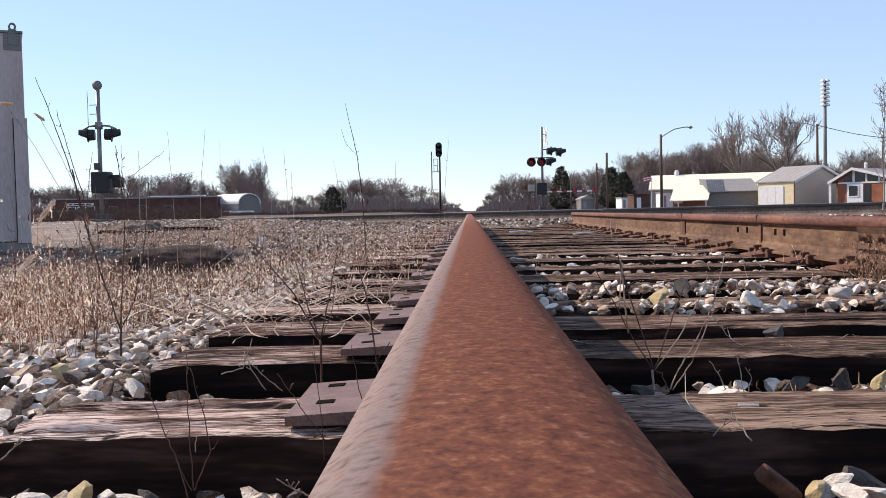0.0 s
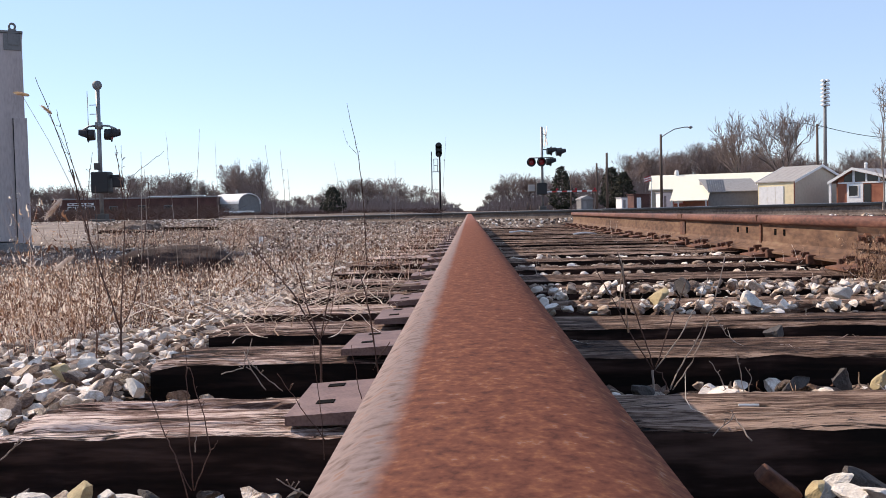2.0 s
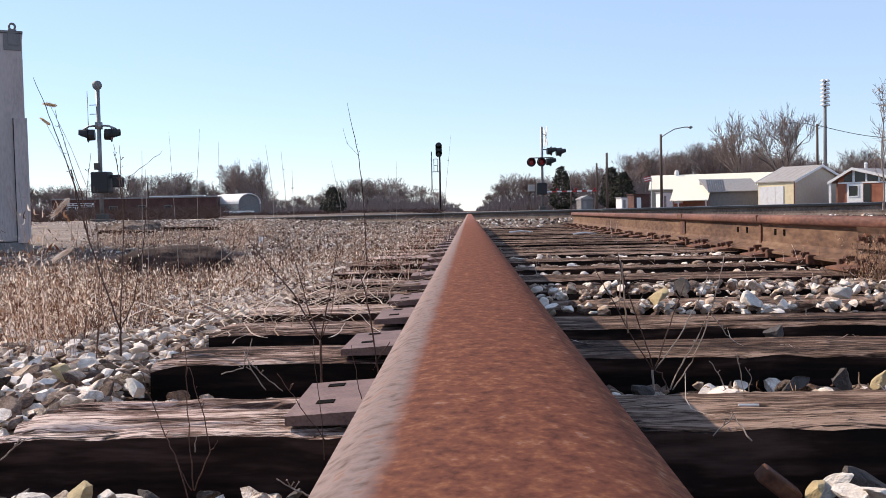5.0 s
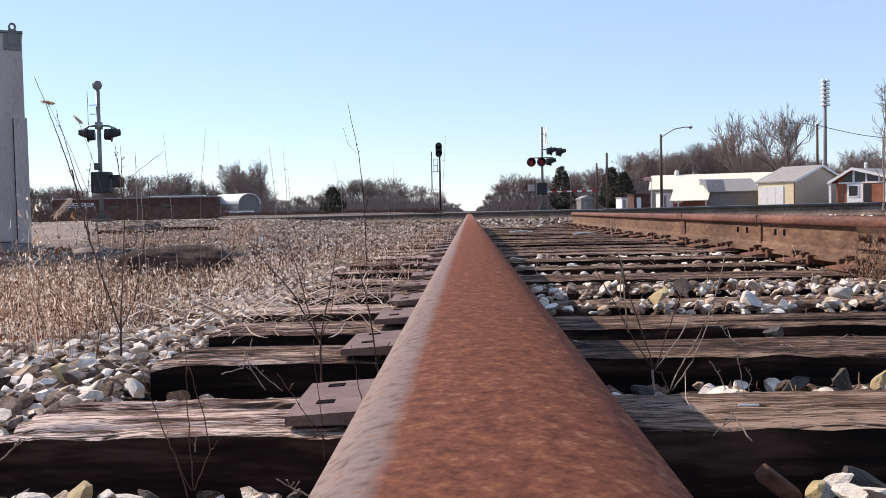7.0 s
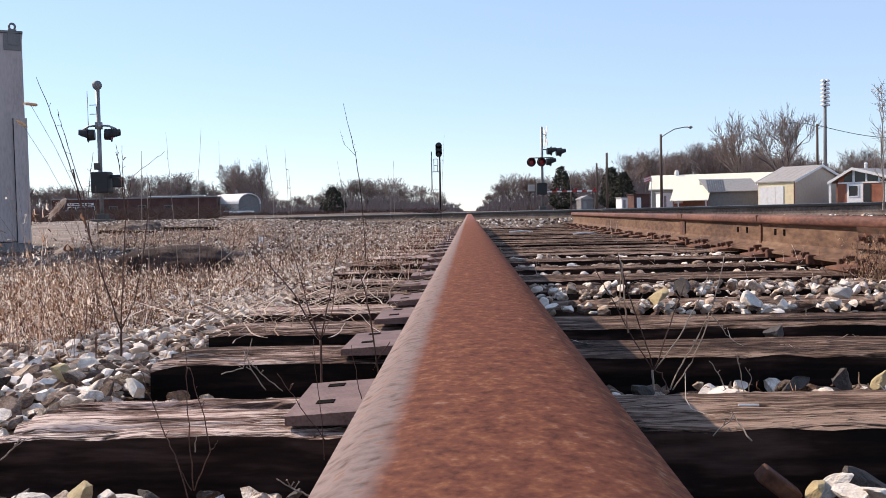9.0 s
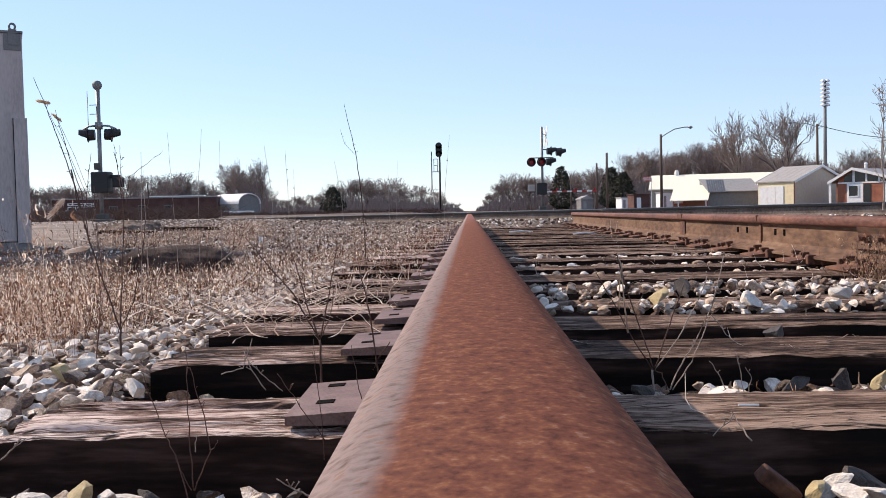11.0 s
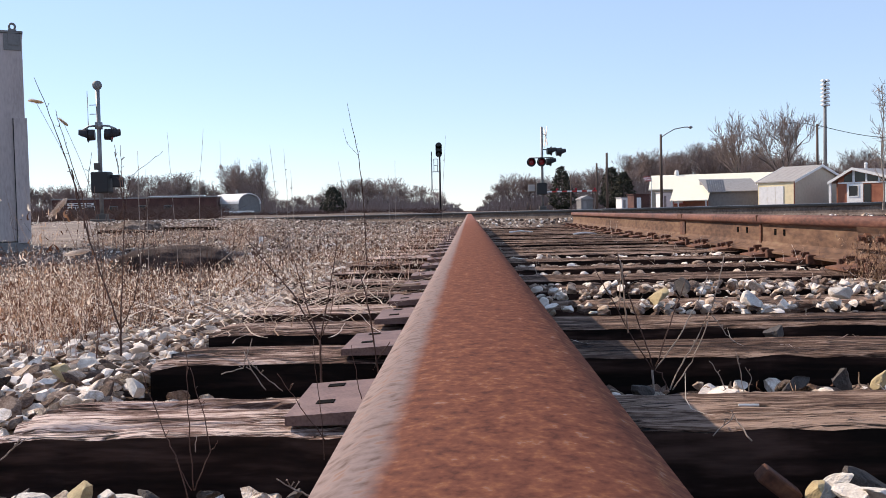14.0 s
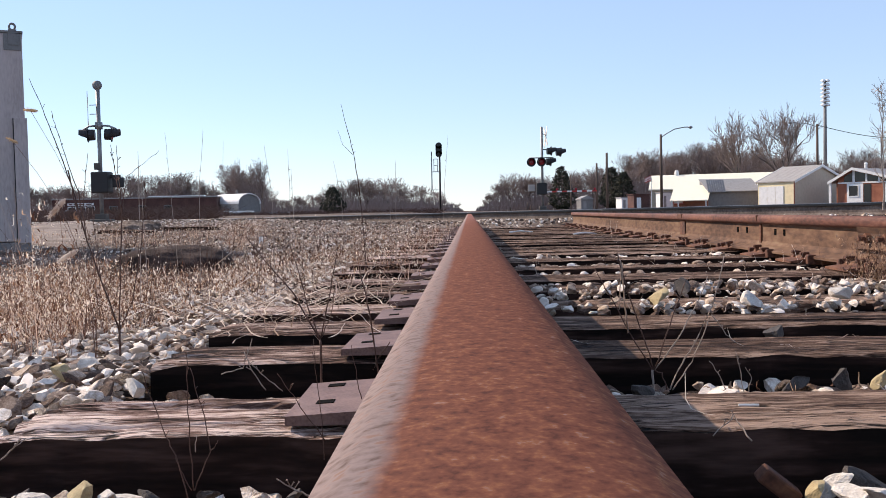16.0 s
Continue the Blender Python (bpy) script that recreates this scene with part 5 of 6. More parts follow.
# curled pale husks on the grass tops
husks = []
for x, y, z, ln, az, le, be, w in rg.choices(dense, k=46000) + rg.choices(field, k=8000) + rg.choices(weeds, k=7500):
    far = 1 + 0.10 * max(0.0, y - 3)
    husks.append((x + rg.uniform(-0.06, 0.06), y + rg.uniform(-0.06, 0.06), z + ln * rg.uniform(0.0, 1.0), rg.uniform(0.007, 0.021) * far, rg.uniform(0, 6.3), rg.uniform(0.1, 2.8), rg.uniform(-4, 4), rg.uniform(0.0011, 0.0038) * far))
HUSK = mat("curled_dry_leaf", [(0.24, (0.085, 0.036, 0.021)), (0.44, (0.29, 0.155, 0.090)), (0.58, (0.55, 0.38, 0.26)), (0.70, (0.92, 0.81, 0.68))], scale=9, fine=40, rough=0.7, bump=0.1, per_island=0.8, spec=0.25)
thin(HUSK)
blades("husks", husks, HUSK, "pale curled seed husks on dry grass")
# long bleached straws lying over the tie ends
straws = []
while len(straws) < 300:
    x, y = rg.gauss(-0.48, 0.2), rg.gauss(2.6, 0.42)
    if x > -0.12 or y < 1.9:
        continue
    straws.append((x, y, max(near_floor(x, y), -0.03) + rg.uniform(0, 0.035), rg.uniform(0.06, 0.26), rg.uniform(0, 6.3), rg.uniform(1.1, 1.6), rg.uniform(-0.5, 0.6), rg.uniform(0.0014, 0.0034)))
blades("loose_straw", straws, PALE_STRAW, "bleached straw lying over the tie ends", "straw", True, 0.12)
litter = []
while len(litter) < 420:
    x, y = rg.uniform(0.1, 2.2), rg.uniform(1.0, 7)
    litter.append((x, y, near_floor(x, y) + 0.012, rg.uniform(0.02, 0.09), rg.uniform(0, 6.3), rg.uniform(1.2, 1.6), rg.uniform(-0.3, 0.6), rg.uniform(0.0006, 0.0016)))
blades("straw_litter", litter, PALE_STRAW, "bits of straw between ties and stones", "straw")
# brush against the second rail
brush, pods = [], []
for _ in range(300):
    x, y = rg.gauss(1.36, 0.06), rg.gauss(3.02, 0.13)
    brush.append((x, y, -0.04, rg.uniform(0.06, 0.20), rg.uniform(0, 6.3), rg.uniform(0, 0.7), rg.uniform(-0.3, 0.8), rg.uniform(0.0007, 0.0016)))
    for _ in range(6):
        pods.append((x + rg.uniform(-0.05, 0.05), y + rg.uniform(-0.05, 0.05), rg.uniform(-0.03, 0.13), rg.uniform(0.006, 0.014), rg.uniform(0, 6.3), rg.uniform(0, 2), rg.uniform(-2, 2), rg.uniform(0.001, 0.003)))
RUSSET = mat("russet_dead_weed", [(0.3, (0.07, 0.032, 0.02)), (0.5, (0.19, 0.095, 0.055)), (0.7, (0.42, 0.29, 0.19))], scale=9, fine=40, rough=0.8, bump=0.1, per_island=0.6)
blades("dead_brush", brush, RUSSET, "russet dead brush against the rusty rail", "brush")
blades("dead_brush", pods, RUSSET, "russet seed pods of dead brush", "brush")


edge = []
for _ in range(70):
    y = rg.uniform(3.6, 10)
    x = rg.uniform(1.12, 1.43)
    edge.append((x, y, near_floor(x, y), rg.uniform(0.04, 0.16), rg.uniform(0, 6.3), rg.uniform(0.3, 1.5), rg.uniform(-0.5, 1.5), rg.uniform(0.0009, 0.0022)))
blades("rail_side_weeds", edge, PALE_STRAW, "dry weeds along the foot of the rail", "weeds")
leaves = []
for _ in range(90):
    x, y = rg.uniform(0.35, 1.1), rg.gauss(1.42, 0.03)
    leaves.append((x, y, -0.048 + rg.uniform(-0.01, 0.012), rg.uniform(0.01, 0.028), rg.uniform(0, 6.3), rg.uniform(0.8, 1.7), rg.uniform(-1.5, 1.5), rg.uniform(0.0015, 0.004)))
blades("dead_leaves", leaves, RUSSET, "curled brown leaves caught between ties", "leaves")


class Plant:
    """A weed standing on one base, made of bent stems."""

    def __init__(self, base, label, material=STEM, group="tall weeds", name="weed", category="weed"):
        self.base = Vector(base)
        self.ob = thing(name, Matrix.Translation(self.base), label, category, group)
        self.material = material

    def stem(self, pts, r0=0.002, r1=0.0008, knots=0, material=None):
        r0, r1 = r0 * 0.6, r1 * 0.62
        pts = [Vector(p) - self.base for p in pts]
        out = []
        for a, b in zip(pts, pts[1:]):
            for k in range(4):
                q = a.lerp(b, k / 4)
                out.append(q + Vector((rg.uniform(-1, 1), rg.uniform(-1, 1), rg.uniform(-1, 1))) * 0.0012 * (1 if k else 0))
        out.append(pts[-1])
        n = len(out)
        bm = fresh()
        tube(bm, out, [r0 + (r1 - r0) * k / (n - 1) for k in range(n)], 6)
        for _ in range(knots):
            k = rg.randrange(n // 2, n - 2)
            d = Vector((rg.uniform(-1, 1), rg.uniform(-0.5, 0.5), rg.uniform(0.2, 1.4))).normalized() * rg.uniform(0.003, 0.008)
            tube(bm, [out[k], out[k] + d, out[k] + d * 1.25], [r1, r1 * 0.9, r1 * 2.2], 4)
        part("stem", bm, material or self.material, self.ob, smooth=True)
        return self


def foot(p, z=None):
    x, y = p[0], p[1]
    return (x, y, (near_floor(x, y) if z is None else z) - 0.01)


# tall single stem
A = Plant(foot((-0.399, 3.600, 0.043)), "tall thin dark weed stem rising above the grass")
A.stem([foot((-0.399, 3.600, 0.043)), (-0.406, 3.600, 0.196), (-0.415, 3.600, 0.349), (-0.429, 3.600, 0.480), (-0.453, 3.600, 0.590), (-0.468, 3.600, 0.670)], 0.0042, 0.0012, 6)
A.stem([(-0.430, 3.600, 0.470), (-0.470, 3.600, 0.514), (-0.486, 3.600, 0.573)], 0.0013, 0.0008, 2)
# branching weed on the shoulder
C = Plant(foot((-0.691, 1.800, -0.091)), "branching dark weed with bare stems on the ballast shoulder")
C.stem([foot((-0.691, 1.800, -0.091)), (-0.689, 1.800, -0.035), (-0.686, 1.800, 0.026)], 0.0042, 0.0036)
C.stem([(-0.686, 1.800, 0.026), (-0.720, 1.800, 0.132), (-0.740, 1.800, 0.199), (-0.766, 1.800, 0.315), (-0.794, 1.800, 0.404), (-0.814, 1.800, 0.464), (-0.837, 1.800, 0.523)], 0.0028, 0.0008, 3)
C.stem([(-0.742, 1.800, 0.205), (-0.752, 1.800, 0.299), (-0.770, 1.800, 0.354), (-0.790, 1.800, 0.426), (-0.797, 1.800, 0.459)], 0.0018, 0.0007, 6)
C.stem([(-0.740, 1.800, 0.199), (-0.760, 1.800, 0.277), (-0.766, 1.800, 0.315), (-0.771, 1.800, 0.343)], 0.0022, 0.0024)
C.stem([(-0.686, 1.800, 0.026), (-0.679, 1.800, 0.143), (-0.670, 1.800, 0.253), (-0.679, 1.800, 0.341), (-0.685, 1.800, 0.389)], 0.0026, 0.0008, 9)
C.stem([(-0.670, 1.800, 0.253), (-0.656, 1.800, 0.327), (-0.621, 1.800, 0.350), (-0.590, 1.800, 0.374)], 0.0011, 0.0006, 1)
C.stem([(-0.669, 1.800, 0.264), (-0.673, 1.800, 0.330), (-0.673, 1.800, 0.387)], 0.0014, 0.0007, 5)
C.stem([(-0.686, 1.800, 0.026), (-0.658, 1.800, 0.081), (-0.642, 1.800, 0.153), (-0.630, 1.800, 0.230), (-0.620, 1.800, 0.290), (-0.623, 1.800, 0.318)], 0.0022, 0.0009, 4)
C.stem([(-0.750, 1.800, 0.227), (-0.742, 1.800, 0.298), (-0.730, 1.800, 0.375)], 0.0014, 0.0007, 5)
C.stem([(-0.716, 1.800, 0.116), (-0.726, 1.800, 0.232), (-0.727, 1.800, 0.309)], 0.0013, 0.0007, 4)
# weed between the first ties
D = Plant(foot((-0.241, 1.480, -0.050), -0.07), "forked dark weed growing between ties")
D.stem([foot((-0.241, 1.480, -0.050), -0.07), (-0.242, 1.480, 0.000), (-0.243, 1.480, 0.044)], 0.0034, 0.0030)
D.stem([(-0.243, 1.480, 0.044), (-0.283, 1.480, 0.119), (-0.322, 1.480, 0.165), (-0.357, 1.480, 0.211)], 0.0024, 0.0012, 2)
D.stem([(-0.243, 1.480, 0.044), (-0.261, 1.480, 0.096), (-0.275, 1.480, 0.155), (-0.288, 1.480, 0.201)], 0.0022, 0.001, 2)
D.stem([(-0.243, 1.480, 0.044), (-0.231, 1.480, 0.095), (-0.218, 1.480, 0.154), (-0.210, 1.480, 0.199)], 0.0022, 0.001, 2)
D.stem([(-0.243, 1.480, 0.044), (-0.225, 1.480, 0.082), (-0.217, 1.480, 0.127)], 0.0018, 0.0009, 2)
E_ = Plant(foot((-0.141, 1.450, 0.012), -0.05), "straight dark stick leaning by a tie plate")
E_.stem([foot((-0.141, 1.450, 0.012), -0.05), (-0.158, 1.450, 0.084), (-0.173, 1.450, 0.157)], 0.0026, 0.0016)
E_.stem([(-0.128, 1.450, 0.043), (-0.145, 1.450, 0.020), (-0.156, 1.450, -0.001)], 0.0016, 0.0008)
# stalks before the first tie
Fp = Plant(foot((-0.296, 0.960, -0.044), -0.06), "cluster of thin brown stalks before the first tie")
Fp.stem([foot((-0.296, 0.960, -0.044), -0.06), (-0.313, 0.960, -0.004), (-0.323, 0.960, 0.016), (-0.340, 0.960, 0.063), (-0.347, 0.960, 0.086)], 0.0013, 0.0006, 2)
Fp.stem([(-0.295, 0.960, -0.042), (-0.298, 0.960, 0.016), (-0.298, 0.960, 0.065), (-0.298, 0.960, 0.118)], 0.0012, 0.0006, 2)
Fp.stem([(-0.294, 0.960, -0.042), (-0.276, 0.960, -0.001), (-0.281, 0.960, 0.036), (-0.290, 0.960, 0.065), (-0.295, 0.960, 0.088)], 0.0012, 0.0006, 3)
Fp.stem([(-0.297, 0.960, -0.042), (-0.309, 0.960, -0.019), (-0.314, 0.960, -0.001)], 0.0011, 0.0006)
Fp.stem([(-0.276, 0.960, -0.001), (-0.271, 0.960, 0.005), (-0.268, 0.960, 0.011)], 0.0010, 0.0006)
Fp.stem([(-0.292, 0.960, -0.001), (-0.290, 0.960, 0.017)], 0.0011, 0.0006, 0, GREY_STEM)
F2 = Plant(foot((-0.168, 1.030, -0.008), -0.02), "thin dark stalk over a tie plate")
F2.stem([foot((-0.168, 1.030, -0.008), -0.02), (-0.171, 1.030, 0.030), (-0.174, 1.030, 0.062), (-0.176, 1.030, 0.106)], 0.0010, 0.0005, 1)
F2.stem([(-0.167, 1.030, -0.007), (-0.185, 1.030, 0.018), (-0.200, 1.030, 0.043), (-0.218, 1.030, 0.068)], 0.0011, 0.0006, 3)
F2.stem([(-0.124, 1.030, 0.038), (-0.129, 1.030, 0.061), (-0.134, 1.030, 0.099)], 0.0010, 0.0005)
# weed on the far side of the rail
G_ = Plant(foot((0.283, 1.460, -0.055), -0.06), "dry forked weed between ties with pale broken stems", STEM)
G_.stem([foot((0.283, 1.460, -0.055), -0.06), (0.283, 1.460, -0.032), (0.282, 1.460, -0.010)], 0.0030, 0.0028, 0, GREY_STEM)
G_.stem([(0.282, 1.460, -0.010), (0.248, 1.460, 0.048), (0.218, 1.460, 0.107), (0.194, 1.460, 0.151)], 0.0018, 0.0012, 1)
G_.stem([(0.284, 1.460, -0.010), (0.270, 1.460, 0.039), (0.246, 1.460, 0.111), (0.234, 1.460, 0.155), (0.229, 1.460, 0.175)], 0.0018, 0.0016, 2)
G_.stem([(0.245, 1.460, 0.049), (0.240, 1.460, 0.093), (0.237, 1.460, 0.148), (0.231, 1.460, 0.173)], 0.0024, 0.0016, 2, PALE_STRAW)
G_.stem([(0.232, 1.460, 0.086), (0.234, 1.460, 0.129), (0.238, 1.460, 0.159)], 0.0018, 0.0012, 1, PALE_STRAW)
G_.stem([(0.285, 1.460, -0.010), (0.311, 1.460, 0.062), (0.325, 1.460, 0.100), (0.337, 1.460, 0.132)], 0.0019, 0.0012, 3)
G_.stem([(0.285, 1.460, -0.010), (0.322, 1.460, 0.038), (0.356, 1.460, 0.100), (0.369, 1.460, 0.135)], 0.0018, 0.0011, 2, GREY_STEM)
G_.stem([(0.309, 1.460, -0.042), (0.322, 1.460, -0.011), (0.347, 1.460, 0.029), (0.377, 1.460, 0.090), (0.395, 1.460, 0.167)], 0.0020, 0.0012, 4, GREY_STEM)
G_.stem([(0.313, 1.460, -0.042), (0.344, 1.460, 0.002), (0.366, 1.460, 0.055), (0.375, 1.460, 0.075), (0.397, 1.460, 0.043), (0.414, 1.460, 0.030)], 0.0016, 0.0009, 3, GREY_STEM)
G_.stem([(0.304, 1.460, -0.042), (0.297, 1.460, -0.015), (0.284, 1.460, -0.010)], 0.0018, 0.0014)
K = Plant(foot((0.415, 1.420, -0.044), -0.06), "small broken weed stems between ties", GREY_STEM)
K.stem([foot((0.415, 1.420, -0.044), -0.06), (0.408, 1.420, -0.010), (0.400, 1.420, 0.023)], 0.0013, 0.0008, 2)
K.stem([(0.385, 1.420, -0.035), (0.373, 1.420, -0.009), (0.360, 1.420, 0.009)], 0.0014, 0.0009, 1)
K.stem([(0.417, 1.420, -0.043), (0.424, 1.420, -0.018), (0.414, 1.420, -0.001)], 0.0012, 0.0008, 1)
for a, b, c, lab in (((-0.515, 0.980, -0.014), (-0.496, 0.980, -0.000), (-0.481, 0.980, 0.011), "pale broken twig leaning on the tie"), ((-0.167, 0.940, -0.043), (-0.185, 0.940, -0.036), (-0.203, 0.940, -0.025), "pale straw beside the rail"), ((-0.319, 1.420, -0.024), (-0.340, 1.420, 0.007), (-0.351, 1.420, 0.037), "curled brown weed before a tie"), ((-0.293, 1.420, -0.026), (-0.319, 1.420, -0.004), (-0.344, 1.420, 0.021), "curled brown weed before a tie"), ((-0.409, 1.500, -0.012), (-0.373, 1.500, -0.003), (-0.357, 1.500, 0.045), "curled brown weed before a tie"), ((0.298, 1.000, -0.008), (0.288, 1.030, 0.013), (0.257, 1.000, -0.002), "bent pale stalk on the tie")):
    p = Plant(a, lab, GREY_STEM)
    p.stem([a, b, c], 0.0016, 0.0010, 3)
bm = fresh()
box(bm, (-0.024, -0.024, -0.1), (0.024, 0.024, 0.09), 0.006)
m_at = (-2.699, 12.000, -0.035)
solid("marker_post", bm, WHITE, "short white marker post in the ballast", "post", at=Matrix.Translation((m_at[0], m_at[1], ground_z(m_at[0], m_at[1]))))
# slender seed stems above the grass
SLENDER = []
for a, b, c in (((-1.255, 4.000, 0.135), (-1.286, 4.000, 0.380), (-1.300, 4.000, 0.611)), ((-1.113, 3.800, 0.115), (-1.105, 3.800, 0.370), (-1.083, 3.800, 0.605)), ((-1.234, 4.600, 0.086), (-1.231, 4.600, 0.366), (-1.229, 4.600, 0.618)), ((-0.716, 3.400, 0.123), (-0.716, 3.400, 0.320), (-0.738, 3.400, 0.500)), ((-0.766, 3.900, 0.104), (-0.762, 3.900, 0.342), (-0.771, 3.900, 0.519)), ((-0.735, 3.900, 0.104), (-0.740, 3.900, 0.270), (-0.745, 3.900, 0.436)), ((-0.582, 4.400, 0.080), (-0.598, 4.400, 0.295), (-0.630, 4.400, 0.495)), ((-0.330, 4.200, 0.083), (-0.330, 4.200, 0.287), (-0.326, 4.200, 0.478)), ((-0.384, 4.600, 0.068), (-0.392, 4.600, 0.208), (-0.394, 4.600, 0.361)), ((-0.149, 5.000, 0.093), (-0.131, 5.000, 0.380), (-0.107, 5.000, 0.651)), ((-1.115, 3.200, 0.140), (-1.120, 3.200, 0.335), (-1.121, 3.200, 0.413)), ((-0.933, 2.600, 0.160), (-0.924, 2.600, 0.335), (-0.922, 2.600, 0.433))):
    p = Plant(foot(a), "slender dry seed stem in the grass", GREY_STEM, "slender seed stems", "seed_stem", "seed stem")
    p.stem([foot(a), b, c], 0.0020, 0.0009, 8)
    SLENDER.append(p)
# dark stems low in the field
for k in range(60):
    y = rg.uniform(2.6, 6.5)
    x = -y * rg.uniform(0.10, 0.42) - 0.15
    h = rg.uniform(0.18, 0.36)
    p = Plant(foot((x, y, 0)), "short dark forked weed in dry grass", STEM, "short dark weeds")
    z = p.base.z
    dx = rg.uniform(-0.06, 0.05)
    p.stem([p.base, (x + dx * 0.4, y, z + h * 0.5), (x + dx, y + 0.02, z + h)], 0.0022, 0.0008, 5)
    p.stem([(x + dx * 0.3, y, z + h * 0.4), (x + dx * 0.3 + rg.uniform(-0.07, 0.07), y, z + h * 0.85)], 0.0013, 0.0007, 3)
# pale arching straws
for pts in (((-0.638, 2.200, 0.032), (-0.558, 2.200, -0.007), (-0.478, 2.200, -0.053)), ((-0.360, 4.200, 0.135), (-0.232, 4.200, 0.119), (-0.107, 4.200, 0.015)), ((-0.505, 3.000, 0.058), (-0.350, 3.000, 0.092), (-0.259, 3.000, 0.071)), ((-0.482, 2.900, 0.050), (-0.337, 2.900, 0.162), (-0.194, 2.900, 0.229)), ((-0.897, 2.600, 0.047), (-0.863, 2.600, -0.001), (-0.836, 2.600, -0.042)), ((-0.334, 2.400, 0.038), (-0.223, 2.400, 0.054), (-0.128, 2.400, 0.061)), ((-0.638, 2.200, 0.035), (-0.584, 2.200, 0.007), (-0.525, 2.200, -0.035)),
            ((-0.532, 3.0, 0.076), (-0.403, 3.0, 0.081), (-0.297, 3.0, 0.075), (-0.252, 3.0, 0.044)), ((-0.114, 3.4, 0.056), (-0.189, 3.4, 0.126), (-0.274, 3.4, 0.154)), ((-0.098, 3.8, 0.072), (-0.135, 3.8, 0.115), (-0.187, 3.8, 0.15)),
            ((-0.22, 3.3, -0.007), (-0.268, 3.3, 0.098), (-0.287, 3.3, 0.173)), ((-0.511, 3.1, 0.05), (-0.352, 3.1, 0.148), (-0.178, 3.1, 0.23)), ((-0.561, 2.8, 0.067), (-0.61, 2.8, 0.093), (-0.674, 2.8, 0.105)),
            ((-0.452, 2.5, 0.013), (-0.502, 2.5, 0.045), (-0.555, 2.5, 0.078)), ((-0.603, 2.6, -0.014), (-0.582, 2.6, 0.038), (-0.571, 2.6, 0.064)), ((-0.408, 2.1, -0.003), (-0.399, 2.1, 0.029), (-0.39, 2.1, 0.061)),
            ((-0.392, 2.9, -0.005), (-0.289, 2.9, 0.008), (-0.157, 2.9, 0.02)), ((-0.362, 2.5, -0.033), (-0.35, 2.5, 0.03), (-0.362, 2.5, 0.074)), ((-0.551, 2.3, 0.01), (-0.562, 2.3, 0.04), (-0.59, 2.3, 0.064)), ((-0.967, 3.5, 0.059), (-0.876, 3.5, 0.128), (-0.785, 3.5, 0.197))):
    q = [Vector(v) for v in pts]
    p = Plant(foot(q[0], max(q[0].z - 0.02, -0.1)), "long pale straw arching over dry grass", PALE_STRAW, "pale straws", "straw_stalk", "straw")
    p.stem([p.base] + q, 0.0030, 0.0021)


def foxtail(base, tip, size, droop, label, material=SEED):
    """A grass stem that arches over into a bristly seed head."""
    base, tip = Vector(base), Vector(tip)
    t = thing("foxtail", Matrix.Translation(base), label, "foxtail grass", "foxtails")
    d = tip - base
    bow = Vector((0.10, 0, 0.06)) * d.length
    pts = [d * k + bow * math.sin(math.pi * k) * (1 - 0.3 * k) for k in (0, 0.2, 0.4, 0.6, 0.8, 0.93, 1.0)]
    bm = fresh()
    tube(bm, pts, [0.0009, 0.0008, 0.0006, 0.0005, 0.0004, 0.0004, 0.0004], 5)
    part("stem", bm, STRAW, t)
    bm = fresh()
    a = pts[-1]
    ax = Vector(droop).normalized()
    m = Matrix.Translation(a - ax * size * 0.5) @ ax.to_track_quat("Z", "Y").to_matrix().to_4x4()
    lathe(bm, [(size * 0.03, 0), (size * 0.085, size * 0.15), (size * 0.10, size * 0.4), (size * 0.08, size * 0.75), (size * 0.02, size)], 8, m)
    rng = random.Random(int(size * 1e5))
    for _ in range(130):
        h, q = rng.random() * 0.95, rng.uniform(0, 6.3)
        r = size * 0.08
        c = Vector((r * math.cos(q), r * math.sin(q), h * size))
        o = Vector((math.cos(q) * rng.uniform(0.5, 1), math.sin(q) * rng.uniform(0.5, 1), rng.uniform(0.5, 1.2))) * size * rng.uniform(0.08, 0.17)
        w = Vector((-math.sin(q), math.cos(q), 0)) * size * 0.012
        bm.faces.new([bm.verts.new(m @ v) for v in (c - w, c + w, c + o)])
    part("seed_head", bm, material, t, "tan bristly seed head")
    return t


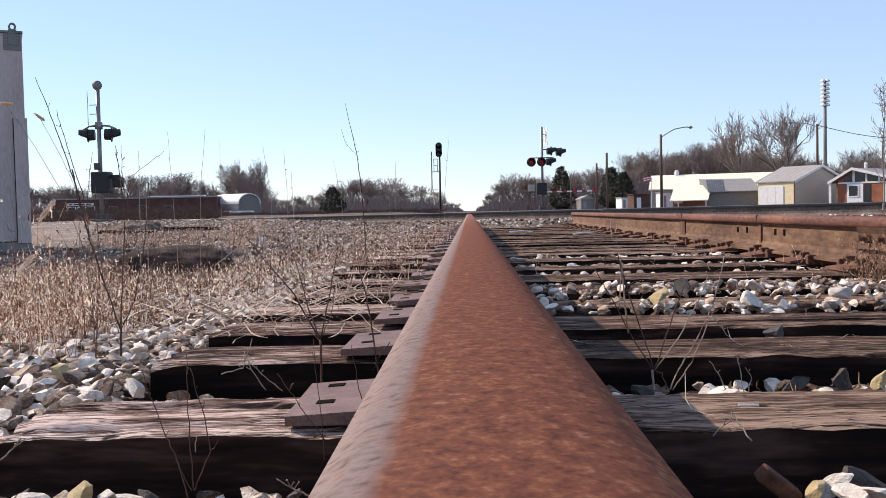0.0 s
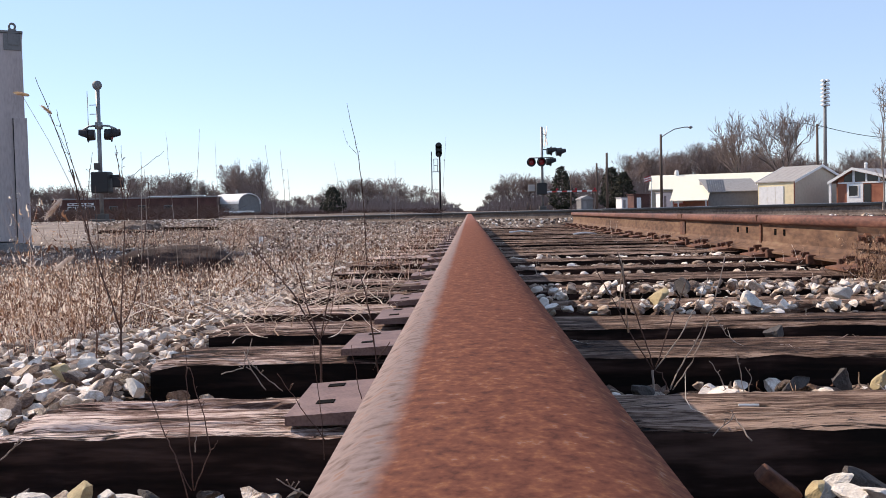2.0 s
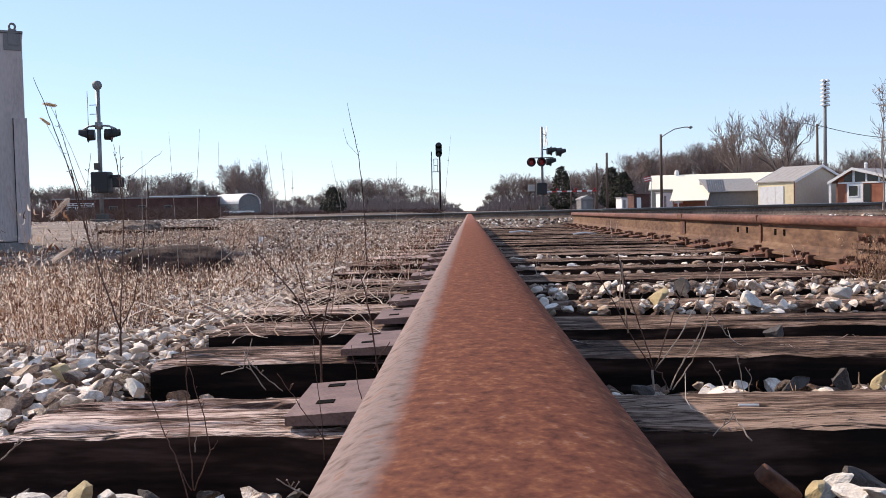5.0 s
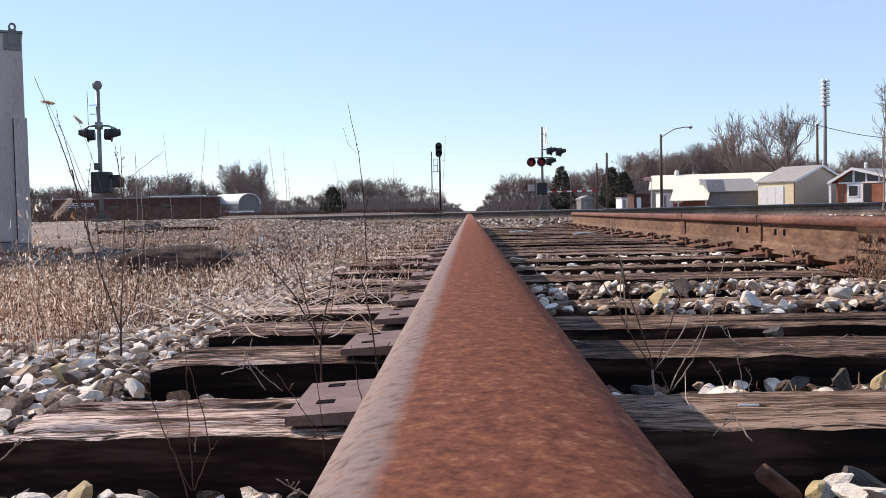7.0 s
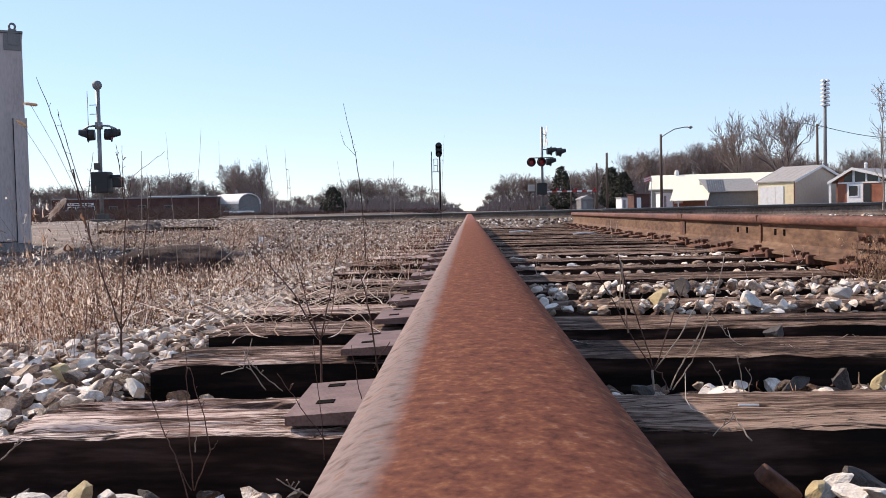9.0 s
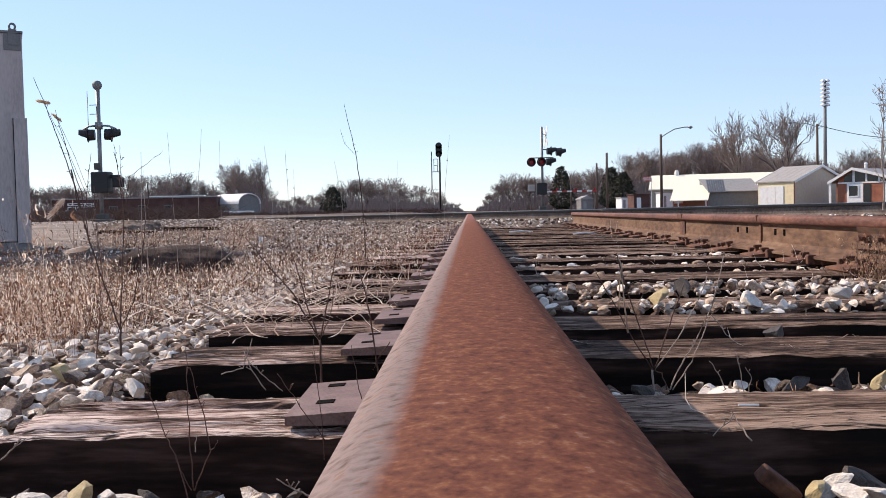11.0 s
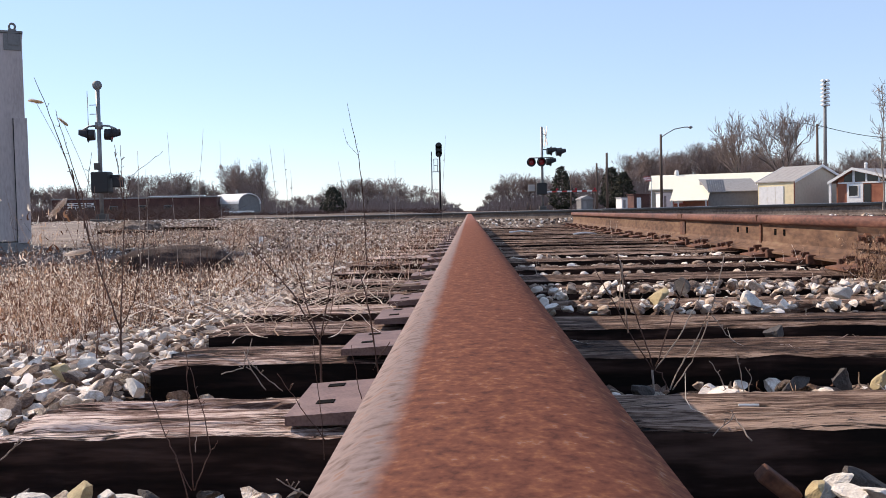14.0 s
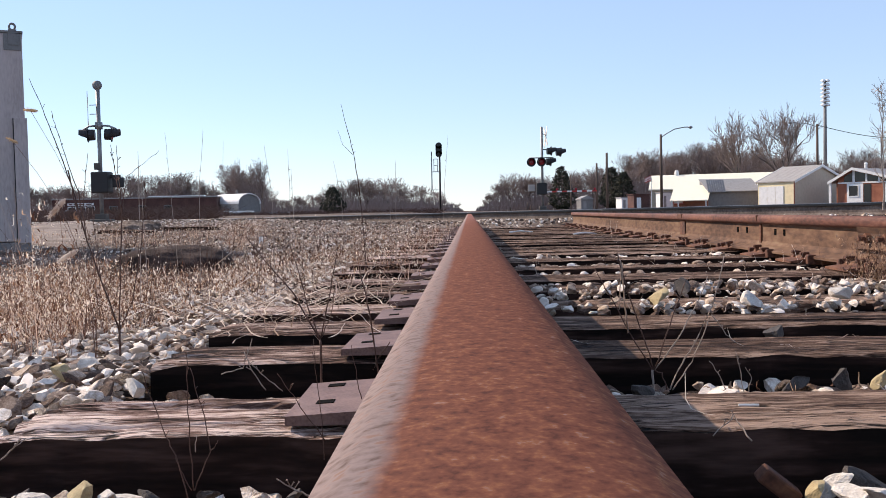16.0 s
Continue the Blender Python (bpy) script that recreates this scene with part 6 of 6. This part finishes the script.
FOX_BASE, BIG_BASE = (-0.697, 1.700, -0.019), (-0.801, 1.900, -0.002)
FOX_TIPS = [(0, (-0.868, 1.741, 0.466)), (0.5, (-0.845, 1.739, 0.473)), (1, (-0.833, 1.658, 0.476)), (1.5, (-0.809, 1.679, 0.483)), (2, (-0.826, 1.718, 0.480)), (2.5, (-0.817, 1.800, 0.472)), (3, (-0.804, 1.793, 0.476)), (3.5, (-0.813, 1.845, 0.462)), (4, (-0.845, 1.728, 0.474)), (4.5, (-0.833, 1.781, 0.471)), (5, (-0.815, 1.811, 0.470)), (5.5, (-0.832, 1.757, 0.475)), (6, (-0.832, 1.804, 0.467)), (6.5, (-0.837, 1.839, 0.457)), (7, (-0.814, 1.799, 0.473)), (7.5, (-0.828, 1.782, 0.473)), (8, (-0.813, 1.796, 0.474)), (8.5, (-0.807, 1.775, 0.479)), (9, (-0.841, 1.784, 0.469)), (9.5, (-0.820, 1.779, 0.475)), (10, (-0.815, 1.805, 0.472)), (10.5, (-0.825, 1.766, 0.476)), (11, (-0.819, 1.791, 0.473)), (11.5, (-0.812, 1.804, 0.472)), (12, (-0.806, 1.772, 0.479)), (12.5, (-0.817, 1.778, 0.476)), (13, (-0.812, 1.771, 0.478)), (13.5, (-0.817, 1.789, 0.474)), (14, (-0.828, 1.779, 0.473)), (14.5, (-0.813, 1.785, 0.476)), (15, (-0.828, 1.800, 0.469)), (15.5, (-0.824, 1.766, 0.476)), (16, (-0.853, 1.809, 0.460))]
FOX2_TIPS = [(0, (-0.827, 1.790, 0.445)), (0.5, (-0.765, 1.734, 0.465)), (1, (-0.742, 1.716, 0.469)), (1.5, (-0.803, 1.753, 0.457)), (2, (-0.801, 1.764, 0.456)), (2.5, (-0.769, 1.816, 0.452)), (3, (-0.800, 1.837, 0.440)), (3.5, (-0.861, 1.852, 0.417)), (4, (-0.780, 1.851, 0.440)), (4.5, (-0.792, 1.812, 0.449)), (5, (-0.828, 1.816, 0.439)), (5.5, (-0.783, 1.818, 0.449)), (6, (-0.772, 1.844, 0.444)), (6.5, (-0.756, 1.861, 0.440)), (7, (-0.774, 1.843, 0.444)), (7.5, (-0.750, 1.833, 0.450)), (8, (-0.654, 1.645, 0.482)), (8.5, (-0.862, 1.854, 0.416)), (9, (-0.863, 1.792, 0.433)), (9.5, (-0.817, 1.793, 0.447)), (10, (-0.785, 1.801, 0.453)), (10.5, (-0.821, 1.812, 0.442)), (11, (-0.804, 1.814, 0.446)), (11.5, (-0.781, 1.819, 0.449)), (12, (-0.757, 1.760, 0.464)), (12.5, (-0.833, 1.794, 0.442)), (13, (-0.836, 1.833, 0.432)), (13.5, (-0.834, 1.820, 0.436)), (14, (-0.802, 1.839, 0.439)), (14.5, (-0.786, 1.792, 0.454)), (15, (-0.818, 1.839, 0.435)), (15.5, (-0.808, 1.747, 0.456)), (16, (-0.904, 1.834, 0.405))]
BIG_TIPS = [(0, (-0.857, 1.872, 0.264)), (1, (-0.848, 1.875, 0.268)), (2, (-0.846, 1.877, 0.265)), (3, (-0.830, 1.884, 0.267)), (4, (-0.840, 1.879, 0.265)), (5, (-0.834, 1.882, 0.267)), (6, (-0.842, 1.879, 0.264)), (7, (-0.838, 1.905, 0.265)), (8, (-0.836, 1.881, 0.268)), (9, (-0.839, 1.880, 0.265)), (10, (-0.834, 1.882, 0.266)), (11, (-0.841, 1.879, 0.264)), (12, (-0.838, 1.880, 0.265)), (13, (-0.838, 1.880, 0.268)), (14, (-0.838, 1.880, 0.266)), (15, (-0.836, 1.881, 0.266)), (16, (-0.840, 1.879, 0.265))]
BIG2_TIPS = [(0, (-0.899, 1.860, 0.158)), (1, (-0.879, 1.989, 0.147)), (2, (-0.875, 1.985, 0.150)), (3, (-0.777, 1.848, 0.179)), (4, (-0.897, 1.858, 0.198)), (5, (-0.863, 1.950, 0.170)), (6, (-0.782, 1.843, 0.178)), (7, (-0.775, 1.860, 0.182)), (8, (-0.784, 1.831, 0.174)), (9, (-0.840, 1.914, 0.183)), (10, (-0.852, 1.974, 0.165)), (11, (-0.791, 1.855, 0.182)), (12, (-0.795, 1.875, 0.186)), (13, (-0.765, 1.794, 0.151)), (14, (-0.785, 1.839, 0.177)), (15, (-0.873, 1.986, 0.152)), (16, (-0.859, 1.967, 0.166))]
FOX = foxtail(FOX_BASE, FOX_TIPS[0][1], 0.030, (-1, 0, 0.1), "backlit foxtail seed head nodding on a thin stem")
FOX2 = foxtail(FOX_BASE, FOX2_TIPS[0][1], 0.026, (-0.8, 0, 0.6), "small foxtail seed head on a thin stem")
BIG = foxtail(BIG_BASE, BIG_TIPS[0][1], 0.056, (-0.75, 0, -0.9), "drooping pale foxtail seed head", PALE_STRAW)
BIG2 = foxtail(BIG_BASE, BIG2_TIPS[0][1], 0.052, (-0.8, 0, -0.75), "low pale foxtail seed head in grass", PALE_STRAW)

# young sapling beyond the second rail
def sapling():
    base = (3.941, 9.000, 0.168)
    t = thing("sapling", Matrix.Translation(base), "thin grey leafless sapling beyond the rails", "sapling")
    rng = random.Random(4)
    bm, tw = fresh(), fresh()
    tip = Vector((3.950, 9.000, 1.355)) - Vector(base)
    pts = [tip * (k / 8) + Vector((0.012 * math.sin(k * 1.3), 0, 0)) for k in range(9)]
    tube(bm, pts, [0.009 * (1 - 0.09 * k) for k in range(9)], 6)
    part("trunk", bm, GREY_STEM, t)
    for k in range(60):
        f = rng.uniform(0.22, 0.97)
        p = tip * f
        d = Vector((rng.uniform(-1, 1), rng.uniform(-1, 1), rng.uniform(0.5, 1.4))).normalized() * rng.uniform(0.12, 0.42) * (1.25 - f)
        tube(tw, [p, p + d * 0.5 + Vector((0, 0, -0.01)), p + d], [0.0026, 0.002, 0.0014], 4)
        for _ in range(3):
            q = p + d * rng.uniform(0.4, 1)
            e = Vector((rng.uniform(-1, 1), rng.uniform(-1, 1), rng.uniform(0, 1.3))).normalized() * rng.uniform(0.03, 0.10)
            tube(tw, [q, q + e], [0.002, 0.0015], 3)
    part("crown", tw, GREY_STEM, t)
    return t


SAPLING = sapling()

# tufts of grass that stir in the wind
TUFTS = []
for k in range(14):
    y = rg.uniform(2.2, 4.2)
    x = -rg.uniform(0.30, 0.47) * y - 0.15
    sp = []
    for _ in range(80):
        a, r = rg.uniform(0, 6.3), 0.11 * rg.random()
        sp.append((r * math.cos(a), r * math.sin(a), 0, rg.uniform(0.07, 0.19), a + rg.uniform(-1, 1), rg.uniform(0, 0.7), rg.uniform(0, 2.2), rg.uniform(0.0005, 0.0012)))
    t = thing("grass_tuft", Matrix.Translation((x, y, near_floor(x, y) - 0.01)), "tuft of tan dry grass with curled blades", "grass tuft", "grass tufts")
    me = blades("foliage", sp, STRAW, "", "", False)
    tagged(new("foliage", me), kind="stuff").parent = t
    sp = [(q[0] * 1.8, q[1] * 1.8, q[3] * rg.uniform(0.5, 1.0), rg.uniform(0.008, 0.02), rg.uniform(0, 6.3), rg.uniform(0.3, 2), rg.uniform(-2, 2), rg.uniform(0.0012, 0.0034)) for q in sp * 3]
    tagged(new("chaff", blades("chaff", sp, HUSK, "", "", False)), kind="stuff").parent = t
    TUFTS.append(t)

for x, y in ((-0.92, 1.92), (-1.00, 2.10), (-1.10, 2.25), (-0.86, 1.86), (-0.98, 2.2)):
    sp = [(0.07 * rg.uniform(-1, 1), 0.05 * rg.uniform(-1, 1), 0, rg.uniform(0.24, 0.46), rg.uniform(0, 6.3), rg.uniform(0, 0.22), rg.uniform(0, 0.7), rg.uniform(0.0004, 0.0009)) for _ in range(16)]
    t = thing("grass_tuft", Matrix.Translation((x, y, near_floor(x, y) - 0.01)), "tall wispy dry grass with curled pale leaves", "grass tuft", "grass tufts")
    tagged(new("foliage", blades("foliage", sp, STRAW, "", "", False, 0.12)), kind="stuff").parent = t
    sp = [(q[0] + rg.uniform(-0.05, 0.05), q[1] + rg.uniform(-0.05, 0.05), q[3] * rg.uniform(0.25, 0.95), rg.uniform(0.009, 0.024), rg.uniform(0, 6.3), rg.uniform(0.3, 2), rg.uniform(-3, 3), rg.uniform(0.0012, 0.0032)) for q in sp * 4]
    tagged(new("chaff", blades("chaff", sp, HUSK, "", "", False)), kind="stuff").parent = t
    TUFTS.append(t)

# ---- small things by the track ----
FINE_SHAPES = worn_shapes(24, 9, 3)


def loose_stone(p, size, seed, label="loose angular ballast stone", material=STONE, flat=1.0):
    v, f = FINE_SHAPES[seed % len(FINE_SHAPES)]
    me = bpy.data.meshes.new("stone")
    me.from_pydata((v * size).tolist(), [], f)
    me.materials.append(material)
    ob = new("stone", me)
    ob.matrix_basis = Matrix.Translation(p) @ Euler((seed * 0.37 % 0.8, seed * 0.61 % 0.8, seed * 1.7)).to_matrix().to_4x4() @ Matrix.Diagonal((1, 1, flat, 1))
    return tagged(ob, label, "stone", "loose stones")


PALE = mat("white_limestone", [(0.3, (0.42, 0.37, 0.32)), (0.5, (0.60, 0.55, 0.49)), (0.7, (0.78, 0.74, 0.68))], scale=60, fine=320, rough=0.9, bump=0.9, thickness=0.006)
BUFF = mat("buff_limestone", [(0.3, (0.27, 0.205, 0.11)), (0.6, (0.42, 0.34, 0.19)), (0.75, (0.52, 0.44, 0.28))], scale=60, fine=320, rough=0.9, bump=0.8, thickness=0.005)
DARKSTONE = mat("dark_grey_stone", [(0.3, (0.03, 0.026, 0.024)), (0.6, (0.085, 0.072, 0.065)), (0.75, (0.15, 0.13, 0.115))], scale=60, fine=320, rough=0.9, bump=0.9, thickness=0.006)
for p, size, k, m, lab in (((-0.491, 0.960, -0.056), 0.022, 10, DARKSTONE, "brown stone before the tie"), ((-0.459, 0.950, -0.048), 0.02, 12, PALE, ""), ((-0.437, 0.950, -0.054), 0.018, 14, STONE, ""), ((-0.362, 0.950, -0.047), 0.022, 16, PALE, ""), ((-0.337, 0.950, -0.050), 0.02, 18, DARKSTONE, ""), ((-0.405, 0.930, -0.036), 0.022, 3, BUFF, "smooth buff-yellow stone before the tie"), ((-0.273, 0.930, -0.037), 0.014, 5, DARKSTONE, "flat grey stone before the tie"), ((-0.378, 0.930, -0.040), 0.016, 7, PALE, "pinkish pale stone before the tie"), ((-0.185, 0.950, -0.046), 0.015, 9, DARKSTONE, ""), ((0.380, 0.930, -0.050), 0.03, 11, PALE, "large white limestone chunk"), ((0.369, 0.960, -0.042), 0.020, 13, PALE, ""), ((0.411, 0.970, -0.047), 0.028, 15, DARKSTONE, "dark grey angular stone"), ((0.345, 0.950, -0.049), 0.022, 17, BUFF, "tan stone by the tie"), ((0.408, 0.930, -0.049), 0.028, 1, PALE, ""), ((0.571, 1.450, -0.028), 0.033, 19, DARKSTONE, "large dark stone between ties"), ((0.597, 1.850, -0.011), 0.034, 21, DARKSTONE, "large dark stone between ties"), ((0.498, 1.450, -0.036), 0.022, 2, DARKSTONE, ""), ((0.418, 1.460, -0.037), 0.018, 4, PALE, ""), ((0.627, 1.450, -0.029), 0.024, 6, BUFF, ""), ((0.689, 2.280, 0.009), 0.04, 8, PALE, "large white stone on a tie"), ((0.461, 2.300, 0.025), 0.03, 10, BUFF, "buff stone on the tie"), ((0.927, 2.350, 0.018), 0.034, 12, PALE, "white stone heaped on ties"), ((0.550, 2.450, 0.035), 0.03, 14, DARKSTONE, ""), ((0.231, 1.300, -0.009), 0.02, 16, DARKSTONE, ""), ((-0.514, 1.400, -0.012), 0.022, 18, PALE, "white stone at the end of a tie"), ((-0.676, 1.600, -0.003), 0.028, 20, PALE, ""), ((-0.694, 1.550, -0.014), 0.02, 22, BUFF, ""), ((-0.728, 1.450, -0.036), 0.03, 23, PALE, "")):
    loose_stone(p, size * 0.66, k, lab or "loose angular ballast stone", m, 0.68 if p[1] < 1.0 else 1.0)

bm = fresh()
box(bm, (-0.026, -0.008, -0.009), (0.026, 0.008, 0.009), 0.003)
solid("rusty_bar", bm, RUST, "broken rusty steel bar leaning on stones", "scrap", at=Matrix.Translation((0.316, 0.970, -0.047)) @ pose(0, 0, 0, 20, 38, 15))
for p, ln, rz in (((0.332, 1.125, -0.012), 0.024, -4),):
    bm = fresh()
    tube(bm, [(-ln / 2, 0, 0), (ln / 2, 0, 0)], 0.0016, 8)
    solid("paper_scrap", bm, WHITE, "small white scrap on a tie", "litter", at=Matrix.Translation((p[0], p[1], 0.004)) @ pose(0, 0, 0, 0, 0, rz))
for p, ln, rz in (((0.541, 9.800, 0.048), 0.25, -8), ((1.059, 8.600, 0.039), 0.22, 10)):
    bm = fresh()
    tube(bm, [(-ln / 2, 0, 0), (0, 0.01, 0.012), (ln / 2, 0, 0)], [0.009, 0.008, 0.005], 6)
    solid("bleached_stick", bm, WHITE, "bleached stick lying across ties", "stick", at=Matrix.Translation((p[0], p[1], 0.012)) @ pose(0, 0, 0, 0, 0, rz))

# joint bar and bolts on the second rail
SIDE2 = RAIL2 - 0.0095
bm = fresh()
prof = [(0, 0.05), (0.012, 0.042), (0.022, 0.05), (0.016, 0.075), (0.014, 0.11), (0.024, 0.132), (0.004, 0.142)]
vs = [[bm.verts.new((SIDE2 - x, y, FOOT + z)) for x, z in prof] for y in (2.7, 3.62)]
for i in range(len(prof)):
    k = (i + 1) % len(prof)
    bm.faces.new((vs[0][i], vs[0][k], vs[1][k], vs[1][i]))
bm.faces.new(vs[0][::-1])
bm.faces.new(vs[1])
bar = solid("joint_bar", bm, RUST_TAN, "rusty steel joint bar bolted to the rail", "joint bar")
for y in (3.52, 3.36, 3.2, 3.0):
    bm = fresh()
    lathe(bm, [(0.019, 0), (0.019, 0.018), (0.011, 0.019), (0.011, 0.042)], 6, pose(SIDE2 - 0.014, y, FOOT + 0.093, 0, -90, 0))
    part("bolt", bm, RUST, bar, "dark rusty track bolt")
for y in (5.27, 5.10, 4.63, 4.50):
    bm = fresh()
    box(bm, (SIDE2 - 0.0025, y - 0.012, FOOT + 0.075), (SIDE2 + 0.002, y + 0.012, FOOT + 0.105))
    solid("bolt_hole", bm, BLACK, "dark empty bolt hole in the rail web", "bolt hole", "bolt holes")
# narrow strip is the rail joint; wide one is a cast shadow built as rust
for y, w in ((4.85, 0.014), (6.6, 0.07)):
    bm = fresh()
    box(bm, (RAIL2 - 0.0405, y - w, FOOT + 0.143), (RAIL2 - 0.03, y + w, FOOT + 0.172), 0.002)
    box(bm, (SIDE2 - 0.008, y - w, FOOT + 0.03), (SIDE2 + 0.002, y + w, FOOT + 0.135), 0.002)
    solid("rail_bond", bm, RUST, "dark rust-coloured strip on the rail, joint line and painted shadow", "rail strap", "rail straps")

# flag in three stiff strips on hinges
FLAG = thing("flag", Matrix.Translation(((19.080, 98.000, 3.109))), "small red and white flag fluttering from its pole", "flag")
STRIPS = []
for k in range(3):
    bm = fresh()
    for j in range(5):
        q = box(bm, (-0.27, -0.01, 0.42 - 0.105 * (j + 1)), (0, 0.01, 0.42 - 0.105 * j))
    for i, f in enumerate(bm.faces):
        f.material_index = (i // 6) % 2
    ob = part("cloth_strip", bm, [RED, WHITE], FLAG)
    ob.matrix_basis = pose(-0.27 * k, 0, 0)
    STRIPS.append(ob)


# ---- what the wind moves ----
def aimed(base, rest, tips):
    """Rows that turn a thing round its base so that its tip goes from place to place."""
    base = Vector(base)
    r = Vector(rest) - base
    return [(t, Matrix.Translation(base) @ r.rotation_difference(Vector(p) - base).to_matrix().to_4x4()) for t, p in tips]


def stirred(base, degrees, seed, step=0.5):
    """Gusty small tilts round the base."""
    rng = random.Random(seed)
    a, b, c, d = (rng.uniform(0, 6.3) for _ in range(4))
    f = rng.uniform(0.85, 1.2)
    rows = []
    for k in range(int(16 / step) + 1):
        t = k * step
        u = math.sin(2.1 * f * t + a) * 0.6 + math.sin(4.7 * f * t + b) * 0.4
        v = math.sin(1.7 * f * t + c) * 0.6 + math.sin(3.9 * f * t + d) * 0.4
        rows.append((t, Matrix.Translation(base) @ pose(0, 0, 0, v * degrees * 0.6, u * degrees, 0)))
    return rows


def motions():
    walk(FOX, aimed(FOX_BASE, FOX_TIPS[0][1], FOX_TIPS))
    walk(FOX2, aimed(FOX_BASE, FOX2_TIPS[0][1], FOX2_TIPS))
    walk(BIG, aimed(BIG_BASE, BIG_TIPS[0][1], BIG_TIPS))
    walk(BIG2, aimed(BIG_BASE, BIG2_TIPS[0][1], BIG2_TIPS))
    walk(A.ob, aimed(A.base, (-0.468, 3.600, 0.670), [(0, (-0.468, 3.600, 0.670)), (1, (-0.462, 3.600, 0.670)), (1.5, (-0.457, 3.600, 0.672)), (2.5, (-0.466, 3.600, 0.668)), (3.5, (-0.464, 3.600, 0.664)), (4.2, (-0.470, 3.600, 0.668)), (5, (-0.460, 3.600, 0.666)), (6, (-0.468, 3.600, 0.664)), (7, (-0.457, 3.600, 0.659)), (8, (-0.466, 3.600, 0.664)), (9, (-0.475, 3.600, 0.664)), (10, (-0.462, 3.600, 0.666)), (11, (-0.473, 3.600, 0.668)), (12, (-0.464, 3.600, 0.666)), (12.5, (-0.468, 3.600, 0.670)), (13.5, (-0.460, 3.600, 0.666)), (14.5, (-0.462, 3.600, 0.661)), (15.2, (-0.473, 3.600, 0.664)), (16, (-0.484, 3.600, 0.662))]))
    walk(C.ob, aimed(C.base, (-0.837, 1.800, 0.523), [(0, (-0.837, 1.800, 0.523)), (0.5, (-0.831, 1.800, 0.523)), (1, (-0.835, 1.800, 0.523)), (1.5, (-0.834, 1.800, 0.523)), (2, (-0.837, 1.800, 0.523)), (2.5, (-0.839, 1.800, 0.523)), (3, (-0.846, 1.800, 0.523)), (3.5, (-0.850, 1.800, 0.522)), (4, (-0.841, 1.800, 0.519)), (4.6, (-0.835, 1.800, 0.522)), (5.3, (-0.844, 1.800, 0.522)), (6, (-0.839, 1.800, 0.523)), (6.5, (-0.846, 1.800, 0.522)), (7, (-0.838, 1.800, 0.523)), (7.5, (-0.847, 1.800, 0.523)), (8, (-0.847, 1.800, 0.522)), (8.5, (-0.845, 1.800, 0.520)), (9, (-0.835, 1.800, 0.524)), (9.6, (-0.842, 1.800, 0.522)), (10.4, (-0.834, 1.800, 0.523)), (11, (-0.840, 1.800, 0.522)), (11.5, (-0.837, 1.800, 0.523)), (12, (-0.839, 1.800, 0.523)), (12.5, (-0.843, 1.800, 0.522)), (13, (-0.843, 1.800, 0.523)), (13.5, (-0.841, 1.800, 0.523)), (14, (-0.839, 1.800, 0.523)), (14.5, (-0.838, 1.800, 0.523)), (15, (-0.835, 1.800, 0.522)), (15.5, (-0.838, 1.800, 0.522)), (16, (-0.849, 1.800, 0.522))]))
    walk(SAPLING, aimed((3.941, 9.000, 0.168), (3.950, 9.000, 1.355), [(0, (3.950, 9.000, 1.355)), (1, (3.966, 9.000, 1.355)), (1.5, (3.961, 9.000, 1.355)), (2.5, (3.929, 9.000, 1.329)), (3.5, (3.987, 9.000, 1.275)), (4.2, (3.955, 9.000, 1.313)), (5, (3.939, 9.000, 1.345)), (6, (3.971, 9.000, 1.318)), (7, (3.961, 9.000, 1.318)), (8, (3.945, 9.000, 1.345)), (9, (3.929, 9.000, 1.313)), (10, (3.961, 9.000, 1.339)), (11, (3.939, 9.000, 1.324)), (12, (3.966, 9.000, 1.334)), (12.5, (3.950, 9.000, 1.345)), (13.5, (3.929, 9.000, 1.329)), (14.5, (3.950, 9.000, 1.313)), (15.2, (3.966, 9.000, 1.334)), (16, (3.929, 9.000, 1.329))]))
    for k, p in enumerate(SLENDER):
        walk(p.ob, stirred(p.base, 1.6, 50 + k))
    for k, p in enumerate((D, G_, Fp)):
        walk(p.ob, stirred(p.base, 0.25, 80 + k))
    for k, t in enumerate(TUFTS):
        walk(t, stirred(t.matrix_basis.translation.copy(), 5, 100 + k))
    for k, s in enumerate(STRIPS):
        hinge = s.matrix_basis.translation.copy()
        walk(s, [(0.25 * j, Matrix.Translation(hinge + Vector((0.03 * k * (1 - math.cos(2.6 * j)), 0.03 * k * math.sin(1.9 * j), -0.05 * k * (1 + math.sin(1.1 * j))))) @ pose(0, 0, 0, 0, -14 + 12 * math.sin(1.1 * j), 28 * math.sin(1.9 * j + 0.9 * k))) for j in range(65)])


motions()
